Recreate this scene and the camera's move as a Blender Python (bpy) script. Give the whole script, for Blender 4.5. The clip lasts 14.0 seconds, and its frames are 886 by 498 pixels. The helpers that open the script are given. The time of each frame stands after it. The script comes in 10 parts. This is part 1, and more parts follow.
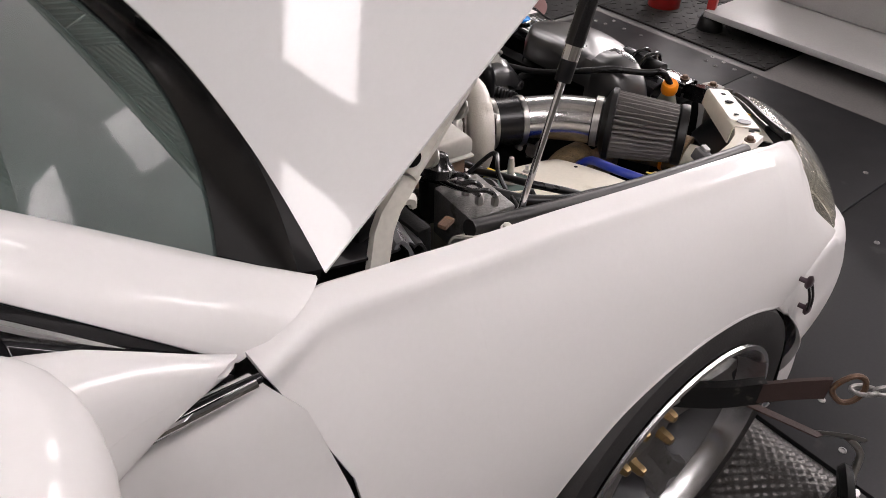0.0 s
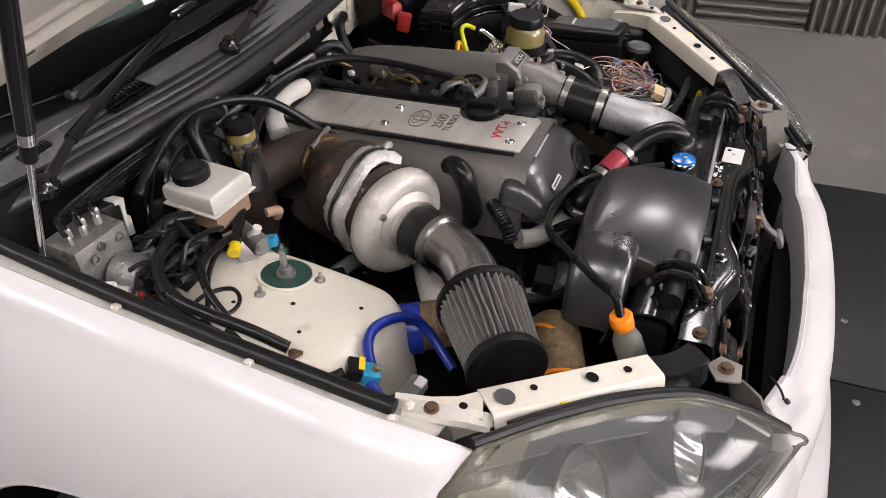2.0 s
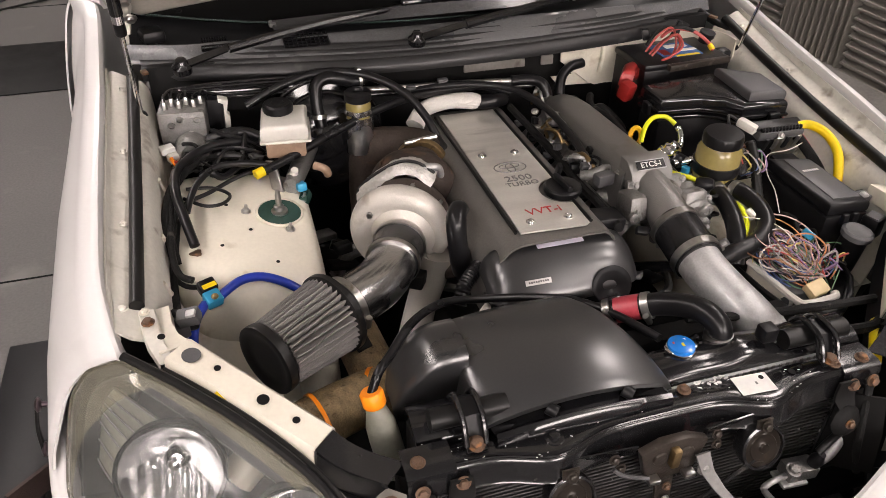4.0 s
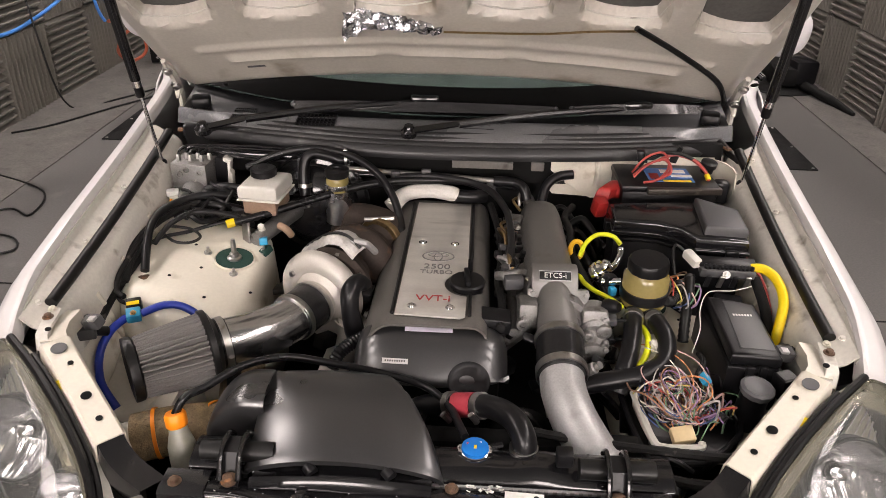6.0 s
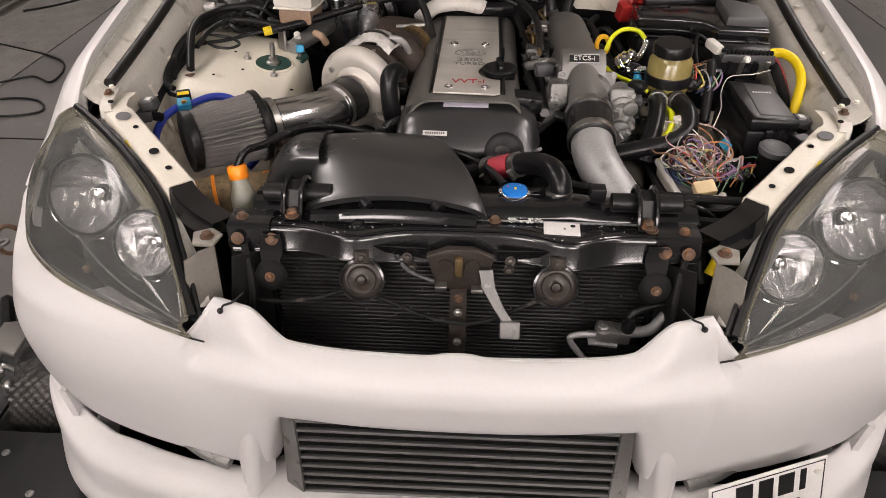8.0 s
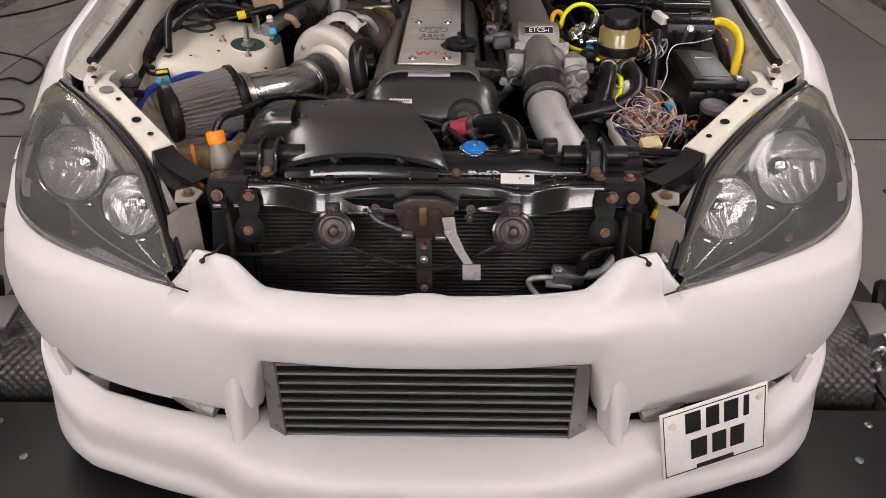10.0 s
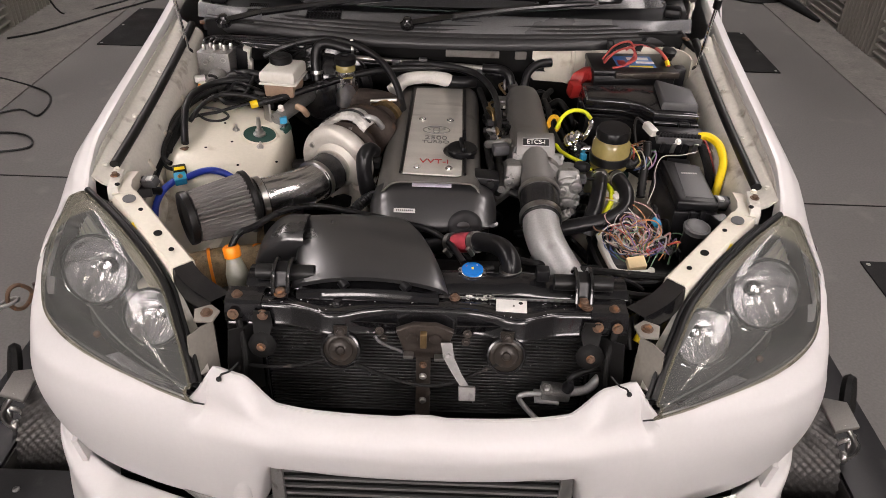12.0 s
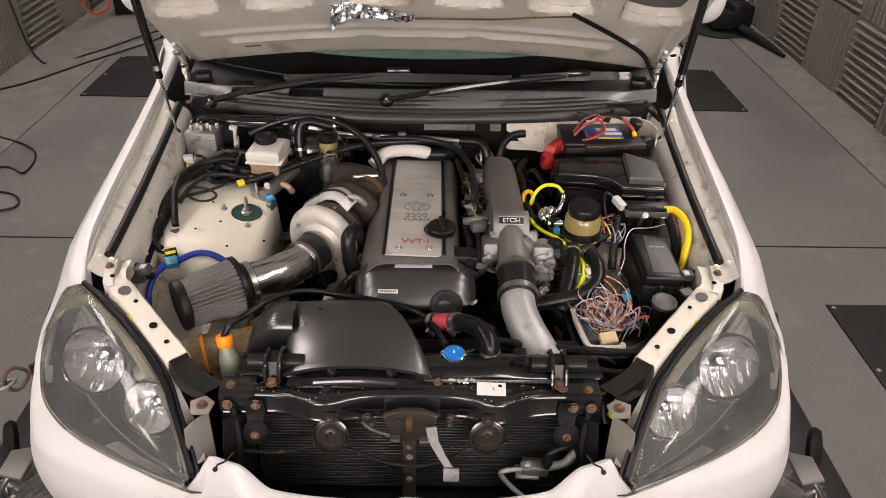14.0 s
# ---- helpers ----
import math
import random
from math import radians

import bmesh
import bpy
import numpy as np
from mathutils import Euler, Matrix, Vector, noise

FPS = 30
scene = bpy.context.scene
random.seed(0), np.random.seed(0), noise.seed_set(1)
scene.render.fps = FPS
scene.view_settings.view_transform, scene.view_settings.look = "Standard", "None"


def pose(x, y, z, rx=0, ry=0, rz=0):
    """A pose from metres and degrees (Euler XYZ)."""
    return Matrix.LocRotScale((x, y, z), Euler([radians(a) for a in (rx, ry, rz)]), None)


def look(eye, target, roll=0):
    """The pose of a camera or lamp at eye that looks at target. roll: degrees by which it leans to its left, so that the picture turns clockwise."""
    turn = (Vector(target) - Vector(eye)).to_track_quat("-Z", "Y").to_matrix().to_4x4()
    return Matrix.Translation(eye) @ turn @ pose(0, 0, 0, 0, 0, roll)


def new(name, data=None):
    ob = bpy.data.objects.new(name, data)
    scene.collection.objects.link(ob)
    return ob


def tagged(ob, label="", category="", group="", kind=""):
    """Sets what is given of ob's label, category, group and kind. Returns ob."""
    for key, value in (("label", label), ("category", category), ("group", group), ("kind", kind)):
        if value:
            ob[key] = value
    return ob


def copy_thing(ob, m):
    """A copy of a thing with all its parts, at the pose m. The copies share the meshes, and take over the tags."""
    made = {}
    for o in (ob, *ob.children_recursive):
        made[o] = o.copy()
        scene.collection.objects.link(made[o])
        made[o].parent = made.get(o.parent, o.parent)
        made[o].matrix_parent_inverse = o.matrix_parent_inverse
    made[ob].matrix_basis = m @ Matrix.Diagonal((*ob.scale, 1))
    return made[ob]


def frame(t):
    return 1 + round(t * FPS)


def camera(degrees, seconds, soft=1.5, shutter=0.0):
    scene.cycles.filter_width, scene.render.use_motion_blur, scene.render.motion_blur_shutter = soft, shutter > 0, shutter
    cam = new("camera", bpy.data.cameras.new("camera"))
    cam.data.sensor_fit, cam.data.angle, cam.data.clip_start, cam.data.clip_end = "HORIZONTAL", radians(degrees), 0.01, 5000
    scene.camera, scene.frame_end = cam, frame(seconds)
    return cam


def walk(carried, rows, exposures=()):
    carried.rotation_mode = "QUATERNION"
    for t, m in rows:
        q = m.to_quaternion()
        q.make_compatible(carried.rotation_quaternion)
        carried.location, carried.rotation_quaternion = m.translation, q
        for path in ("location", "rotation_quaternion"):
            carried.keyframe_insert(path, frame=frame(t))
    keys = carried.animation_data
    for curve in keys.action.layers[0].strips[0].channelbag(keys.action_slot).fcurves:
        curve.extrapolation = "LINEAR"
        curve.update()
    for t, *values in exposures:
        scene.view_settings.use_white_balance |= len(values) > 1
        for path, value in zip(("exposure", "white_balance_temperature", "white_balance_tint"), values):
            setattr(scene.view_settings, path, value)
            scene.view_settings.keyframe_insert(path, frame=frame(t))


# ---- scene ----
cam = camera(61.8, 14.0, soft=0.5)
PATH = [
    (0, (-1.134, 1.468, 1.297), (0.072, 0.459, 0.062), 1.7),
    (0.5, (-1.24, 1.106, 1.343), (0.172, 0.458, 0.084), -0.1),
    (1, (-1.254, 0.789, 1.351), (0.269, 0.586, 0.071), -1.1),
    (1.5, (-1.139, 0.499, 1.359), (0.378, 0.74, 0.079), -3.1),
    (2, (-1.12, 0.177, 1.359), (0.313, 0.815, 0.119), -3.5),
    (2.2, (-1.119, 0.064, 1.363), (0.252, 0.838, 0.13), -3.7),
    (4.3, (-0.364, -0.467, 1.375), (-0.017, 1.144, 0.241), 1.3),
    (4.5, (-0.292, -0.491, 1.377), (-0.034, 1.152, 0.267), 1.4),
    (5, (-0.13, -0.485, 1.389), (-0.06, 1.22, 0.346), 1.2),
    (5.5, (-0.004, -0.518, 1.406), (-0.039, 1.224, 0.425), 1.3),
    (6, (0.064, -0.576, 1.411), (-0.017, 1.179, 0.455), 1.1),
    (6.5, (0.064, -0.608, 1.407), (-0.033, 1.144, 0.447), 0.8),
    (7, (0.063, -0.69, 1.386), (-0.041, 1.035, 0.38), 0.6),
    (7.5, (0.045, -0.741, 1.345), (-0.06, 0.94, 0.267), 0.3),
    (8, (0.016, -0.789, 1.231), (-0.065, 0.856, 0.097), 0.4),
    (8.2, (0.019, -0.815, 1.182), (-0.058, 0.822, 0.036), 0.2),
    (10.3, (0.05, -0.916, 1.22), (0.016, 0.744, 0.105), -0.3),
    (10.5, (0.049, -0.907, 1.24), (0.009, 0.752, 0.123), -0.1),
    (11, (0.045, -0.881, 1.285), (0.007, 0.762, 0.146), 0.7),
    (11.5, (0.041, -0.858, 1.358), (0.012, 0.781, 0.212), 1.4),
    (12, (0.033, -0.868, 1.45), (0.019, 0.776, 0.311), 1.8),
    (12.5, (0.03, -0.868, 1.516), (0.031, 0.79, 0.396), 2.0),
    (13, (0.03, -0.858, 1.569), (0.052, 0.805, 0.459), 1.9),
    (13.5, (0.031, -0.855, 1.596), (0.062, 0.811, 0.49), 1.6),
    (14, (0.033, -0.859, 1.606), (0.064, 0.81, 0.504), 1.3),
]
walk(cam, [(t, look(eye, target, roll)) for t, eye, target, roll in PATH],
     exposures=((0.0, 0.17, 6200.0, 11.0), (0.6, 0.20, 5980.0, 9.5), (2.2, 0.30, 6150.0, 10.5), (4.3, 0.33, 6550.0, 10.5), (7.0, 0.28, 6550.0, 10.5), (8.2, 0.08, 6480.0, 10.0), (10.5, 0.05, 6330.0, 11.0), (13.0, 0.22, 6500.0, 10.5), (14.0, 0.24, 6580.0, 10.5)))

# The room's lamps are the ceiling panels below, plus two added fill panels on the south wall; the world adds a faint
# even grey.
world = bpy.data.worlds.new("world")
scene.world = world
world.use_nodes = True
world.node_tree.nodes["Background"].inputs[0].default_value = (0.9, 0.92, 1.0, 1)
world.node_tree.nodes["Background"].inputs[1].default_value = 0.05
PANEL_POWER = 16.0
scene.view_settings.exposure = 0.0


# ---- geometry ----
def catmull(points, per=6, closed=False):
    """A smooth line through the points."""
    p = [Vector(q) for q in points]
    n = len(p)
    if n < 3 and not closed:
        return [p[0].lerp(p[1], i / per) for i in range(per + 1)]
    out = []
    for i in range(n if closed else n - 1):
        a, b, c, d = (p[k % n] if closed else p[min(max(k, 0), n - 1)] for k in (i - 1, i, i + 1, i + 2))
        for j in range(per):
            t = j / per
            out.append(0.5 * (2 * b + (c - a) * t + (2 * a - 5 * b + 4 * c - d) * t * t + (3 * b - a - 3 * c + d) * t ** 3))
    if not closed:
        out.append(p[-1])
    return out


def spread(values, n):
    """n values evenly spread along a list of numbers."""
    k = np.linspace(0, len(values) - 1, n)
    return [float(q) for q in np.interp(k, range(len(values)), values)]


class Geo:
    """Faces gathered for one mesh."""

    def __init__(self):
        self.v, self.f, self.s = [], [], []

    def add(self, verts, faces, smooth=True):
        k = len(self.v)
        self.v += [Vector(q) for q in verts]
        self.f += [tuple(i + k for i in f) for f in faces]
        self.s += [smooth] * len(faces)
        return self

    def tube(self, points, r, n=10, per=6, closed=False, ridge=0.0):
        line = catmull(points, per, closed)
        m = len(line)
        rs = spread(r if isinstance(r, (list, tuple)) else [r, r], m)
        if ridge:
            rs = [q * (1 + ridge * (i % 2)) for i, q in enumerate(rs)]
        rings, up = [], None
        for i, p in enumerate(line):
            d = (line[(i + 1) % m] - line[i - 1]) if closed else line[min(i + 1, m - 1)] - line[max(i - 1, 0)]
            d = d.normalized() if d.length > 1e-9 else Vector((0, 0, 1))
            if up is None:
                up = d.orthogonal().normalized()
            up = (up - d * up.dot(d))
            up = up.normalized() if up.length > 1e-6 else d.orthogonal().normalized()
            side = d.cross(up)
            rings.append([p + rs[i] * (math.cos(a) * up + math.sin(a) * side) for a in (2 * math.pi * k / n for k in range(n))])
        verts = [q for ring in rings for q in ring]
        faces = []
        for i in range(m if closed else m - 1):
            for k in range(n):
                a, b = i * n + k, i * n + (k + 1) % n
                c, e = ((i + 1) % m) * n + (k + 1) % n, ((i + 1) % m) * n + k
                faces.append((a, b, c, e))
        if not closed:
            faces += [tuple(range(n - 1, -1, -1)), tuple(range((m - 1) * n, m * n))]
        return self.add(verts, faces)

    def lathe(self, profile, at=(0, 0, 0), axis=(0, 0, 1), n=24, wobble=0.0, lobes=0):
        q = Vector(axis).normalized().to_track_quat("Z", "Y")
        verts, faces = [], []
        for r, h in profile:
            for k in range(n):
                a = 2 * math.pi * k / n
                rr = r * (1 + wobble * math.cos(lobes * a)) if lobes else r
                verts.append(Vector(at) + q @ Vector((rr * math.cos(a), rr * math.sin(a), h)))
        for i in range(len(profile) - 1):
            for k in range(n):
                faces.append((i * n + k, i * n + (k + 1) % n, (i + 1) * n + (k + 1) % n, (i + 1) * n + k))
        if profile[0] != profile[-1]:
            faces += [tuple(range(n - 1, -1, -1)), tuple(range((len(profile) - 1) * n, len(profile) * n))]
        return self.add(verts, faces)

    def box(self, c, size, rot=(0, 0, 0), bevel=0.003, seg=2):
        bm = bmesh.new()
        bmesh.ops.create_cube(bm, size=1.0)
        for w in bm.verts:
            w.co = Vector((w.co.x * size[0], w.co.y * size[1], w.co.z * size[2]))
        if bevel:
            bmesh.ops.bevel(bm, geom=bm.edges[:], offset=min(bevel, 0.45 * min(size)), segments=seg, affect="EDGES", profile=0.5)
        bm.verts.index_update()
        m = pose(*c, *rot)
        self.add([m @ w.co for w in bm.verts], [[w.index for w in f.verts] for f in bm.faces], False)
        bm.free()
        return self

    def prism(self, outline, along, bevel=0.0, seg=2):
        """A flat outline drawn out along a vector, with bevelled edges."""
        bm = bmesh.new()
        bottom = [bm.verts.new(Vector(q)) for q in outline]
        top = [bm.verts.new(Vector(q) + Vector(along)) for q in outline]
        n = len(outline)
        bm.faces.new(bottom[::-1])
        bm.faces.new(top)
        for k in range(n):
            bm.faces.new((bottom[k], bottom[(k + 1) % n], top[(k + 1) % n], top[k]))
        bmesh.ops.recalc_face_normals(bm, faces=bm.faces[:])
        if bevel:
            rim = [e for e in bm.edges if all(w in top for w in e.verts) or all(w in bottom for w in e.verts)]
            bmesh.ops.bevel(bm, geom=rim, offset=bevel, segments=seg, affect="EDGES", profile=0.5)
        bm.verts.index_update()
        self.add([w.co for w in bm.verts], [[w.index for w in f.verts] for f in bm.faces], False)
        bm.free()
        return self

    def sheet(self, grid, thick=0.0, flip=False, smooth=True):
        """A panel through a grid of points, thickened against its normals."""
        h, w = len(grid), len(grid[0])
        P = np.array([[tuple(q) for q in row] for row in grid])
        du, dv = np.gradient(P, axis=0), np.gradient(P, axis=1)
        N = np.cross(du, dv)
        N /= np.maximum(np.linalg.norm(N, axis=2, keepdims=True), 1e-9)
        if flip:
            N = -N
        verts = [Vector(q) for q in P.reshape(-1, 3)]
        faces = []
        for i in range(h - 1):
            for j in range(w - 1):
                f = (i * w + j, (i + 1) * w + j, (i + 1) * w + j + 1, i * w + j + 1)
                faces.append(f[::-1] if flip else f)
        if thick:
            k = h * w
            verts += [Vector(q) for q in (P - thick * N).reshape(-1, 3)]
            faces += [tuple(i + k for i in f[::-1]) for f in faces]
            rim = [j for j in range(w)] + [i * w + w - 1 for i in range(1, h)] + [(h - 1) * w + j for j in range(w - 2, -1, -1)] + [i * w for i in range(h - 2, 0, -1)]
            for a, b in zip(rim, rim[1:] + rim[:1]):
                faces.append((a, b, b + k, a + k) if not flip else (b, a, a + k, b + k))
        return self.add(verts, faces, smooth)

    def ball(self, c, r, n=16, rings=9, squash=(1, 1, 1), power=1.0):
        verts, faces = [], []
        bend = lambda q: math.copysign(abs(q) ** power, q)
        for i in range(rings + 1):
            b = math.pi * i / rings - math.pi / 2
            for k in range(n):
                a = 2 * math.pi * k / n
                verts.append(Vector(c) + Vector((r * squash[0] * bend(math.cos(b)) * bend(math.cos(a)), r * squash[1] * bend(math.cos(b)) * bend(math.sin(a)), r * squash[2] * bend(math.sin(b)))))
        for i in range(rings):
            for k in range(n):
                faces.append((i * n + k, i * n + (k + 1) % n, (i + 1) * n + (k + 1) % n, (i + 1) * n + k))
        return self.add(verts, faces)

    def moved(self, m):
        self.v = [m @ q for q in self.v]
        return self


BASE = {}


def build(name, geo, material, base):
    me = bpy.data.meshes.new(name)
    me.from_pydata([q - base for q in geo.v], [], geo.f)
    me.polygons.foreach_set("use_smooth", geo.s)
    me.set_sharp_from_angle(angle=radians(42))
    me.materials.append(material)
    me.update()
    return new(name, me)


def thing(name, at, label, category, group="", kind=""):
    """An Empty at the base of a thing that has parts."""
    ob = new(name)
    ob.empty_display_size = 0.05
    ob.location = at
    BASE[ob] = Vector(at)
    return tagged(ob, label, category, group, kind)


def part(name, geo, material, parent, label=""):
    """One mesh under a thing or a part, its points given in world places."""
    base = BASE[parent]
    ob = build(name, geo, material, base)
    ob.parent = parent
    BASE[ob] = base
    return tagged(ob, label)


def single(name, geo, material, label, category, group="", kind=""):
    """A thing that is one mesh, its origin at its lowest middle."""
    lo = [min(q[k] for q in geo.v) for k in range(3)]
    hi = [max(q[k] for q in geo.v) for k in range(3)]
    base = Vector(((lo[0] + hi[0]) / 2, (lo[1] + hi[1]) / 2, lo[2]))
    ob = build(name, geo, material, base)
    ob.location = base
    BASE[ob] = base
    return tagged(ob, label, category, group, kind)


def lettering(text, size, m, material, parent, name="lettering", depth=0.0006, label=""):
    """Raised letters in the built-in font, centred on the pose m."""
    curve = bpy.data.curves.new(name, "FONT")
    curve.body, curve.size, curve.extrude = text, size, depth
    curve.align_x, curve.align_y = "CENTER", "CENTER"
    holder = bpy.data.objects.new(name, curve)
    me = bpy.data.meshes.new_from_object(holder)
    bpy.data.objects.remove(holder)
    me.name = name
    me.materials.clear()
    me.materials.append(material)
    base = BASE[parent]
    me.transform(Matrix.Translation(-base) @ m)
    ob = new(name, me)
    ob.parent = parent
    BASE[ob] = base
    return tagged(ob, label)


# ---- materials ----
def mat(name, col, rough=0.5, metal=0.0, var=0.12, scale=6.0, bump=0.0, fine=150.0, coat=0.0, dirt=None, amount=0.5, spots=9.0,
        trans=0.0, ior=1.45, stretch=(1, 1, 1), emit=0.0, rvar=0.15, spec=0.5, alpha=1.0, pieces=0.0, gloss=0.07):
    m = bpy.data.materials.new(name)
    m.use_nodes = True
    t = m.node_tree
    b = t.nodes["Principled BSDF"]
    put = t.nodes.new
    co = put("ShaderNodeTexCoord")
    mp = put("ShaderNodeMapping")
    mp.inputs["Scale"].default_value = stretch
    t.links.new(co.outputs["Object"], mp.inputs["Vector"])

    def noise_at(s, detail=4.0):
        q = put("ShaderNodeTexNoise")
        q.inputs["Scale"].default_value, q.inputs["Detail"].default_value = s, detail
        t.links.new(mp.outputs[0], q.inputs["Vector"])
        return q

    def scaled(out, lo, hi, a=0.3, z=0.7):
        q = put("ShaderNodeMapRange")
        q.inputs["From Min"].default_value, q.inputs["From Max"].default_value = a, z
        q.inputs["To Min"].default_value, q.inputs["To Max"].default_value = lo, hi
        t.links.new(out, q.inputs["Value"])
        return q.outputs[0]

    big, small = noise_at(scale), noise_at(fine)
    shade = put("ShaderNodeMix")
    shade.data_type, shade.blend_type = "RGBA", "MULTIPLY"
    shade.inputs["Factor"].default_value = 1.0
    shade.inputs["A"].default_value = (*col, 1)
    both = put("ShaderNodeMath")
    both.operation = "MULTIPLY"
    t.links.new(scaled(big.outputs["Fac"], 1 - var, 1 + var * 0.4), both.inputs[0])
    t.links.new(scaled(small.outputs["Fac"], 1 - var * 0.6, 1 + var * 0.3), both.inputs[1])
    value = both.outputs[0]
    if pieces:
        info = put("ShaderNodeObjectInfo")
        again = put("ShaderNodeMath")
        again.operation = "MULTIPLY"
        t.links.new(value, again.inputs[0])
        t.links.new(scaled(info.outputs["Random"], 1 - pieces, 1 + pieces, 0, 1), again.inputs[1])
        value = again.outputs[0]
    t.links.new(value, shade.inputs["B"])
    colour = shade.outputs["Result"]
    if dirt:
        blot = noise_at(spots, 8.0)
        mix = put("ShaderNodeMix")
        mix.data_type = "RGBA"
        t.links.new(scaled(blot.outputs["Fac"], 0, 1, 0.72 - 0.3 * amount, 0.86 - 0.3 * amount), mix.inputs["Factor"])
        t.links.new(colour, mix.inputs["A"])
        mix.inputs["B"].default_value = (*dirt, 1)
        colour = mix.outputs["Result"]
    t.links.new(colour, b.inputs["Base Color"])
    t.links.new(scaled(big.outputs["Fac"], max(rough - rvar * rough, 0.01), min(rough + rvar * rough, 1)), b.inputs["Roughness"])
    b.inputs["Metallic"].default_value = metal
    b.inputs["IOR"].default_value = ior
    b.inputs["Specular IOR Level"].default_value = spec
    b.inputs["Coat Weight"].default_value = coat
    b.inputs["Coat Roughness"].default_value = gloss
    b.inputs["Transmission Weight"].default_value = trans
    b.inputs["Alpha"].default_value = alpha
    if emit:
        b.inputs["Emission Color"].default_value = (*col, 1)
        b.inputs["Emission Strength"].default_value = emit
    if bump:
        q = put("ShaderNodeBump")
        q.inputs["Strength"].default_value, q.inputs["Distance"].default_value = min(bump, 1), 0.002
        t.links.new(small.outputs["Fac"], q.inputs["Height"])
        t.links.new(q.outputs[0], b.inputs["Normal"])
    return m


PAINT = mat("white_paint", (0.64, 0.628, 0.62), 0.50, var=0.02, coat=0.45, gloss=0.05, scale=3, rvar=0.1, spec=0.3)
BUMPER = mat("white_bumper_paint", (0.59, 0.577, 0.57), 0.46, var=0.03, coat=0.25, gloss=0.18, scale=4, spec=0.4)
CREAM = mat("bay_paint", (0.70, 0.66, 0.56), 0.36, var=0.07, coat=0.3, gloss=0.10, dirt=(0.34, 0.27, 0.18), amount=0.30, spots=14)
GREYCREAM = mat("grubby_bay_paint", (0.62, 0.60, 0.54), 0.42, var=0.12, dirt=(0.22, 0.19, 0.15), amount=0.42, spots=18)
HOODIN = mat("hood_inner_paint", (0.55, 0.515, 0.455), 0.35, var=0.12, coat=0.2, dirt=(0.27, 0.225, 0.17), amount=0.42, spots=7)
SATINBLACK = mat("satin_black_plastic", (0.026, 0.026, 0.027), 0.30, spec=0.9, var=0.22, bump=0.02, fine=350, dirt=(0.052, 0.051, 0.050), amount=0.32, spots=7, rvar=0.12, coat=0.45, gloss=0.20)
GLOSSBLACK = mat("black_frame_paint", (0.010, 0.010, 0.011), 0.20, var=0.2, coat=0.55, gloss=0.07, bump=0.05, fine=180, dirt=(0.040, 0.036, 0.032), amount=0.22, spots=60)
BLACK = mat("black_plastic", (0.007, 0.007, 0.008), 0.34, spec=0.35, var=0.2, bump=0.10, fine=500, dirt=(0.04, 0.038, 0.035), amount=0.14, spots=30)
SHINY = mat("shiny_black_plastic", (0.008, 0.008, 0.009), 0.17, var=0.15, coat=0.4, gloss=0.05, bump=0.02, fine=200, dirt=(0.022, 0.022, 0.021), amount=0.15, spots=20)
DULL = mat("dull_black_plastic", (0.007, 0.007, 0.007), 0.60, spec=0.2, var=0.25, bump=0.25, fine=400, dirt=(0.05, 0.045, 0.04), amount=0.2)
DARKGREY = mat("grey_plastic", (0.075, 0.075, 0.078), 0.45, var=0.15, bump=0.1, fine=400, dirt=(0.16, 0.15, 0.14), amount=0.3)
RUBBER = mat("rubber", (0.008, 0.008, 0.008), 0.38, spec=0.35, var=0.2, bump=0.08, fine=300, dirt=(0.05, 0.047, 0.043), amount=0.18, spots=40)
HOSE = mat("hose_rubber", (0.007, 0.007, 0.008), 0.30, spec=0.38, var=0.2, bump=0.05, fine=250, dirt=(0.045, 0.042, 0.038), amount=0.16, spots=50)
SILICONE = mat("silicone_hose", (0.014, 0.014, 0.015), 0.26, var=0.1, bump=0.1, fine=700)
POLISH = mat("polished_aluminium", (0.66, 0.66, 0.67), 0.24, 1.0, var=0.12, bump=0.03, fine=90, dirt=(0.42, 0.40, 0.38), amount=0.3, spots=18, rvar=0.5)
SATIN = mat("satin_aluminium", (0.52, 0.52, 0.515), 0.54, 0.6, var=0.22, fine=300, bump=0.12, dirt=(0.30, 0.29, 0.28), amount=0.35, spots=26)
CAST = mat("cast_aluminium", (0.31, 0.305, 0.295), 0.50, 0.85, var=0.3, bump=0.6, fine=380, dirt=(0.09, 0.08, 0.068), amount=0.45, spots=38)
PLENUM = mat("bead_blasted_alloy", (0.28, 0.272, 0.262), 0.46, 0.75, var=0.14, bump=0.4, fine=520, dirt=(0.18, 0.165, 0.15), amount=0.3, spots=14)
BRUSHED = mat("brushed_plate", (0.64, 0.62, 0.575), 0.40, 0.5, var=0.12, fine=160, bump=0.08, stretch=(1, 6, 1), dirt=(0.34, 0.32, 0.29), amount=0.25, spots=4)
COVER = mat("grey_cover_paint", (0.19, 0.182, 0.17), 0.42, 0.5, var=0.18, bump=0.12, fine=300, dirt=(0.07, 0.062, 0.055), amount=0.28, spots=10)
RUSTIRON = mat("heat_browned_iron", (0.070, 0.054, 0.045), 0.66, 0.45, var=0.35, bump=0.6, fine=220, dirt=(0.17, 0.10, 0.06), amount=0.5, spots=20)
SCROLL = mat("bare_casting", (0.64, 0.61, 0.555), 0.46, 0.3, var=0.14, bump=0.35, fine=420, dirt=(0.30, 0.25, 0.20), amount=0.25, spots=16)
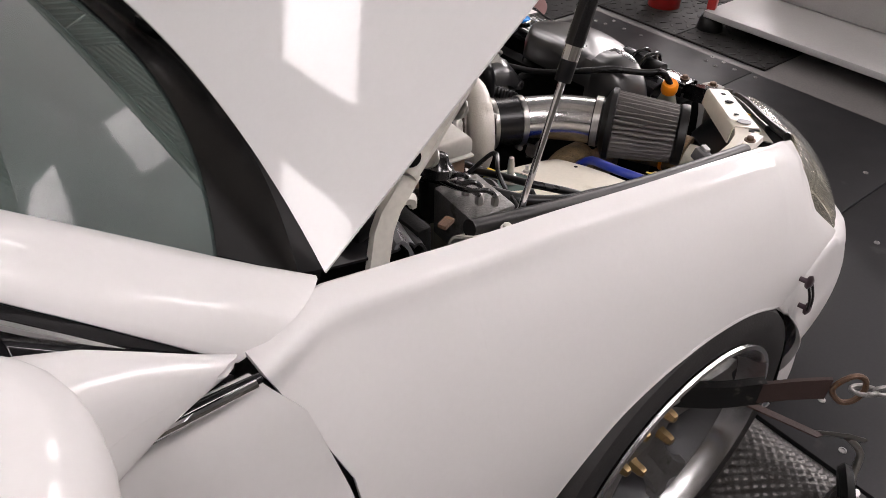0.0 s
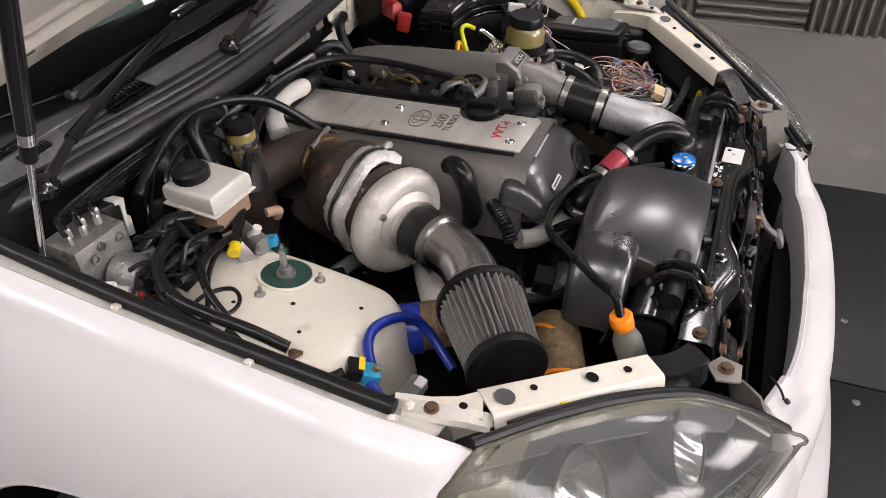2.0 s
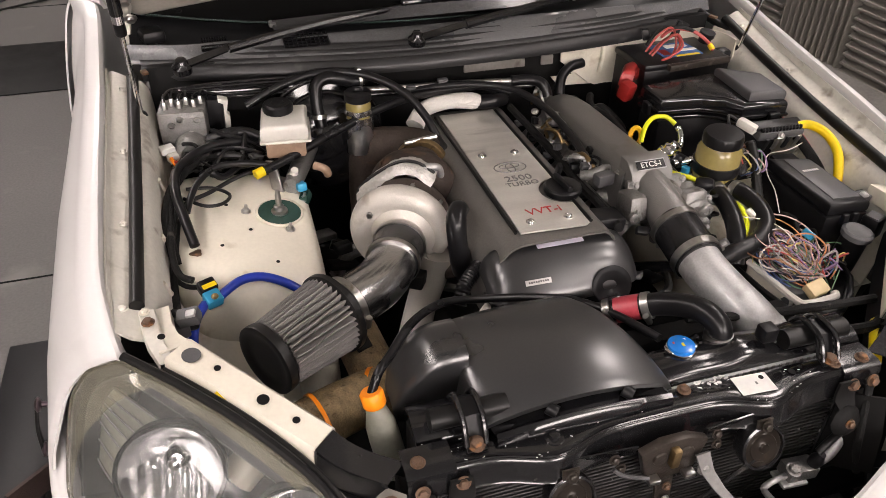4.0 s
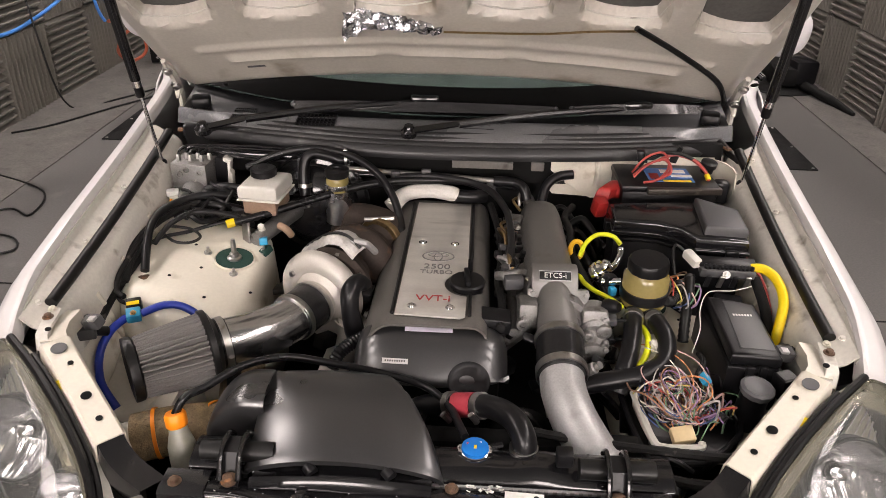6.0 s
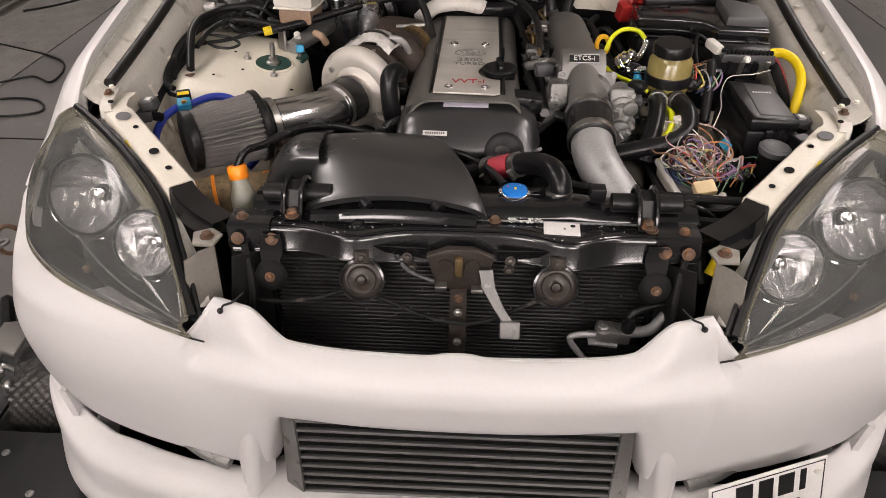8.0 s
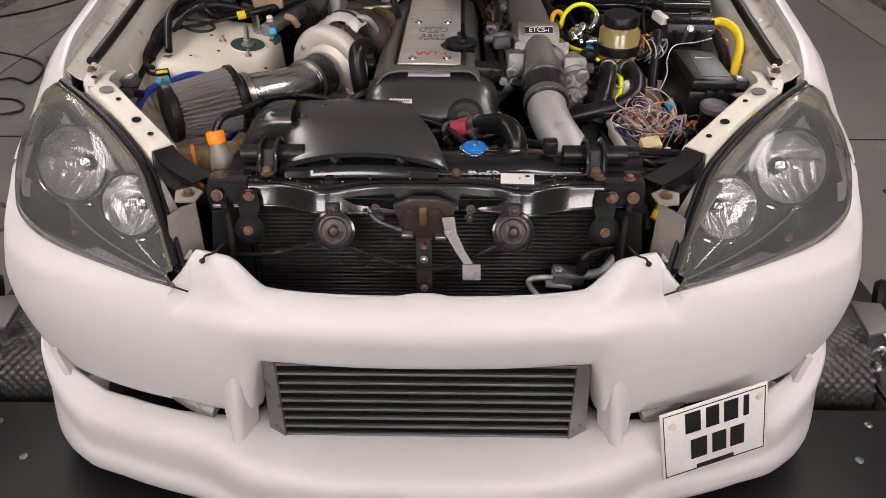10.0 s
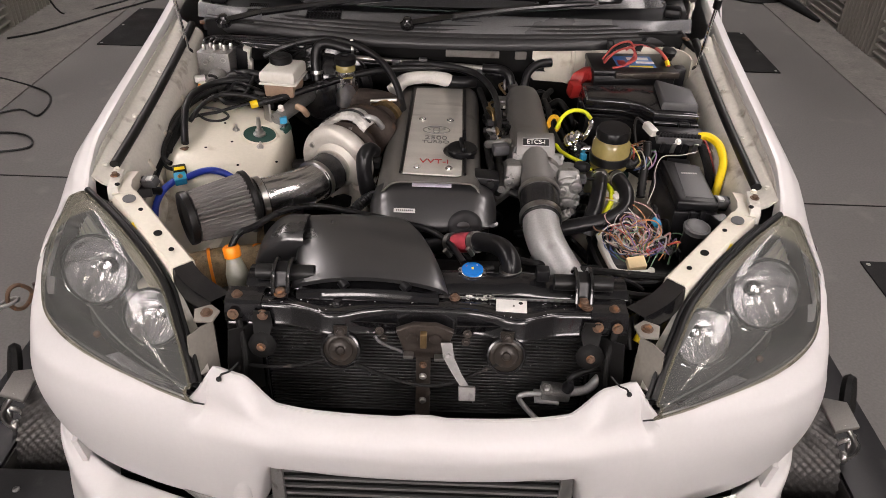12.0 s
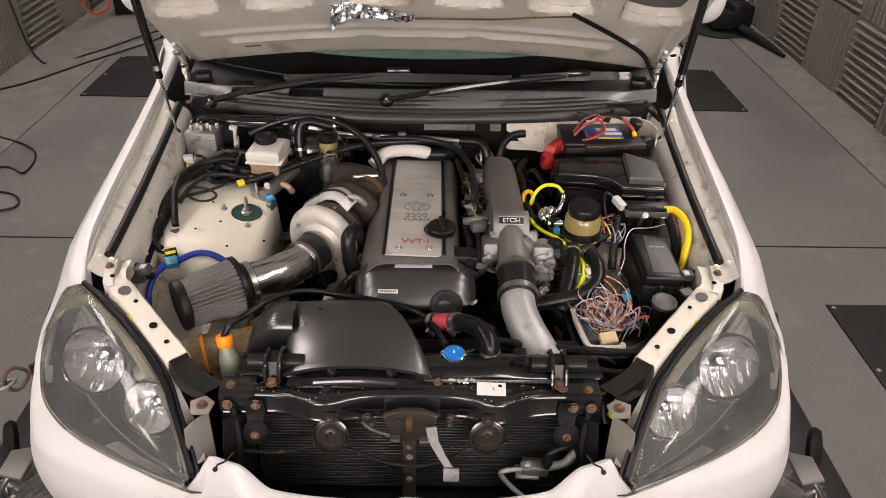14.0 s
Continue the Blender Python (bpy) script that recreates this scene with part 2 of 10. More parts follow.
STEEL = mat("zinc_steel", (0.50, 0.49, 0.47), 0.32, 1.0, var=0.2, dirt=(0.22, 0.17, 0.12), amount=0.3, spots=60)
RUSTBOLT = mat("rusty_bolt", (0.16, 0.10, 0.068), 0.62, 0.5, var=0.35, bump=0.4, fine=600, dirt=(0.30, 0.14, 0.06), amount=0.5, spots=90)
BRONZE = mat("bronze_zinc", (0.34, 0.24, 0.12), 0.38, 0.9, var=0.3, dirt=(0.14, 0.09, 0.05), amount=0.4, spots=60)
DARKZINC = mat("dark_purple_zinc", (0.10, 0.075, 0.085), 0.3, 0.8, var=0.2)
CHROME = mat("chrome", (0.86, 0.86, 0.87), 0.06, 1.0, var=0.03)
REFLECTOR = mat("headlight_reflector", (0.74, 0.74, 0.76), 0.22, 1.0, var=0.05)
FOIL = mat("crumpled_foil", (0.66, 0.66, 0.68), 0.27, 1.0, var=0.2, bump=0.8, fine=90)
WHITEPL = mat("milky_plastic", (0.62, 0.60, 0.55), 0.36, var=0.08, dirt=(0.50, 0.44, 0.33), amount=0.25)
FLUIDPL = mat("brown_fluid_plastic", (0.33, 0.225, 0.155), 0.40, var=0.2, dirt=(0.17, 0.11, 0.07), amount=0.3)
AMBER = mat("olive_plastic", (0.26, 0.21, 0.075), 0.22, var=0.12, coat=0.3, dirt=(0.10, 0.075, 0.03), amount=0.2)
ORANGE = mat("orange_plastic", (0.90, 0.27, 0.01), 0.38, var=0.06)
BOTTLE = mat("cloudy_bottle", (0.46, 0.46, 0.38), 0.30, var=0.2, trans=0.55, dirt=(0.20, 0.20, 0.15), amount=0.35, spots=25)
BLUE = mat("blue_enamel", (0.008, 0.18, 0.62), 0.25, var=0.08, coat=0.4)
BLUEHOSE = mat("blue_silicone", (0.010, 0.030, 0.28), 0.30, var=0.1)
LIGHTBLUE = mat("air_hose_blue", (0.06, 0.22, 0.62), 0.4, var=0.08)
CYAN = mat("blue_connector", (0.03, 0.30, 0.52), 0.4)
RED = mat("red_plastic", (0.32, 0.020, 0.018), 0.38, var=0.15, dirt=(0.18, 0.02, 0.02), amount=0.3)
PINK = mat("pink_band", (0.42, 0.05, 0.07), 0.35, var=0.15, dirt=(0.25, 0.04, 0.05), amount=0.3)
PINKSTRAP = mat("faded_red_webbing", (0.27, 0.155, 0.145), 0.8, var=0.25, bump=0.5, fine=500)
BROWNSTRAP = mat("brown_webbing", (0.05, 0.030, 0.026), 0.8, var=0.3, bump=0.5, fine=500)
YELLOW = mat("yellow_rubber", (0.74, 0.54, 0.005), 0.36, var=0.06)
LIME = mat("lime_hose", (0.66, 0.70, 0.01), 0.4, var=0.08)
LABEL = mat("white_sticker", (0.74, 0.73, 0.70), 0.5, var=0.08)
LILAC = mat("pale_lilac_sticker", (0.56, 0.53, 0.62), 0.45, var=0.05)
INK = mat("black_print", (0.015, 0.015, 0.015), 0.45)
REDINK = mat("red_print", (0.50, 0.04, 0.04), 0.45)
GREYINK = mat("grey_print", (0.16, 0.155, 0.15), 0.45)
FILTER = mat("filter_gauze", (0.185, 0.175, 0.167), 0.7, var=0.25, bump=0.5, fine=900, dirt=(0.16, 0.15, 0.135), amount=0.35, spots=15)
WRAP = mat("bronze_mesh_wrap", (0.28, 0.205, 0.115), 0.55, 0.35, var=0.45, bump=1.0, fine=420, scale=60, dirt=(0.09, 0.06, 0.03), amount=0.45, spots=140)
LOOM = mat("cloth_loom", (0.011, 0.011, 0.011), 0.7, spec=0.25, var=0.3, bump=0.6, fine=700, dirt=(0.10, 0.09, 0.08), amount=0.3, spots=40)
GREENHOLE = mat("dark_green_paint", (0.018, 0.06, 0.048), 0.5, var=0.3)
TYRE = mat("tyre_rubber", (0.022, 0.021, 0.021), 0.62, var=0.2, bump=0.3, fine=300)
# Near-black that stands for shade in holes and recesses, and for dark parts.
VOID = mat("near_black_shade", (0.005, 0.005, 0.005), 0.8, var=0.2, spec=0.2)


def lens_material(name, tint, haze, gloss, milk=(0.62, 0.60, 0.52), ior=1.45):
    """Clear moulded plastic with a milky film: see-through, a little diffuse, glossy by Fresnel."""
    m = bpy.data.materials.new(name)
    m.use_nodes = True
    t = m.node_tree
    t.nodes.clear()
    put, wire = t.nodes.new, t.links.new
    out, clear, film, shine = put("ShaderNodeOutputMaterial"), put("ShaderNodeBsdfTransparent"), put("ShaderNodeBsdfDiffuse"), put("ShaderNodeBsdfGlossy")
    clear.inputs["Color"].default_value = (*tint, 1)
    film.inputs["Color"].default_value = (*milk, 1)
    shine.inputs["Roughness"].default_value = gloss
    co, noise, span = put("ShaderNodeTexCoord"), put("ShaderNodeTexNoise"), put("ShaderNodeMapRange")
    noise.inputs["Scale"].default_value, noise.inputs["Detail"].default_value = 16.0, 5.0
    span.inputs["To Min"].default_value, span.inputs["To Max"].default_value = haze * 0.3, haze * 1.7
    wire(co.outputs["Object"], noise.inputs["Vector"])
    wire(noise.outputs["Fac"], span.inputs["Value"])
    one, two, rim = put("ShaderNodeMixShader"), put("ShaderNodeMixShader"), put("ShaderNodeFresnel")
    rim.inputs["IOR"].default_value = ior
    wire(span.outputs[0], one.inputs["Fac"])
    wire(clear.outputs[0], one.inputs[1])
    wire(film.outputs[0], one.inputs[2])
    wire(rim.outputs[0], two.inputs["Fac"])
    wire(one.outputs[0], two.inputs[1])
    wire(shine.outputs[0], two.inputs[2])
    wire(two.outputs[0], out.inputs["Surface"])
    return m


LENS = lens_material("hazy_polycarbonate", (0.95, 0.95, 0.93), 0.15, 0.12, (0.46, 0.47, 0.45))
SCUTTLE = mat("scuttle_plastic", (0.15, 0.152, 0.158), 0.26, spec=0.7, var=0.3, scale=8, bump=0.04, fine=300, dirt=(0.16, 0.16, 0.165), amount=0.35, spots=5, rvar=0.3)
PRINTED = mat("black_screen_print", (0.006, 0.006, 0.006), 0.22, spec=0.12)
# Dark grey-brown that stands for deep shade inside the hood pockets.
POCKETSHADE = mat("hood_pocket_shade", (0.11, 0.106, 0.10), 0.7, var=0.25, bump=0.3, fine=120, dirt=(0.22, 0.20, 0.17), amount=0.35, spots=9)
WELL = mat("black_well_plastic", (0.008, 0.008, 0.009), 0.34, spec=0.25, var=0.2, dirt=(0.016, 0.016, 0.017), amount=0.2)
BEZEL = mat("dark_lamp_bezel", (0.006, 0.0065, 0.0075), 0.34, spec=0.25, var=0.1)
# Green tint; the milky film paints in the hood's reflection as pale colour.
SCREEN = lens_material("tinted_glass", (0.30, 0.42, 0.385), 0.20, 0.015, (0.34, 0.46, 0.42), 1.6)
COOLER = mat("dull_cooler_alloy", (0.165, 0.163, 0.16), 0.45, 0.5, var=0.2, bump=0.1, fine=300, dirt=(0.08, 0.075, 0.07), amount=0.3, spots=40)
POSTIRON = mat("greasy_brown_iron", (0.055, 0.045, 0.038), 0.38, 0.4, var=0.35, bump=0.2, fine=300, dirt=(0.12, 0.10, 0.085), amount=0.35, spots=50)
FINGREY = mat("dusty_fin_alloy", (0.036, 0.036, 0.036), 0.36, 0.3, var=0.3, dirt=(0.014, 0.014, 0.013), amount=0.4, spots=50)
LIDGREY = mat("grey_lid_plastic", (0.115, 0.115, 0.118), 0.42, var=0.12, bump=0.1, fine=400)
SEALRUBBER = mat("weathered_seal_rubber", (0.024, 0.024, 0.025), 0.36, spec=0.5, var=0.25, bump=0.06, fine=300, dirt=(0.07, 0.068, 0.066), amount=0.35, spots=14)
LEVER = mat("dull_lever_steel", (0.20, 0.195, 0.19), 0.5, 0.3, var=0.2, dirt=(0.09, 0.085, 0.08), amount=0.3, spots=40)
BULKPLATE = mat("dull_grey_plate", (0.16, 0.15, 0.135), 0.55, var=0.2, dirt=(0.08, 0.07, 0.06), amount=0.4, spots=30)
# Dirty cream, also darkened to paint the shade on the lamp brackets.
DIRTSHADECREAM = mat("dirty_shaded_cream", (0.22, 0.205, 0.18), 0.5, var=0.15, dirt=(0.16, 0.14, 0.11), amount=0.45, spots=22)
SIGN = mat("dusty_sign_board", (0.30, 0.30, 0.31), 0.5, var=0.14, dirt=(0.20, 0.195, 0.19), amount=0.35, spots=20)
SIGNINK = mat("faded_sign_print", (0.085, 0.083, 0.085), 0.6, var=0.15)
FROST = lens_material("frosted_lens_border", (0.92, 0.90, 0.80), 0.17, 0.2, (0.52, 0.49, 0.38))
HAZE = mat("yellowed_lens_rim", (0.42, 0.40, 0.31), 0.22, var=0.18, trans=0.8, dirt=(0.34, 0.32, 0.25), amount=0.3)
FOAM = mat("acoustic_foam", (0.150, 0.140, 0.122), 0.92, var=0.16, bump=0.5, fine=260, scale=3, pieces=0.10)
FLOORPAINT = mat("grey_floor_paint", (0.122, 0.117, 0.111), 0.55, var=0.25, bump=0.15, fine=120, scale=1.4, dirt=(0.155, 0.148, 0.138), amount=0.34, spots=5)
DECK = mat("black_deck_plate", (0.014, 0.014, 0.0155), 0.46, spec=0.3, var=0.2, bump=0.06, fine=160, scale=3, dirt=(0.045, 0.044, 0.043), amount=0.22, spots=9)
MATBLACK = mat("black_rubber_mat", (0.014, 0.014, 0.014), 0.6, var=0.2, spec=0.2, bump=0.3, fine=300)
CONCRETE = mat("worn_concrete", (0.135, 0.127, 0.117), 0.85, var=0.3, bump=0.6, fine=90, scale=8, dirt=(0.075, 0.07, 0.064), amount=0.45, spots=12)
TREAD = mat("tread_plate", (0.018, 0.0175, 0.017), 0.60, 0.0, spec=0.2, var=0.25, bump=0.2, fine=200)
KNURL = mat("knurled_steel", (0.080, 0.077, 0.074), 0.42, 0.8, var=0.3, bump=0.05, fine=300, dirt=(0.05, 0.046, 0.042), amount=0.5, spots=40)
WALLPAINT = mat("dark_wall_paint", (0.16, 0.155, 0.145), 0.8, var=0.1, bump=0.2)
CEILPAINT = mat("ceiling_tile", (0.22, 0.22, 0.21), 0.85, var=0.08, bump=0.3)
CABINET = mat("pale_grey_enamel", (0.33, 0.325, 0.315), 0.4, var=0.08, dirt=(0.32, 0.30, 0.28), amount=0.25)
LAMP = mat("lit_diffuser", (1.0, 0.895, 0.86), 0.6, var=0.0, emit=PANEL_POWER)
WIRES = [mat(f"wire_{n}", c, 0.42, var=0.06) for n, c in (
    ("white", (0.66, 0.62, 0.56)), ("orange", (0.52, 0.22, 0.09)), ("pink", (0.52, 0.34, 0.32)), ("green", (0.13, 0.24, 0.14)),
    ("blue", (0.07, 0.11, 0.26)), ("yellow", (0.58, 0.47, 0.14)), ("brown", (0.24, 0.12, 0.07)), ("grey", (0.34, 0.32, 0.31)), ("red", (0.42, 0.07, 0.06)), ("violet", (0.25, 0.16, 0.30)))]


# ---- the room ----
XW, XE, YS, YN, HIGH = -2.56, 2.44, -3.6, 6.96, 2.75
PITS = [(0.66, 1.00, 0.245, 0.92), (-1.00, -0.66, 0.245, 0.92)]


def make_floor():
    xs = sorted({XW - 0.15, XE + 0.15, *(q for p in PITS for q in p[:2])})
    ys = sorted({YS - 0.15, YN + 0.15, *(q for p in PITS for q in p[2:])})
    g = Geo()
    for a, b in zip(xs, xs[1:]):
        for c, d in zip(ys, ys[1:]):
            if any(p[0] <= (a + b) / 2 <= p[1] and p[2] <= (c + d) / 2 <= p[3] for p in PITS):
                continue
            g.add([(a, c, 0), (b, c, 0), (b, d, 0), (a, d, 0)], [(0, 1, 2, 3)], False)
    for a, b, c, d in PITS:
        z = -0.3
        g.add([(a, c, 0), (b, c, 0), (b, d, 0), (a, d, 0), (a, c, z), (b, c, z), (b, d, z), (a, d, z)],
              [(0, 4, 5, 1), (1, 5, 6, 2), (2, 6, 7, 3), (3, 7, 4, 0), (4, 7, 6, 5)], False)
    ob = single("floor", g, FLOORPAINT, "grey painted workshop floor with roller pits", "floor", kind="structure")
    return ob


floor = make_floor()


def slab(name, x0, x1, y0, y1, z0, z1, material, label, category, bevel=0.002, group="", kind="structure"):
    g = Geo().box(((x0 + x1) / 2, (y0 + y1) / 2, (z0 + z1) / 2), (x1 - x0, y1 - y0, z1 - z0), bevel=bevel)
    return single(name, g, material, label, category, group, kind)


slab("wall_west", XW - 0.15, XW, YS, YN, 0.001, HIGH, WALLPAINT, "dark painted wall behind the acoustic tiles", "wall")
slab("wall_east", XE, XE + 0.15, YS, YN, 0.001, HIGH, WALLPAINT, "dark painted wall behind the acoustic tiles", "wall")
slab("wall_north", XW - 0.15, XE + 0.15, YN, YN + 0.15, 0.001, HIGH, WALLPAINT, "dark painted end wall", "wall")
# The south wall is out of view; its pale colour is for bounce light.
slab("wall_south", XW - 0.15, XE + 0.15, YS - 0.15, YS, 0.001, HIGH, CABINET, "unseen end wall kept pale to bounce light", "wall")
slab("ceiling", XW - 0.15, XE + 0.15, YS - 0.15, YN + 0.15, HIGH, HIGH + 0.12, CEILPAINT, "pale grey ceiling", "ceiling")

# Worn concrete along the west wall, rubber-like deck plates before the car, mats beside it.
slab("concrete_strip", XW, -2.02, 1.2, YN, 0.0005, 0.006, CONCRETE, "rough worn concrete strip along the wall", "floor")
slab("concrete_strip", 2.12, XE, 1.2, YN, 0.0005, 0.006, CONCRETE, "rough worn concrete strip along the wall", "floor")


def deck_plate(x0, x1, y0, y1, bolts):
    t = thing("deck_plate", ((x0 + x1) / 2, (y0 + y1) / 2, 0.0), "black steel deck plate bolted to the floor", "deck plate", "deck plates", "structure")
    part("plate", Geo().box(((x0 + x1) / 2, (y0 + y1) / 2, 0.008), (x1 - x0 - 0.004, y1 - y0 - 0.004, 0.014), bevel=0.002), DECK, t)
    for x, y in bolts:
        b = part("bolt", Geo().lathe([(0.0085, 0.0), (0.0085, 0.002), (0.006, 0.0035), (0.0042, 0.0038), (0.0038, 0.001), (0.001, 0.001)], (x, y, 0.015), n=12), CAST, t, "dull socket bolt")
    return t


deck_plate(-1.14, -0.48, -1.34, 0.24, [(-0.83, 0.085), (-0.93, 0.18), (-1.06, 0.16), (-0.62, -0.6), (-1.05, -0.6), (-0.56, -1.2), (-1.05, -1.2)])
deck_plate(-0.48, 0.265, -1.34, 0.24, [(0.21, -0.22), (0.224, -0.957), (0.229, -1.30), (-0.41, -0.95), (-0.41, -0.25), (-0.40, -1.29)])
deck_plate(0.265, 1.12, -1.34, 0.24, [(0.925, 0.195), (0.865, 0.10), (0.99, 0.10), (0.323, -0.95), (0.784, -0.921), (0.877, -0.915), (0.325, -1.298), (0.393, -1.262), (0.394, -1.32), (0.449, -1.275), (0.452, -1.325), (0.793, -1.269), (0.887, -1.263), (0.977, -1.239), (0.981, -1.301), (1.03, -1.232), (1.05, -0.66), (0.48, -0.20)])


SIGN_X, SIGN_Y = 0.022, -0.762


def sign_board():
    t = thing("warning_sign", (0.0, -0.85, 0.015), "dusty white warning sign with grey lettering screwed to the deck", "sign")
    part("board", Geo().box((SIGN_X, SIGN_Y, 0.0168), (0.258, 0.098, 0.0025), bevel=0.001), SIGN, t)
    m = pose(SIGN_X, SIGN_Y, 0.0182, 0, 0, 180)
    lettering("DO NOT DRIVE", 0.030, m @ pose(0, 0.018, 0), SIGNINK, t)
    lettering("ON THIS DECK", 0.030, m @ pose(0, -0.018, 0), SIGNINK, t)
    for dx in (-0.124, 0.124):
        for dy in (-0.035, 0.035):
            part("screw", Geo().lathe([(0.005, 0.0), (0.0045, 0.0015), (0.002, 0.002)], (SIGN_X + dx, SIGN_Y + dy, 0.018), n=10), LABEL, t)


sign_board()


def tread_plate(x, y, w):
    t = thing("tread_tile", (x, y, 0.0), "grey chequered tread tile on the floor", "floor tile", "tread tiles", "structure")
    g = Geo().box((x, y, 0.006), (w - 0.006, w - 0.006, 0.01), bevel=0.002)
    k = 9
    for i in range(k):
        for j in range(k):
            a = 45 if (i + j) % 2 else -45
            g.box((x + (i + 0.5 - k / 2) * w / k, y + (j + 0.5 - k / 2) * w / k, 0.0118), (0.030, 0.009, 0.0024), (0, 0, a), bevel=0)
    part("tile", g, TREAD, t)
    return t


first_tile = tread_plate(1.40, -0.72, 0.46)
for i, j in [(0, 1), (0, 2), (0, 3), (1, 0), (1, 1), (1, 2), (1, 3), (-1, 2), (-1, 3), (-2, 2), (-2, 3)]:
    if (i, j) != (0, 0):
        copy_thing(first_tile, pose(1.40 + 0.46 * i, -0.72 - 0.46 * j, 0))


def floor_mat(x0, x1, y0, y1):
    t = thing("floor_plate", ((x0 + x1) / 2, (y0 + y1) / 2, 0), "thin black cover plate screwed flat on the floor", "cover plate", "floor cover plates", "structure")
    part("sheet", Geo().box(((x0 + x1) / 2, (y0 + y1) / 2, 0.0035), (x1 - x0, y1 - y0, 0.006), bevel=0.0015), MATBLACK, t)
    for x in (x0 + 0.02, x1 - 0.02):
        for y in (y0 + 0.02, (y0 + y1) / 2, y1 - 0.02):
            part("screw", Geo().lathe([(0.008, 0), (0.007, 0.002), (0.003, 0.003)], (x, y, 0.0065), n=10), STEEL, t, "bright screw")


floor_mat(-1.945, -1.0, 3.08, 3.74)
floor_mat(0.95, 1.79, 3.0, 3.655)
floor_mat(1.447, 2.10, 0.55, 1.235)
for s in (-1, 1):
    for y in (1.62, 4.4):
        g = Geo().box((s * 1.33, y, 0.0012), (1.35, 0.006, 0.002), bevel=0)
        single("floor_seam", g, VOID, "dark joint line across the painted floor", "joint", kind="structure")


def ceiling_light(x, y, w=1.2, d=0.6):
    t = thing("ceiling_light", (x, y, HIGH - 0.06), "lit white panel light with an aluminium frame", "ceiling light", "ceiling lights")
    g = Geo()
    for sx in (-1, 1):
        g.box((x + sx * (w / 2 + 0.012), y, HIGH - 0.03), (0.024, d + 0.048, 0.055))
        g.box((x, y + sx * (d / 2 + 0.012), HIGH - 0.03), (w, 0.024, 0.055))
    part("frame", g, SATIN, t)
    part("diffuser", Geo().box((x, y, HIGH - 0.03), (w, d, 0.03), bevel=0), LAMP, t, "lit white diffuser")


for x in (-1.90, 1.80):
    for y in (-2.7, -1.5, -0.3, 0.9, 2.1, 3.3, 4.5, 5.7):
        ceiling_light(x, y, 0.6, 0.6)


# Unseen panels, added to light the nose and hood underside from the front.
def wall_light(x):
    t = thing("wall_light", (x, YS + 0.05, 1.2), "unseen lit panel added on the end wall as front fill light", "wall light", "wall lights")
    part("frame", Geo().box((x, YS + 0.02, 1.70), (1.66, 0.04, 0.96), bevel=0.004), SATIN, t)
    part("diffuser", Geo().box((x, YS + 0.045, 1.70), (1.6, 0.014, 0.9), bevel=0), LAMP, t, "lit white diffuser")


wall_light(-1.2)
wall_light(1.2)


# Wedge foam tiles on the walls, ridges upright and level by turns.
def foam_mesh(size, ridges=11, depth=0.045):
    g = Geo()
    p = size / ridges
    for i in range(ridges):
        y = -size / 2 + i * p
        prof = [(0.0, y), (0.012, y), (depth, y + 0.32 * p), (depth, y + 0.52 * p), (0.012, y + 0.86 * p), (0.012, y + p), (0.0, y + p)]
        h = size / 2 - 0.002
        verts = [(a, b, -h) for a, b in prof] + [(a, b, h) for a, b in prof]
        n = len(prof)
        faces = [(k, k + 1, n + k + 1, n + k) for k in range(n - 1)] + [tuple(range(n - 1, -1, -1)), tuple(range(n, 2 * n))]
        g.add(verts, faces, False)
    me = bpy.data.meshes.new("foam_tile")
    me.from_pydata(g.v, [], g.f)
    me.materials.append(FOAM)
    return me


TILE = 0.48
FOAM_MESH = foam_mesh(TILE - 0.006)


def foam_wall(name, label, count, where):
    root = thing(name, where(0, 0).translation, label, "acoustic wall", kind="structure")
    inv = Matrix.Translation(root.location).inverted()
    for i in range(count):
        for j in range(5):
            ob = new("foam_tile", FOAM_MESH)
            ob.parent = root
            turn = pose(0, 0, 0, 90 if (i + j) % 2 else 0)
            ob.matrix_local = inv @ where(i, j) @ turn


foam_wall("acoustic_lining", "grey wedge foam tiles lining the west wall", 21, lambda i, j: pose(XW + 0.001, -3.3 + TILE * (i + 0.24), 0.10 + TILE * (j + 0.5) - 0.12))
foam_wall("acoustic_lining", "grey wedge foam tiles lining the east wall", 21, lambda i, j: pose(XE - 0.001, -3.3 + TILE * (i + 0.22), 0.10 + TILE * (j + 0.5) - 0.12, 0, 0, 180))
foam_wall("acoustic_lining", "grey wedge foam tiles lining the end wall", 10, lambda i, j: pose(-2.22 + TILE * i, YN - 0.001, 0.10 + TILE * (j + 0.5) - 0.12, 0, 0, -90))


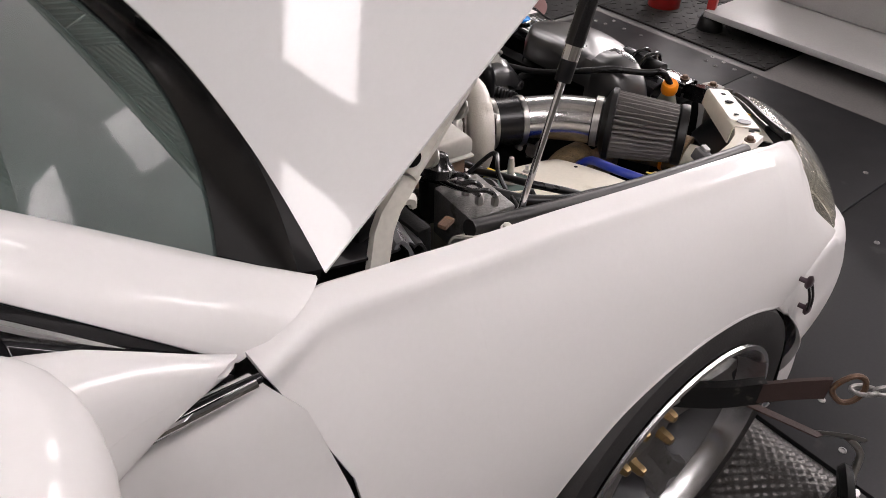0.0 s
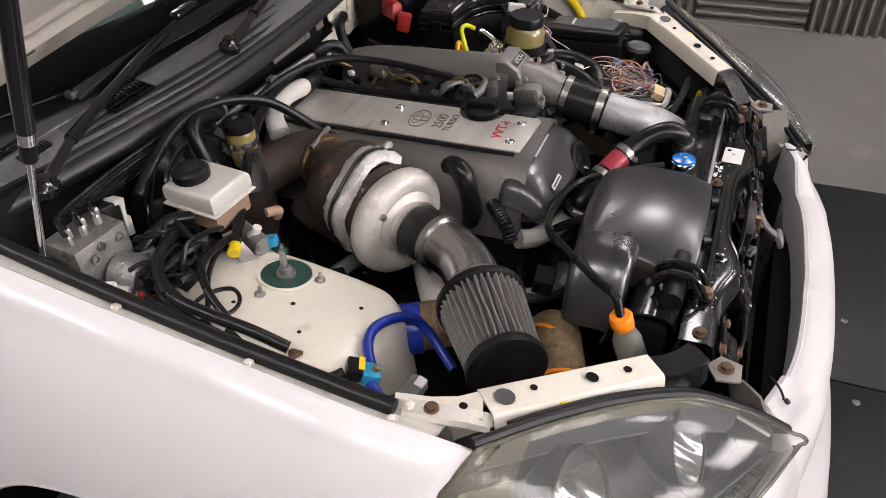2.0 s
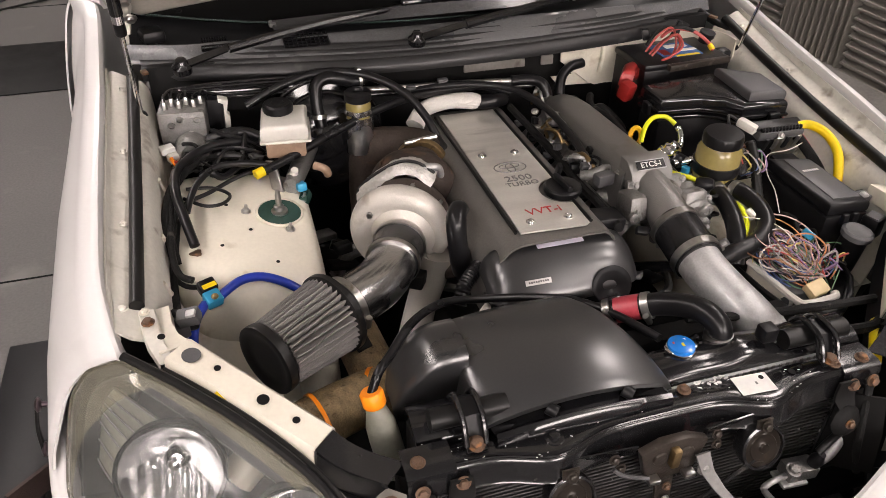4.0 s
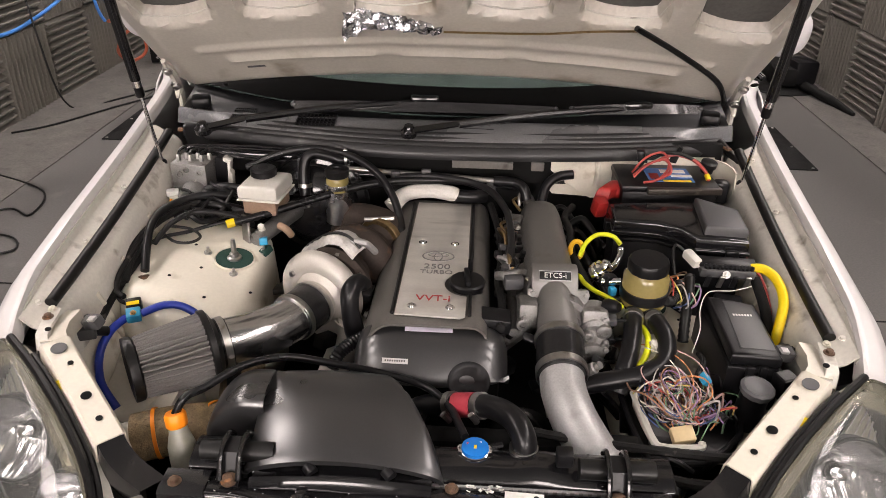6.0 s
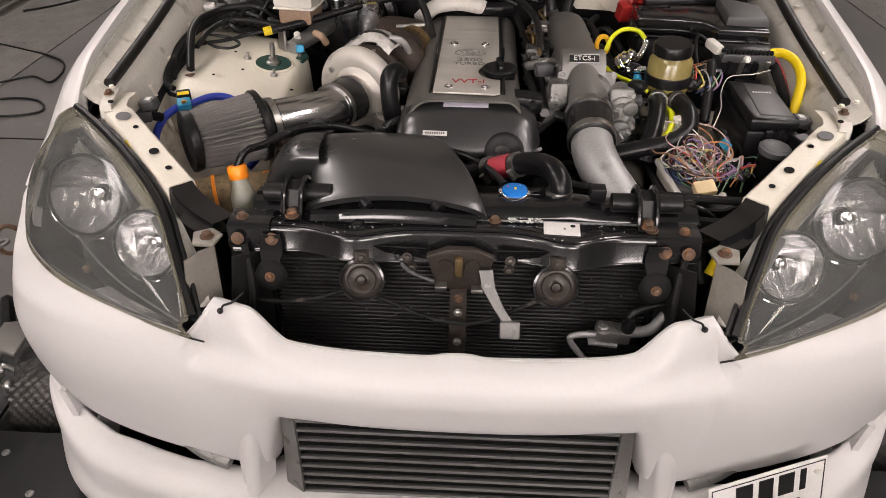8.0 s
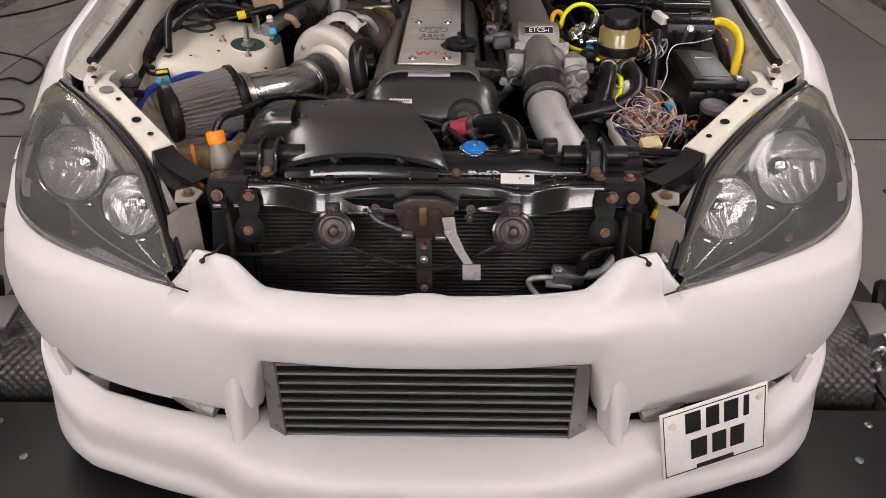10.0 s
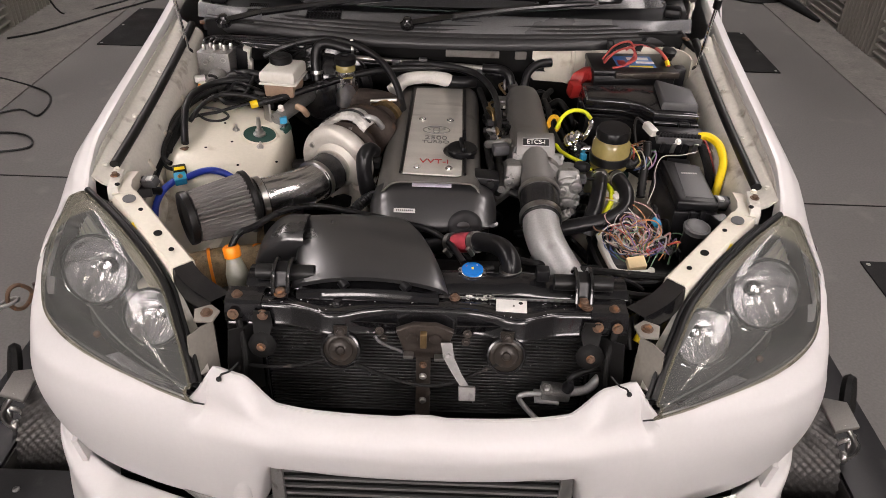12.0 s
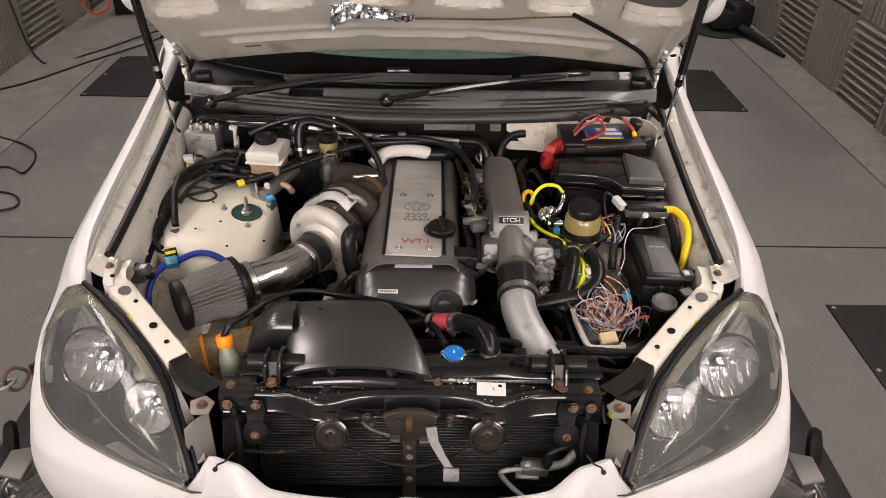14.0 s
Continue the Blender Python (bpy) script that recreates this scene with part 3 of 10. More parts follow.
# Dynamometer rollers in the pits.
def roller(s):
    t = thing("dyno_roller", (s * 0.935, 0.40, -0.15), "knurled steel roller sunk in the floor beside the wheel", "roller", "dyno rollers")
    n, rings, r, w = 144, 54, 0.135, 0.30
    verts, faces = [], []
    for i in range(rings + 1):
        for k in range(n):
            a = 2 * math.pi * k / n
            u, v = k * 36 / n, i * 13.5 / rings
            bump = -0.0030 * (abs(math.sin(math.pi * (u + v))) ** 0.5 + abs(math.sin(math.pi * (u - v))) ** 0.5)
            verts.append((s * 0.675 + s * w * i / rings, 0.40 + (r + bump) * math.cos(a), -0.025 + (r + bump) * math.sin(a)))
    for i in range(rings):
        for k in range(n):
            faces.append((i * n + k, i * n + (k + 1) % n, (i + 1) * n + (k + 1) % n, (i + 1) * n + k))
    part("drum", Geo().add(verts, faces + [tuple(range(n - 1, -1, -1)), tuple(range(rings * n, rings * n + n))]), KNURL, t)
    part("shaft", Geo().tube([(s * 0.665, 0.40, -0.025), (s * 0.995, 0.40, -0.025)], 0.03, n=16), STEEL, t)
    part("shaft", Geo().tube([(s * 0.665, 0.80, -0.14), (s * 0.995, 0.80, -0.14)], 0.10, n=28), KNURL, t, "second roller")


roller(1)
roller(-1)
for s in (-1, 1):
    a, b = sorted((s * 1.002, s * 1.145))
    slab("roller_edge_plate", a, b, 0.245, 1.30, 0.001, 0.012, DECK, "black steel plate beside the roller pit", "deck plate", group="roller plates")


# Tie-downs on both sides of the nose.
def tie_down(s):
    t = thing("ratchet_tie_down", (s * 0.95, 0.33, 0.0), "brown webbing tie-down with steel hook and floor ring", "tie-down strap", "tie-downs")
    part("webbing", Geo().sheet([[(s * (0.78 + 0.14 * k / 8), 0.56 - 0.18 * k / 8 + d * 0.02, 0.34 - 0.13 * k / 8 + d * 0.012) for d in (-1, 1)] for k in range(9)], 0.003), BROWNSTRAP, t)
    part("buckle", Geo().prism([(s * 0.905, 0.375, 0.20), (s * 0.955, 0.345, 0.215), (s * 0.975, 0.30, 0.185), (s * 0.93, 0.305, 0.16)], (0, 0.0, 0.012), 0.003), COVER, t, "steel ratchet frame")
    part("hook", Geo().tube([(s * 0.95, 0.315, 0.185), (s * 0.975, 0.295, 0.15), (s * 0.985, 0.305, 0.105), (s * 1.0, 0.335, 0.09), (s * 1.01, 0.35, 0.115)], 0.007, n=10), STEEL, t)
    part("ring", Geo().tube([(s * 1.0 + 0.03 * math.cos(a), 0.345, 0.065 + 0.035 * math.sin(a)) for a in (k * math.pi / 6 for k in range(12))], 0.006, n=8, closed=True), STEEL, t)
    part("chain", Geo().tube([(s * 1.0, 0.345, 0.04), (s * 1.02, 0.36, 0.0), (s * 1.03, 0.37, -0.25)], 0.009, n=8, ridge=0.4), STEEL, t)
    part("guard", Geo().lathe([(0.055, -0.012), (0.062, 0.0), (0.055, 0.012)], (s * 1.01, 0.42, 0.16), (s * 0.8, -0.5, 0.3), n=20), DULL, t, "black rubber guard disc")


tie_down(1)
tie_down(-1)


def pink_strap():
    t = thing("ratchet_strap", (1.25, -0.7, 0.0), "faded red ratchet strap lying loose on the floor", "tie-down strap")
    line = catmull([(1.235, -0.60, 0.03), (1.28, -0.70, 0.05), (1.27, -0.82, 0.055), (1.235, -0.95, 0.03), (1.22, -1.05, 0.055), (1.255, -1.10, 0.09), (1.30, -1.06, 0.075), (1.30, -1.0, 0.03)], 6)
    part("webbing", Geo().sheet([[p + Vector((0.02 * d, 0.006 * d, 0.028 * d)) for d in (-1, 1)] for p in line], 0.0025), PINKSTRAP, t)
    line = catmull([(1.27, -0.63, 0.03), (1.36, -0.66, 0.07), (1.42, -0.62, 0.10), (1.44, -0.57, 0.06)], 6)
    part("webbing", Geo().sheet([[p + Vector((0.012 * d, 0.02 * d, 0.018 * d)) for d in (-1, 1)] for p in line], 0.0025), PINKSTRAP, t)
    part("ratchet", Geo().box((1.235, -0.53, 0.03), (0.05, 0.13, 0.04), (0, 8, -12), 0.006), BRONZE, t, "zinc ratchet handle")
    part("grip", Geo().tube([(1.24, -0.47, 0.035), (1.245, -0.42, 0.04)], 0.02, n=12), LABEL, t, "pale plastic grip")
    part("hook", Geo().tube([(1.21, -0.82, 0.015), (1.20, -0.90, 0.014), (1.215, -0.94, 0.014)], 0.006), STEEL, t)


pink_strap()


def extinguisher():
    t = thing("fire_extinguisher", (0.985, -1.68, 0.0), "red fire extinguisher standing on the floor", "fire extinguisher")
    part("cylinder", Geo().lathe([(0.07, 0.0), (0.078, 0.01), (0.078, 0.40), (0.06, 0.46), (0.025, 0.49), (0.02, 0.52)], (0.985, -1.68, 0.0), n=28), RED, t)
    part("valve", Geo().box((0.985, -1.68, 0.54), (0.03, 0.10, 0.04), bevel=0.005), BLACK, t)
    part("hose", Geo().tube([(0.985, -1.63, 0.53), (1.03, -1.58, 0.45), (1.06, -1.62, 0.2)], 0.010), HOSE, t)


extinguisher()


def trolley():
    t = thing("equipment_cabinet", (0.05, -2.0, 0.0), "pale grey steel equipment cabinet with an open bottom tray", "cabinet")
    part("base_tray", Geo().box((-0.02, -1.80, 0.088), (1.40, 0.50, 0.030), (0, 0, 0), 0.005), CABINET, t, "scuffed pale bottom tray")
    part("body", Geo().box((-0.06, -2.16, 0.55), (1.36, 0.44, 0.92), (0, 0, 0), 0.05), CABINET, t)
    part("door", Geo().box((-0.36, -1.93, 0.56), (0.62, 0.02, 0.78), (0, 0, 0), 0.004), CABINET, t)
    # Shade under the tray, put in as a near-black block.
    part("plinth", Geo().box((-0.06, -2.02, 0.04), (1.20, 0.60, 0.066), (0, 0, 0), 0.006), VOID, t, "near-black block painting the shade under the tray")
    post = part("corner_post", Geo().box((0.675, -1.60, 0.52), (0.040, 0.045, 0.84), (0, 0, 20), 0.006), RED, t, "red corner post with white print")
    for k in range(11):
        part("print_bar", Geo().box((0.682, -1.577, 0.17 + 0.062 * k), (0.026 - 0.008 * (k % 3 == 1), 0.002, 0.034 + 0.010 * (k % 2)), (0, 0, 20), 0), LABEL, post, "white print bar")
    for x, y in ((0.665, -1.605), (-0.66, -1.62), (0.62, -2.34), (-0.66, -2.34)):
        part("foot", Geo().lathe([(0.055, 0.001), (0.060, 0.012), (0.052, 0.06), (0.040, 0.074)], (x, y, 0.0), n=24), RUBBER, t, "black rubber foot")


trolley()


def cable(name, pts, r, material, label, category="cable"):
    return single(name, Geo().tube(pts, r, n=8, per=8), material, label, category, "cables")


cable("floor_cable", [(-2.5, 3.55, 1.3), (-2.42, 3.5, 0.45), (-2.36, 3.56, 0.02), (-2.15, 3.75, 0.012), (-1.9, 4.2, 0.012), (-1.6, 4.6, 0.012)], 0.006, RUBBER, "black cable hanging down the wall to the floor")
cable("floor_cable", [(-2.45, 3.1, 0.012), (-2.3, 3.25, 0.012), (-2.1, 3.6, 0.012), (-1.85, 4.0, 0.012), (-1.7, 4.3, 0.012), (-1.2, 4.6, 0.012)], 0.006, RUBBER, "black cable lying on the floor")
cable("floor_cable", [(-2.2, 1.75, 0.008), (-1.95, 1.95, 0.008), (-1.78, 1.95, 0.008), (-1.72, 1.84, 0.008), (-1.9, 1.80, 0.008), (-2.1, 2.0, 0.008), (-1.95, 2.2, 0.008), (-1.82, 2.15, 0.008), (-1.9, 2.4, 0.008), (-2.3, 2.6, 0.008)], 0.005, RUBBER, "thin black cable looped on the floor")
cable("air_hose", [(-2.48, 2.6, 0.60), (-2.46, 3.2, 0.50), (-2.46, 3.6, 0.52), (-2.46, 4.0, 0.60), (-2.46, 4.25, 0.70), (-2.46, 4.6, 0.78)], 0.011, LIGHTBLUE, "blue air hose draped along the foam wall", "hose")
cable("air_hose", [(-2.46, 4.25, 0.66), (-2.44, 4.27, 0.45), (-2.42, 4.3, 0.36)], 0.010, LIGHTBLUE, "short blue air hose hanging on the wall", "hose")
cable("coiled_hose", [(-2.40, 4.3, 0.36), (-2.32, 4.5, 0.33), (-2.30, 4.58, 0.12), (-2.38, 4.5, 0.05), (-2.40, 4.36, 0.15), (-2.32, 4.40, 0.28), (-2.26, 4.55, 0.20), (-2.28, 4.66, 0.05)], 0.011, mat("orange_hose", (0.42, 0.10, 0.05), 0.45), "coiled orange air line at the foot of the wall", "hose")


def battery_box():
    t = thing("charger_box", (-2.2, 4.75, 0), "black equipment box with a chrome handle on the floor", "box")
    part("case", Geo().box((-2.15, 4.75, 0.11), (0.34, 0.24, 0.20), (0, 0, 12), 0.01), BLACK, t)
    part("handle", Geo().tube([(-2.25, 4.70, 0.21), (-2.25, 4.70, 0.26), (-2.05, 4.74, 0.26), (-2.05, 4.74, 0.21)], 0.008, n=8), CHROME, t, "chrome handle")


battery_box()


def jack():
    t = thing("trolley_jack", (2.1, 4.9, 0), "black trolley jack on a flat base beside the wall", "jack")
    part("base", Geo().lathe([(0.24, 0.0), (0.25, 0.008), (0.24, 0.016), (0.1, 0.02)], (2.12, 4.55, 0.001), n=32), DULL, t)
    part("frame", Geo().box((2.12, 4.60, 0.09), (0.16, 0.34, 0.12), (0, 0, -8), 0.012), DULL, t)
    part("pump", Geo().box((2.22, 4.52, 0.12), (0.16, 0.18, 0.16), (0, 0, 10), 0.02), BLACK, t)
    part("cylinder", Geo().tube([(2.05, 4.7, 0.16), (2.0, 4.9, 0.22)], 0.03, n=14), RED, t)
    part("handle", Geo().tube([(2.22, 4.4, 0.05), (2.30, 4.15, 0.03), (2.34, 3.9, 0.02)], [0.03, 0.03, 0.012], n=10), DULL, t)


jack()


# ---- the car's body ----
# x across (0 in the middle), y to the rear (0 at the lamps' inner tips), z up.
ARCH_Y, ARCH_Z, ARCH_R = 0.745, 0.245, 0.350
ARCH = catmull([(0, 0.31, 0.14), (0, 0.345, 0.26), (0, 0.372, 0.345), (0, 0.415, 0.420), (0, 0.458, 0.475), (0, 0.520, 0.527), (0, 0.60, 0.566), (0, 0.70, 0.588), (0, 0.80, 0.592), (0, 0.906, 0.570), (0, 0.975, 0.530), (0, 1.035, 0.470), (0, 1.075, 0.40), (0, 1.10, 0.30), (0, 1.105, 0.19)], 6)
ARCH_FRONT = [p for p in ARCH if p.y < 0.70]


def fender_top(y):
    return np.interp(y, [0.30, 0.46, 0.65, 0.90, 1.10, 1.20, 1.27, 1.36], [0.706, 0.722, 0.748, 0.795, 0.842, 0.876, 0.900, 0.905])


def fender_in(y):
    return np.interp(y, [0.30, 0.46, 0.90, 1.20, 1.24, 1.27, 1.30, 1.345], [0.672, 0.670, 0.674, 0.690, 0.702, 0.719, 0.737, 0.757])


def fender_crest(y):
    return np.interp(y, [0.30, 0.35, 0.40, 0.46, 0.50, 0.65, 0.95, 1.10, 1.20, 1.24, 1.27, 1.30, 1.345], [0.668, 0.674, 0.684, 0.694, 0.697, 0.700, 0.701, 0.705, 0.708, 0.712, 0.722, 0.738, 0.757])


def fender_rim(y):
    return np.interp(y, [0.30, 0.35, 0.40, 0.50, 0.65, 0.80, 0.95, 1.10, 1.20, 1.27, 1.36], [0.700, 0.711, 0.729, 0.756, 0.783, 0.808, 0.835, 0.862, 0.883, 0.902, 0.905])


def fender_low(y):
    if y < 0.522:
        return float(np.interp(y, [0.26, 0.300, 0.335, 0.369, 0.421, 0.48, 0.522], [0.556, 0.560, 0.572, 0.5745, 0.564, 0.547, 0.528]))
    return float(np.interp(y, [p.y for p in ARCH], [p.z for p in ARCH], right=0.19)) if y < 1.105 else 0.19


def fender_section(y, s, n=30):
    zt, xi = fender_rim(y), fender_crest(y)
    xw = np.interp(y, [0.30, 0.36, 0.5, 0.78, 1.3], [0.775, 0.796, 0.812, 0.824, 0.818])
    wide = xw - xi
    h = zt - 0.56
    pts = [(xi - 0.004, zt - 0.026), (xi - 0.003, zt - 0.008), (xi + 0.002, zt - 0.001), (xi + 0.012, zt - 0.004), (xi + 0.028, zt - 0.012), (xi + 0.34 * wide, zt - 0.125 * h), (xi + 0.56 * wide, zt - 0.28 * h), (xi + 0.75 * wide, zt - 0.49 * h),
           (xi + 0.90 * wide, zt - 0.73 * h), (xw - 0.003, 0.575), (xw, 0.52), (xw - 0.004, 0.40), (xw - 0.016, 0.28), (xw - 0.034, 0.17)]
    line = catmull([(s * a, y, b) for a, b in pts], 8)
    low = fender_low(y)
    keep = [line[0]]
    for a, b in zip(line, line[1:]):
        if b.z < low and b.z < zt - 0.05:
            keep.append(a.lerp(b, (a.z - low) / max(a.z - b.z, 1e-6)))
            break
        keep.append(b)
    d = np.r_[0, np.cumsum([(b - a).length for a, b in zip(keep, keep[1:])])]
    out = []
    fixed = d[min(40, len(d) - 2)]
    for q in np.r_[np.linspace(0, fixed, 13), np.linspace(fixed, d[-1], n - 12)[1:]]:
        k = min(np.searchsorted(d, q, "right") - 1, len(keep) - 2)
        out.append(keep[k].lerp(keep[k + 1], (q - d[k]) / max(d[k + 1] - d[k], 1e-9)))
    return out


def fender(s, label):
    t = thing("front_fender", (s * 0.75, 0.8, 0.19), label, "car fender", "front fenders")
    ys = sorted({*np.linspace(0.335, 1.325, 60), *(p.y for p in ARCH)})
    ys = [y for y in ys if 0.335 <= y <= 1.33]
    grid = []
    for y in ys:
        row = fender_section(y, s)
        ahead, behind = max(0, 1 - (y - 0.335) / 0.16), max(0, (y - 1.15) / 0.18)
        for q in row:
            drop = (fender_rim(y) - q.z)
            lead = float(np.interp(q.z, [0.54, 0.556, 0.59, 0.612, 0.628, 0.65, 0.684, 0.709, 0.72], [0.290, 0.304, 0.341, 0.366, 0.383, 0.386, 0.377, 0.353, 0.350]))
            q.y += max(0.0, (0.56 - y) / 0.225) * (lead - 0.335) + behind * (0.012 - 0.10 * min(max(drop, 0), 0.16) / 0.16 * 0.6 - 0.04 * min(max(drop - 0.16, 0), 0.5) / 0.5)
        grid.append(row)
    g = Geo().sheet(grid, 0.0035, flip=s > 0)
    part("panel", g, PAINT, t)
    rim = [row[-1] + Vector((-s * 0.004, 0, 0)) for row in grid if row[-1].y > 0.522 and row[-1].z > 0.24 and row[-1].y < 1.10]
    part("arch_lip", Geo().tube(rim[::2], 0.005, n=8, per=2), PAINT, t)
    liner = []
    for p in ARCH[::3]:
        liner.append([(s * x, p.y + (0.006 if p.y < 0.7 else -0.006), p.z + 0.004 - d) for x, d in ((0.800, 0.0), (0.72, 0.0), (0.62, 0.02), (0.52, 0.05))])
    part("arch_liner", Geo().sheet(liner, 0.003), VOID, t, "dark plastic wheel arch liner")
    return t


fender(-1, "glossy white front fender of the saloon")
fender(1, "glossy white front fender of the saloon")


def plan(points, n):
    line = catmull([(x, y, 0) for x, y in points], 24)
    d = np.r_[0, np.cumsum([(b - a).length for a, b in zip(line, line[1:])])]
    out = []
    for q in np.linspace(0, d[-1], n):
        k = min(np.searchsorted(d, q, "right") - 1, len(line) - 2)
        out.append(line[k].lerp(line[k + 1], (q - d[k]) / max(d[k + 1] - d[k], 1e-9)))
    return out


def ease(q):
    q = min(max(q, 0.0), 1.0)
    return q * q * (3 - 2 * q)


def bumper():
    t = thing("front_bumper", (0, 0.1, 0.06), "white aftermarket front bumper with wide intercooler opening and splitter lip", "car bumper")
    half = [(0, -0.062), (0.18, -0.055), (0.30, -0.03), (0.40, 0.006), (0.52, 0.055), (0.63, 0.115), (0.71, 0.180), (0.757, 0.255), (0.778, 0.36), (0.788, 0.45), (0.792, 0.522)]
    count = 261
    base = plan([(-x, y) for x, y in half[:0:-1]] + half, count)

    def normal(k):
        d = (base[min(k + 2, count - 1)] - base[max(k - 2, 0)]).normalized()
        return Vector((d.y, -d.x, 0))

    grid = []
    for k, p in enumerate(base):
        n, ax = normal(k), abs(p.x)
        rise_ = ease((ax - 0.262) / 0.066)
        lamp = ease((ax - 0.383) / 0.012)
        side = min(max((p.y - 0.22) / 0.1, 0), 1)
        shut = 1 - ease((ax - 0.272) / 0.050)
        nub = 0.500 + 0.048 * rise_ + 0.006 * math.exp(-(p.x / 0.032) ** 4)
        top = nub * (1 - lamp) + (0.512 + (fender_low(p.y) - 0.514) * side) * lamp
        near = [(-0.060, top - 0.085), (-0.0575, top - 0.006), (-0.053, top), (-0.040, top - 0.001 - 0.10 * (top - 0.497)), (-0.024, top - 0.006 - 0.38 * (top - 0.497)), (-0.012, 0.480 + 0.22 * (top - 0.497))]
        push = float(np.interp(ax, [0.26, 0.36, 0.435, 0.55, 0.66, 0.73], [0.0, -0.014, -0.008, 0.008, 0.024, 0.034])) * float(np.interp(p.y, [0.19, 0.253, 0.31, 0.36], [1.0, 0.55, 0.22, 0.0]))
        far = [(-0.012, top - 0.014), (-0.006, top - 0.003), (-0.003, top), (0.003, top - 0.003), (0.010, top - 0.010), (0.018, top - 0.022)]
        upper = [(a * (1 - lamp) + c * lamp, b * (1 - lamp) + d * lamp) for (a, b), (c, d) in zip(near, far)]
        closed = [(-0.006, 0.467), (-0.004, 0.456), (-0.0055, 0.443), (-0.010, 0.425), (-0.016, 0.405), (-0.022, 0.391), (-0.030, 0.384), (-0.06, 0.381)]
        full = [(0.025, 0.467), (0.032, 0.438), (0.034, 0.402), (0.031, 0.357), (0.023, 0.310), (0.012, 0.270), (-0.003, 0.240), (-0.05, 0.228)]
        inner = 1 - ease((ax - 0.19) / 0.24)
        lower = [(a * inner + c * (1 - inner), b * shut + d * (1 - shut)) for (a, b), (c, d) in zip(closed, full)]
        weights = [0, 0, 0, 0.3, 0.65] + [1.0] * 9
        line = catmull([p + n * o + Vector((0, -push * w, z)) for (o, z), w in zip(upper + lower, weights)], 3)
        for q in line:
            q.y = min(q.y, float(np.interp(q.z, [v.z for v in ARCH_FRONT], [v.y for v in ARCH_FRONT])) - 0.001)
        grid.append(line)
    part("upper_shell", Geo().sheet(grid, 0.0035), BUMPER, t)
    lip = []
    for k, p in enumerate(base):
        if p.y > 0.30:
            continue
        n, ax = normal(k), abs(p.x)
        open_ = 1 - min(max((ax - 0.30) / 0.06, 0), 1)
        end = min(max((p.y - 0.10) / 0.16, 0), 1)
        top = 0.215 - 0.008 * open_ + 0.10 * end
        out = 0.052 + 0.012 * open_ - 0.052 * end
        back = float(np.interp(ax, [0.30, 0.37, 0.45], [1, 0.3, 0]))
        push = float(np.interp(ax, [0.40, 0.55, 0.66, 0.73], [0.0, 0.018, 0.042, 0.052])) * float(np.interp(p.y, [0.20, 0.30], [1.0, 0.6]))
        rows = [(-0.012 - 0.088 * back, top - 0.035 * (1 - back)), (-0.006 - 0.054 * back, top - 0.004 * (1 - back)), (0.004 - 0.022 * back, top), (0.6 * out, top - 0.008 - 0.01 * end), (0.9 * out, top - 0.022), (out, top - 0.045), (out + 0.001, top - 0.085), (out + 0.012, 0.108), (out + 0.010, 0.078), (out - 0.012, 0.066), (-0.06, 0.070)]
        lip.append(catmull([p + n * o + Vector((0, -push, z)) for o, z in rows], 4))
    part("lower_lip", Geo().sheet(lip, 0.003), BUMPER, t)
    for s in (-1, 1):
        pillar = []
        for v in np.linspace(0, 1, 10):
            z = 0.412 - 0.216 * v
            a, b, f = 0.301 + 0.020 * v, 0.352 - 0.006 * v, -0.024 - 0.014 * v
            pillar.append(catmull([(s * (a - 0.014), 0.010, z), (s * (a - 0.002), f + 0.016, z), (s * (a + 0.003), f + 0.003, z), (s * (a + 0.014), f + 0.001, z), (s * (b - 0.008), f + 0.016, z), (s * b, f + 0.026, z), (s * (b + 0.006), 0.03, z)], 4))
        part("duct_pillar", Geo().sheet(pillar, 0.004, flip=s > 0), BUMPER, t, "white pillar beside the cooler opening")
        blade = [[(s * (0.690 - 0.015 * v), 0.088 + 0.07 * w, 0.30 - 0.10 * v) for w in (0, 1)] for v in (0, 0.5, 1)]
        part("end_blade", Geo().sheet(blade, 0.012, flip=s < 0), BUMPER, t)
        # A near-black sheet paints the shade behind the slots.
        part("recess", Geo().sheet([[(s * (0.31 + 0.37 * u), 0.06 + 0.12 * u * u, 0.34 - 0.17 * v) for v in (0, 1)] for u in (0, 0.25, 0.5, 0.75, 1)], 0.004), VOID, t, "near-black sheet painting the shade behind the bumper slots")
        part("duct_pipe", Geo().tube([(s * 0.47, 0.045, 0.262), (s * 0.42, 0.020, 0.246), (s * 0.375, 0.008, 0.236)], 0.014, n=14), CAST, t, "greasy pipe in the bumper slot")
        part("tab", Geo().tube([(s * 0.345, 0.028, 0.549), (s * 0.342, 0.030, 0.554), (s * 0.330, 0.036, 0.556), (s * 0.318, 0.05, 0.562)], 0.0018, n=6), RUBBER, t, "black cable tie")
        part("tie_head", Geo().lathe([(0.0045, 0), (0.0045, 0.003), (0.002, 0.004)], (s * 0.346, 0.024, 0.5475), (0, -0.5, 1), n=10), RUBBER, t)
        clip = part("quick_release", Geo().lathe([(0.0, -0.012), (0.004, -0.010), (0.0045, 0.004), (0.0105, 0.006), (0.0115, 0.009), (0.007, 0.0125), (0.002, 0.013)], (s * 0.815, 0.464, 0.558), (s, 0, 0.15), n=18), DARKZINC, t, "purple-brown quick release fastener")
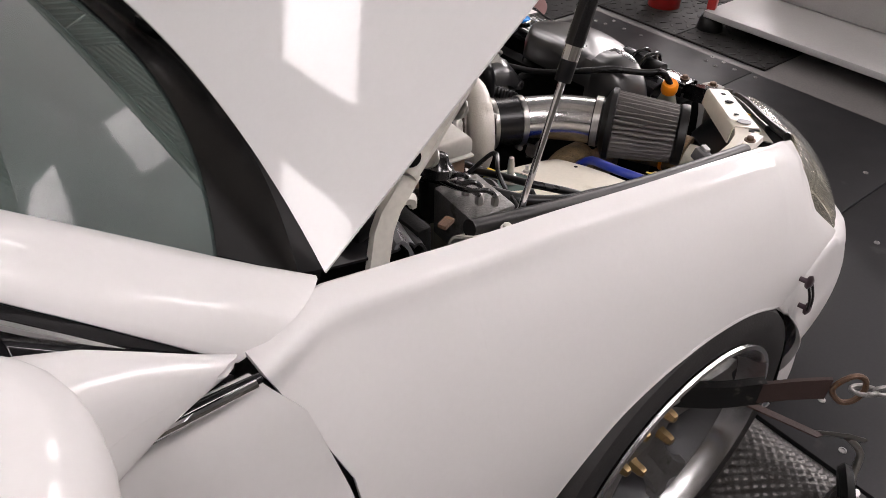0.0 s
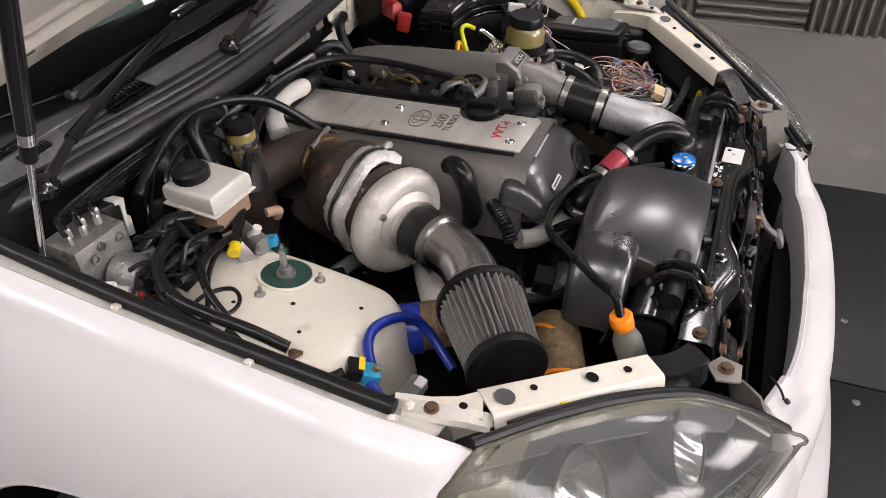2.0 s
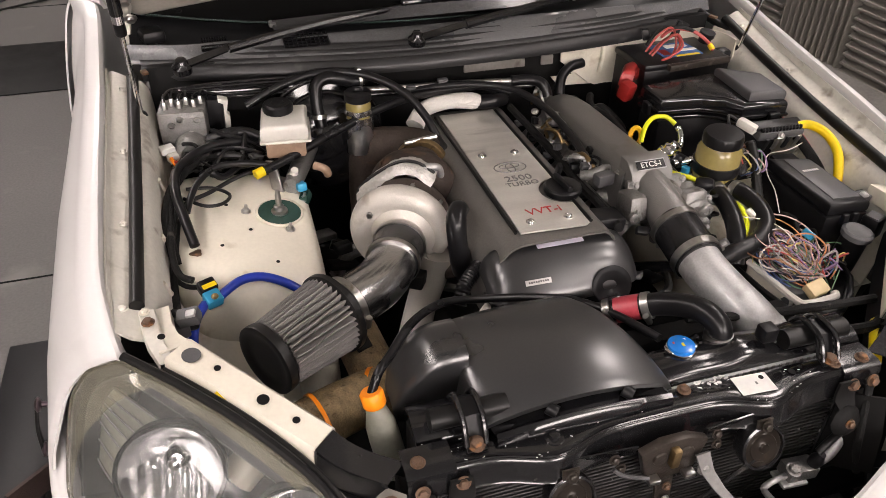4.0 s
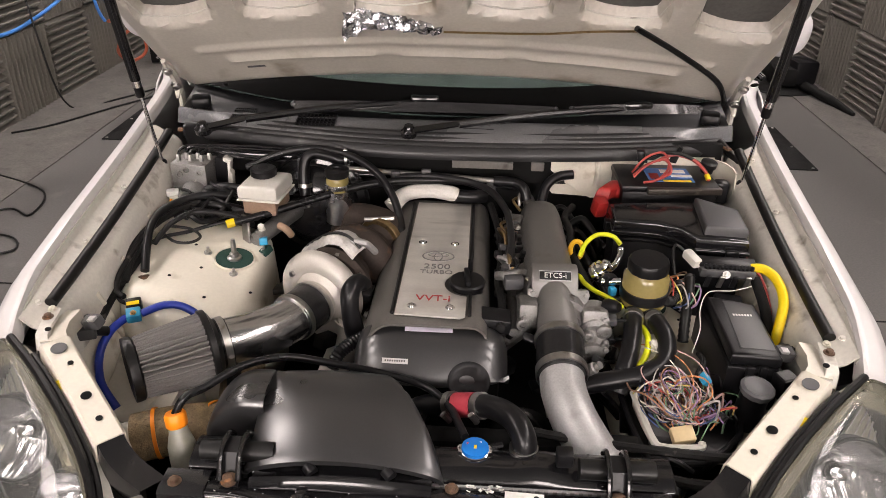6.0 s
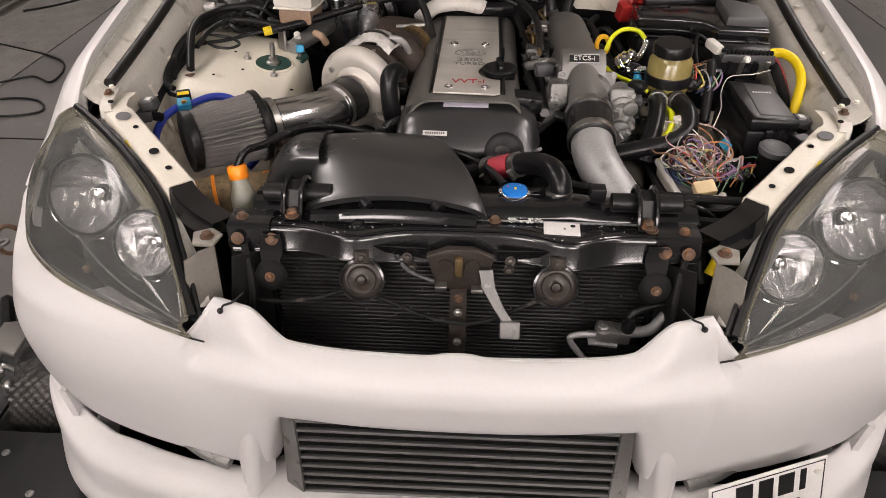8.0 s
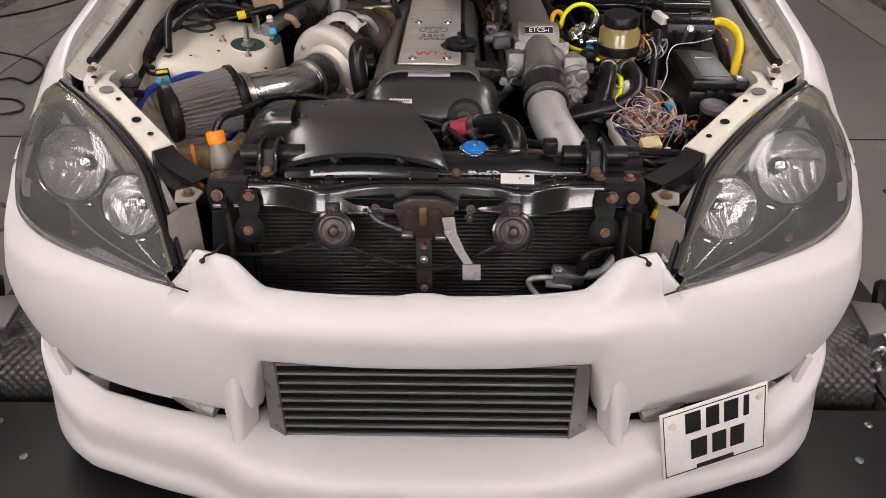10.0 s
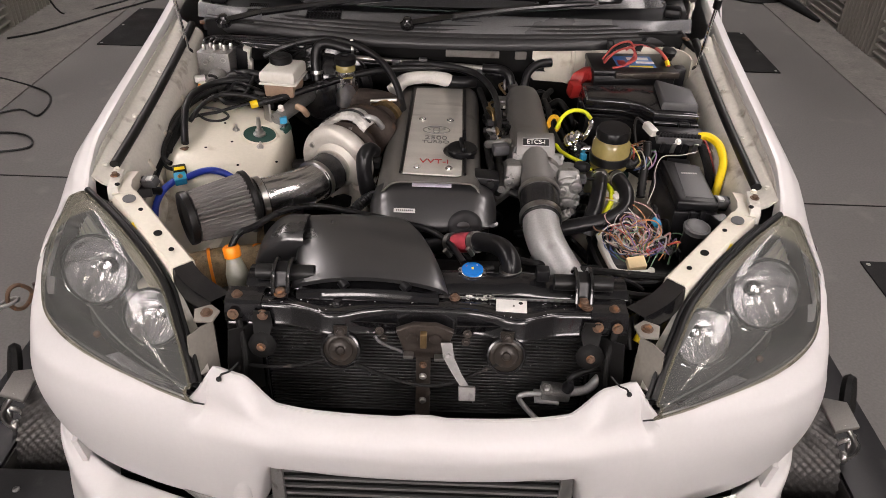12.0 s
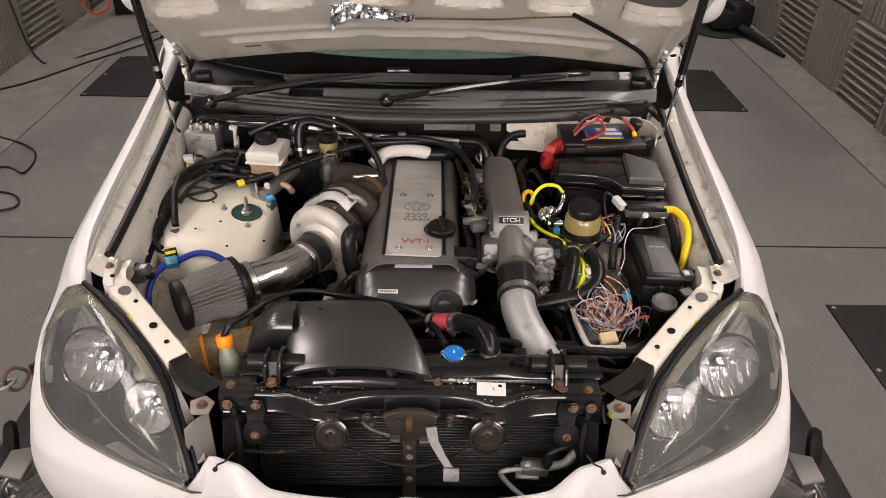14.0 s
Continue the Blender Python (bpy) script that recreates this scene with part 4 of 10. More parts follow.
        part("peg", Geo().lathe([(0.0, -0.012), (0.004, -0.010), (0.0045, 0.004), (0.0105, 0.006), (0.0115, 0.009), (0.006, 0.0125), (0.002, 0.013)], (s * 0.820, 0.438, 0.492), (s, 0, 0.15), n=18), DARKZINC, clip)
        for d in (-0.005, 0.005):
            part("band", Geo().tube([(s * 0.825, 0.464 + d, 0.558), (s * 0.831, 0.451 + d, 0.525), (s * 0.830, 0.438 + d, 0.492)], 0.0022, n=8), RUBBER, clip)
    return t


bumper()


def intercooler():
    t = thing("intercooler", (0, 0.0, 0.24), "aluminium front-mount intercooler with dark finned core behind the bumper", "intercooler")
    w = 0.246
    part("core", Geo().box((0, -0.022, 0.315), (2 * w, 0.05, 0.205), bevel=0), VOID, t, "dark fin stack")
    for k in range(10):
        z = 0.221 + k * 0.0205
        part("bar", Geo().box((0, -0.050, z), (2 * w, 0.009, 0.0052), (-12, 0, 0), 0.0014), COOLER, t, "satin alloy tube")
    g = Geo()
    for k in range(9):
        z = 0.231 + k * 0.0205
        line = [(-w + 2 * w * i / 180, -0.048, z + 0.0065 * (1 if i % 2 else -1)) for i in range(181)]
        g.sheet([[Vector(p) + Vector((0, d, 0)) for d in (0, 0.02)] for p in line], 0.0006, smooth=False)
    ob = part("core_matrix", g, DULL, t, "dark zigzag fins")
    tagged(ob, kind="stuff")
    for s in (-1, 1):
        prof = [(s * w, -0.058, 0.210), (s * w, -0.058, 0.418), (s * (w + 0.026), -0.040, 0.414), (s * (w + 0.036), -0.035, 0.216)]
        part("end_tank", Geo().prism(prof if s < 0 else prof[::-1], (0, 0.07, 0), 0.004), CAST, t, "cast alloy end tank")
    t.location += Vector((0, 0.030, -0.030))


intercooler()


def number_plate():
    t = thing("number_plate", (0.50, 0.02, 0.13), "white rear-style number plate with black bars fixed at the bumper corner", "number plate")
    ux = Vector((0.953, 0.254, 0.171)).normalized()
    uz = Vector((-0.10, 0.07, 0.99)).normalized()
    un = ux.cross(uz).normalized()
    uz = un.cross(ux)
    m = Matrix((ux, uz, un)).transposed().to_4x4()
    m.translation = (0.495, -0.026, 0.232)
    part("board", Geo().box((0, 0, 0), (0.196, 0.156, 0.004), bevel=0.0015).moved(m), LABEL, t)
    g = Geo()
    for x in (-0.093, 0.093):
        g.box((x, 0, 0.0024), (0.0015, 0.146, 0.0008), bevel=0)
    g.box((0, -0.072, 0.0024), (0.186, 0.0015, 0.0008), bevel=0)
    g.box((0, 0.072, 0.0024), (0.186, 0.0015, 0.0008), bevel=0)
    part("border_line", g.moved(m), INK, t)
    for x, y, w in ((-0.040, 0.042, 0.028), (-0.004, 0.042, 0.024), (0.030, 0.042, 0.026), (0.058, 0.042, 0.010), (-0.030, -0.022, 0.030), (0.008, -0.022, 0.026), (0.042, -0.022, 0.026)):
        part("bar", Geo().box((x, y, 0.0026), (w, 0.046, 0.0010), bevel=0).moved(m), INK, t, "plain black bar")
    part("bar", Geo().box((0, -0.066, 0.0026), (0.07, 0.008, 0.0010), bevel=0).moved(m), INK, t, "small black bar")
    for x, y in ((-0.078, 0.046), (0.082, 0.052)):
        part("screw_cap", Geo().lathe([(0.007, 0.0), (0.0065, 0.003), (0.003, 0.0045)], (x, y, 0.002), n=14).moved(m), WHITEPL, t, "white screw cap")


number_plate()


# ---- headlights ----
def headlight(s):
    t = thing("headlight", (s * 0.58, 0.18, 0.51), "large clouded headlight with dark bezel and chrome reflectors", "headlight", "headlights")
    low = catmull([(0.389, 0.000, 0.517), (0.47, 0.036, 0.513), (0.57, 0.085, 0.513), (0.66, 0.140, 0.517), (0.725, 0.200, 0.525), (0.756, 0.255, 0.538), (0.767, 0.302, 0.556)], 6)
    top = catmull([(0.392, 0.012, 0.540), (0.412, 0.052, 0.575), (0.436, 0.095, 0.608), (0.468, 0.150, 0.640), (0.535, 0.225, 0.672), (0.610, 0.298, 0.693), (0.673, 0.350, 0.709)], 6)
    n, m = len(low), 19
    rear = catmull([(0.767, 0.302, 0.556), (0.761, 0.343, 0.594), (0.752, 0.380, 0.628), (0.741, 0.385, 0.648), (0.716, 0.376, 0.682), (0.673, 0.350, 0.709)], 8)
    away = Vector((0.37, -0.58, 0.72)).normalized()

    def at(line, q):
        q = min(max(q, 0.0), 1.0) * (len(line) - 1)
        k = min(int(q), len(line) - 2)
        return line[k].lerp(line[k + 1], q - k)

    def surface(deep, bulge, inset=0.0):
        grid = []
        for i in range(n):
            row = []
            u = inset + (1 - 2 * inset) * i / (n - 1)
            a, b = at(low, u), at(top, u)
            for j in range(m):
                v = inset + (1 - 2 * inset) * j / (m - 1)
                p = a.lerp(b, v)
                chord = low[-1].lerp(top[-1], v)
                p = p + (at(rear, v) - chord) * u ** 3
                swell = bulge * (math.sin(math.pi * v) ** 0.7) * (0.35 + 0.65 * math.sin(math.pi * min(u, 0.85) / 0.85 * 0.75)) * (1 - max(0.0, u - 0.88) / 0.12)
                p = p + away * (swell - deep)
                row.append(Vector((s * p.x, p.y, p.z)))
            grid.append(row)
        return grid

    lens = part("lens", Geo().sheet(surface(0, 0.044), 0.0, flip=s < 0), LENS, t, "clouded clear lens")
    lens.visible_shadow = False
    edge = surface(-0.001, 0.044)
    ring = [r[0] for r in edge] + edge[-1][1:] + [r[-1] for r in edge[::-1]][1:] + edge[0][::-1][1:-1]
    part("lens_rim", Geo().tube(ring[::2], 0.0028, n=8, per=2, closed=True), HAZE, lens, "yellowed lens edge")
    outer = surface(-0.0014, 0.044)
    for rows in ([[r[0], r[1]] for r in outer[:n - 3]], [r for r in outer[-6:]], [[r[-2], r[-1]] for r in outer[n // 2:n - 4]]):
        rim = part("frosted_band", Geo().sheet(rows, 0.0, flip=s < 0), FROST, lens, "frosted yellowing lens border")
        rim.visible_shadow = False
    part("gasket", Geo().tube([r[-1] + Vector((-s * 0.004, 0.008, 0.001)) for r in edge][::2], 0.0065, n=8, per=2), RUBBER, t, "black rubber gasket")
    part("gasket_lip", Geo().tube([r[-1] + Vector((-s * 0.013, 0.014, -0.003)) for r in edge][:-4:2], 0.0045, n=8, per=2), RUBBER, t, "black rubber lip")
    back = surface(0.115, 0.0)
    part("housing", Geo().sheet(back, 0.003, flip=s < 0), BEZEL, t, "glossy dark bezel")
    front = surface(0.004, 0.0)
    for k, turn in ((0, s < 0), (-1, s > 0)):
        part("bezel", Geo().sheet([[a[k].lerp(b[k], q) for q in (0, 1)] for a, b in zip(front, back)], 0.003, flip=turn), BEZEL, t)
    tuck = Vector((-s * 0.014, -0.020, 0.0))
    part("bezel", Geo().sheet([[a.lerp(b, q) + tuck for q in (0, 1)] for a, b in zip(front[-1], back[-1])], 0.003, flip=s > 0), BEZEL, t)
    inner = lambda i, j, q: front[i][j].lerp(back[i][j], q)
    # bowls: concave, the lower half pressed into upright flutes, a plain crescent above
    look_to = Vector((s * 0.10, -0.90, 0.42)).normalized()
    side = look_to.cross(Vector((0, 0, 1))).normalized()
    rise = side.cross(look_to)
    for c, r, deep, turn in (((s * 0.632, 0.244, 0.603), 0.063, 0.052, 0.35), ((s * 0.494, 0.140, 0.580), 0.050, 0.044, -0.2)):
        c = Vector(c)
        rows = []
        for i in range(15):
            q = 0.20 + 0.80 * i / 14
            ring = []
            for k in range(96):
                a = 2 * math.pi * k / 96
                x, y = r * q * math.cos(a), r * q * math.sin(a)
                fluted = ease((0.15 - y / r) / 0.2) * ease((q - 0.25) / 0.1) * ease((0.97 - q) / 0.06)
                dip = -deep * (1 - q * q) + 0.0035 * fluted * abs(math.sin(math.pi * x / (r * 0.24))) + 0.004 * ease((y / r - 0.45) / 0.1) * ease((0.95 - q) / 0.1)
                ring.append(c + side * x + rise * y + look_to * dip)
            rows.append(ring + ring[:1])
        b = part("reflector", Geo().sheet(rows, 0.0, flip=False), REFLECTOR, t, "chrome reflector bowl")
        part("bowl_back", Geo().lathe([(r * 0.22, -deep * 1.04), (r * 0.7, -deep * 0.62), (r * 1.0, -0.004), (r * 1.06, 0.0), (r * 1.06, -0.02), (r * 0.5, -deep * 1.2), (r * 0.05, -deep * 1.25)], c - look_to * 0.001, look_to, n=48), BEZEL, b)
        part("bulb_hole", Geo().lathe([(r * 0.21, -deep * 0.96), (r * 0.21, -deep * 0.90), (r * 0.18, -deep * 0.88), (r * 0.15, -deep * 1.0), (r * 0.02, -deep * 1.0)], c, look_to, n=24), BEZEL, b, "dark bulb seat")
        part("bulb_shield", Geo().lathe([(r * 0.13, -deep), (r * 0.14, -deep * 0.55), (r * 0.11, -deep * 0.45), (r * 0.02, -deep * 0.42)], c, look_to, n=24), CHROME, b, "bright bulb shield")
        part("collar", Geo().tube([c + look_to * 0.001 + 1.05 * r * (math.cos(k * math.pi / 16) * side + math.sin(k * math.pi / 16) * rise) for k in range(32)], 0.05 * r, n=8, per=1, closed=True), BEZEL, b, "dark bowl collar")
        # loose bright steps moulded into the bezel below the bowl
        for k in range(3):
            a = -2.3 + 0.62 * k + turn
            p = c + 1.22 * r * (math.cos(a) * side + math.sin(a) * rise) - look_to * 0.010
            q = c + 1.22 * r * (math.cos(a + 0.26) * side + math.sin(a + 0.26) * rise) - look_to * 0.012
            part("bezel_step", Geo().tube([p, p.lerp(q, 0.5) + look_to * 0.002, q], 0.0026, n=8, per=3), REFLECTOR, b)
    trim = [[inner(i, m - 1, 0.10), inner(i, m - 3, 0.16), inner(i, m - 4, 0.30)] for i in range(10, n - 2)]
    part("ribbed_trim", Geo().sheet(trim, 0.002, flip=s < 0), DARKGREY, t, "ribbed grey strip")
    for i in range(10, n - 3):
        for q in (0, 0.25, 0.5, 0.75):
            a = inner(i, m - 1, 0.08).lerp(inner(i + 1, m - 1, 0.08), q)
            b = inner(i, m - 4, 0.27).lerp(inner(i + 1, m - 4, 0.27), q)
            part("rib", Geo().tube([a, b], 0.0010, n=5, per=1), SATIN, t)
    strip = [[inner(i, 1, 0.14), inner(i, 2, 0.20), inner(i, 3, 0.30)] for i in range(2, 15)]
    part("lower_reflector", Geo().sheet(strip, 0.002, flip=s < 0), REFLECTOR, t, "ribbed chrome strip")
    for i in range(2, 14):
        for q in (0, 0.34, 0.67):
            a = inner(i, 1, 0.12).lerp(inner(i + 1, 1, 0.12), q)
            b = inner(i, 3, 0.28).lerp(inner(i + 1, 3, 0.28), q)
            part("rib", Geo().tube([a, b], 0.0013, n=5, per=1), REFLECTOR, t)
    part("step_line", Geo().tube([inner(i, 5, 0.22) for i in range(4, n - 8, 2)], 0.0016, n=6, per=2), DARKGREY, t, "grey bezel edge")
    part("marker_bulb", Geo().ball(inner(19, 2, 0.45), 0.007), RUSTBOLT, t, "small brown marker bulb")
    block = part("indicator_block", Geo().sheet([[inner(i, j, 0.30) for j in (4, 6, 8, 10, 13)] for i in range(n - 10, n - 1)], 0.003, flip=s < 0), BOTTLE, t, "ribbed clear indicator lens")
    for j in (4, 5.5, 7, 8.5, 10, 11.5, 13):
        k, q = int(j), j - int(j)
        part("flute", Geo().tube([inner(i, k, 0.27).lerp(inner(i, k + 1, 0.27), q) for i in range(n - 10, n - 1, 2)], 0.0014, n=5, per=2), SATIN, block)
    return t


headlight(-1)
headlight(1)


# ---- the open hood ----
HOOD_D = Vector((0, -0.757, 0.653))
HOOD_N = Vector((0, 0.653, 0.757))


def hood_point(u, w, lift=0.0):
    half = np.interp(w, [0, 0.3, 0.75, 1.0, 1.06], [0.700, 0.706, 0.690, 0.60, 0.52])
    start = 0.080 * (1 - abs(u) ** 2.4)
    p = Vector((u * half, 1.212, 0.862)) + HOOD_D * (start + w * (1 - start * 0.5)) + HOOD_N * (0.055 * (1 - abs(u) ** 2.2) + 0.034 * abs(u) ** 3 + lift)
    p += HOOD_N * (-0.10 * max(0, w - 0.6) ** 2 * 1.5)
    return p


def hood():
    t = thing("hood", (0, 1.1, 0.86), "white car hood propped open on gas struts, bare frame underneath", "car hood")
    us, ws = np.linspace(-1, 1, 49), np.linspace(0, 1.06, 40)
    part("skin", Geo().sheet([[hood_point(u, w) for w in ws] for u in us], 0.002), PAINT, t)
    pockets = [(x, 0.450, 0.085, 0.130) for x in (-0.56, -0.335, -0.11, 0.115, 0.335, 0.56)] + [(x, 0.74, 0.095, 0.14) for x in (-0.45, -0.15, 0.15, 0.45)]

    def depth(x, w):
        z = 0.046
        for cx, cw, hx, hw in pockets:
            q = max(abs((x - cx) / hx), abs((w - cw) / hw)) * 0.6 + 0.4 * math.hypot((x - cx) / hx, (w - cw) / hw)
            z -= 0.040 * min(max((1.08 - q) / 0.10, 0), 1)
        z += 0.009 * math.exp(-((w - 0.150) / 0.011) ** 2) * (abs(x) < 0.50) * (1 - 0.7 * math.exp(-((abs(x) - 0.14) / 0.025) ** 2))
        z += 0.007 * math.exp(-((w - 0.200) / 0.010) ** 2) * (abs(x) < 0.56) * (1 - 0.7 * math.exp(-((abs(x) - 0.14) / 0.025) ** 2))
        return z * min(1, 0.25 + w / 0.05) * min(1, 0.2 + (1.06 - w) / 0.06)

    us, ws = np.linspace(-0.985, 0.985, 150), np.linspace(0.006, 1.05, 110)
    grid = [[hood_point(u, w, -depth(hood_point(u, w).x, w) * min(1, 0.06 + (1 - abs(u)) / 0.11)) for w in ws] for u in us]
    part("inner_frame", Geo().sheet(grid, 0.0015, flip=True), HOODIN, t, "cream painted pressed inner frame with pockets")
    for cx, cw, hx, hw in pockets[:6]:
        loop = []
        for a in np.linspace(0, 2 * math.pi, 40, endpoint=False):
            dx, dw = math.cos(a), math.sin(a)
            q = 1.0 / (0.6 * max(abs(dx), abs(dw)) + 0.4)
            x, w = cx + hx * dx * q, cw + hw * dw * q
            half = float(np.interp(w, [0, 0.3, 0.75, 1.0], [0.700, 0.706, 0.690, 0.60]))
            loop.append(hood_point(x / half, w, -0.030))
        part("pocket_seam", Geo().tube(loop, 0.0016, n=6, per=1, closed=True), GREYCREAM, t, "grubby sealant line round a pocket")
        pad = []
        for k in (0.02, 0.3, 0.6, 0.8, 0.93):
            ring = []
            for a in np.linspace(0, 2 * math.pi, 33):
                dx, dw = math.cos(a), math.sin(a)
                q = k / (0.6 * max(abs(dx), abs(dw)) + 0.4)
                x, w = cx + hx * dx * q, cw + hw * dw * q
                half = float(np.interp(w, [0, 0.3, 0.75, 1.0], [0.700, 0.706, 0.690, 0.60]))
                ring.append(hood_point(x / half, w, -0.0105))
            pad.append(ring)
        # Pocket shade put into the colour of an added floor sheet.
        part("pocket_floor", Geo().sheet(pad, 0.001), POCKETSHADE, t, "dark sheet painting the shade inside a hood pocket")
    for u, w, r in ((-0.775, 0.135, 0.011), (0.73, 0.140, 0.011), (-0.94, 0.115, 0.009), (0.965, 0.145, 0.009), (-0.79, 0.02, 0.006), (0.70, 0.07, 0.005), (-0.75, 0.215, 0.005), (0.80, 0.215, 0.005)):
        p = hood_point(u, w, -0.0445)
        # No opening is cut: a near-black disc paints the hole's shade.
        part("hole", Geo().lathe([(r, 0.0), (r * 0.9, 0.0012), (r * 0.2, 0.0012)], p, -HOOD_N, n=16), VOID, t, "near-black disc painted as a shaded drain hole")
    for a, b in ((-0.67, -0.61),):
        p, q = hood_point(a, 0.105, -0.0435), hood_point(b, 0.105, -0.0435)
        part("slot", Geo().tube([p, q], 0.006, n=8), DARKGREY, t, "dark slot plug")
    part("washer_hose", Geo().tube([hood_point(0.94, 0.0, -0.03), hood_point(0.90, 0.07, -0.054), hood_point(0.83, 0.155, -0.056), hood_point(0.68, 0.24, -0.054), hood_point(0.52, 0.32, -0.050)], 0.006, n=8), RUBBER, t, "black washer hose")
    part("stay_wire", Geo().tube([hood_point(-0.02, 0.262, -0.056), hood_point(0.25, 0.272, -0.056), hood_point(0.40, 0.295, -0.054), hood_point(0.54, 0.31, -0.050)], 0.0025, n=6), BRONZE, t, "brown wire")
    part("rear_lip", Geo().tube([hood_point(u, 0.002, -0.006) for u in np.linspace(-0.97, 0.97, 30)], 0.005, n=8, per=2), HOODIN, t)
    for s in (-1, 1):
        plate = [[Vector((s * (x + d), y, z)) for d in (-0.003, 0.003)] for x, y, z in ((0.660, 1.156, 0.825), (0.660, 1.152, 0.848), (0.658, 1.147, 0.868), (0.655, 1.136, 0.886), (0.652, 1.120, 0.900), (0.648, 1.106, 0.910))]
        web = [[p[0] + Vector((0, -w, -0.4 * w)) for w in (-0.012, -0.004, 0.004, 0.010)] for p in plate]
        h = part("hinge", Geo().sheet(web, 0.008, flip=s > 0), GREYCREAM, t, "grubby cream hinge")
        part("arm", Geo().tube([(s * 0.648, 1.108, 0.912), (s * 0.642, 1.080, 0.935), (s * 0.638, 1.05, 0.962), (s * 0.636, 1.02, 0.985)], [0.010, 0.011, 0.010, 0.006], n=6), GREYCREAM, h)
        part("spur", Geo().tube([(s * 0.650, 1.122, 0.892), (s * 0.650, 1.108, 0.886), (s * 0.650, 1.103, 0.874)], [0.008, 0.007, 0.004], n=6), GREYCREAM, h)
        for y, z in ((1.075, 0.915), (1.04, 0.958)):
            part("bolt", Geo().lathe([(0.012, 0), (0.012, 0.003), (0.008, 0.003), (0.008, 0.009), (0.004, 0.010)], (s * 0.637, y, z), (0, -0.65, -0.6), n=12), STEEL, h)
        part("rust_patch", Geo().box((s * 0.632, 1.045, 0.818), (0.012, 0.02, 0.006), (0, 0, 20), 0.002), RUSTBOLT, h)
    return t


hood()


def foil():
    random.seed(5)
    grid = []
    for i in range(26):
        row = []
        for j in range(9):
            u, v = i / 25, j / 8 - 0.5
            w = 0.055 * (1 - 0.75 * u) * (0.6 + 0.4 * math.sin(math.pi * min(1, 4 * u + 0.3)))
            p = hood_point(-0.30 + 0.27 * u, 0.318 - 0.05 * u + 0.06 * u * (1 - u), -0.060)
            p += Vector((0, 0, -1)) * v * w * 1.5 + Vector((random.uniform(-1, 1), random.uniform(-1, 1), random.uniform(-1, 1))) * 0.0060
            row.append(p)
        grid.append(row)
    single("foil_strip", Geo().sheet(grid, 0.001, smooth=False), FOIL, "crumpled silver foil hanging from the hood frame", "foil")


foil()


def gas_strut(s):
    a, c, b = Vector((s * 0.644, 0.949, 0.772)), Vector((s * 0.638, 0.884, 0.966)), None
    d = (c - a).normalized()
    b = c + d * 0.36
    t = thing("gas_strut", a, "black gas strut with chrome rod holding the hood", "gas strut", "hood struts")
    part("rod", Geo().tube([a, c], 0.0042, n=12), CHROME, t, "chrome rod")
    part("collar", Geo().lathe([(0.009, -0.022), (0.0095, -0.02), (0.0095, 0.0), (0.009, 0.002)], c, d, n=16), BLACK, t)
    part("band", Geo().lathe([(0.0095, 0.0), (0.0095, 0.016)], c + d * 0.002, d, n=16), CHROME, t, "bright collar band")
    part("tube", Geo().tube([c + d * 0.018, b], 0.0105, n=16), SHINY, t)
    part("ball_joint", Geo().ball(a, 0.011, n=12), BLACK, t)
    part("ball_joint", Geo().ball(b, 0.012, n=12), BLACK, t)
    part("foot_bracket", Geo().box(a + Vector((s * 0.012, 0, -0.012)), (0.02, 0.03, 0.03), (0, 0, 0), 0.004), BLACK, t)


gas_strut(-1)
gas_strut(1)


# ---- windscreen, pillars, doors and cabin ----
def screen_point(u, v):
    x = u * np.interp(v, [0, 1], [0.680, 0.545])
    y = np.interp(v, [0, 1], [1.130, 1.90]) + (0.123 - 0.055 * v) * abs(u) ** 2.2
    z = np.interp(v, [0, 1], [0.842, 1.345]) + 0.033 * abs(u) ** 2 * (1 - v) - 0.02 * u * u * v
    return Vector((x, y, z + 0.015 * math.sin(math.pi * v)))


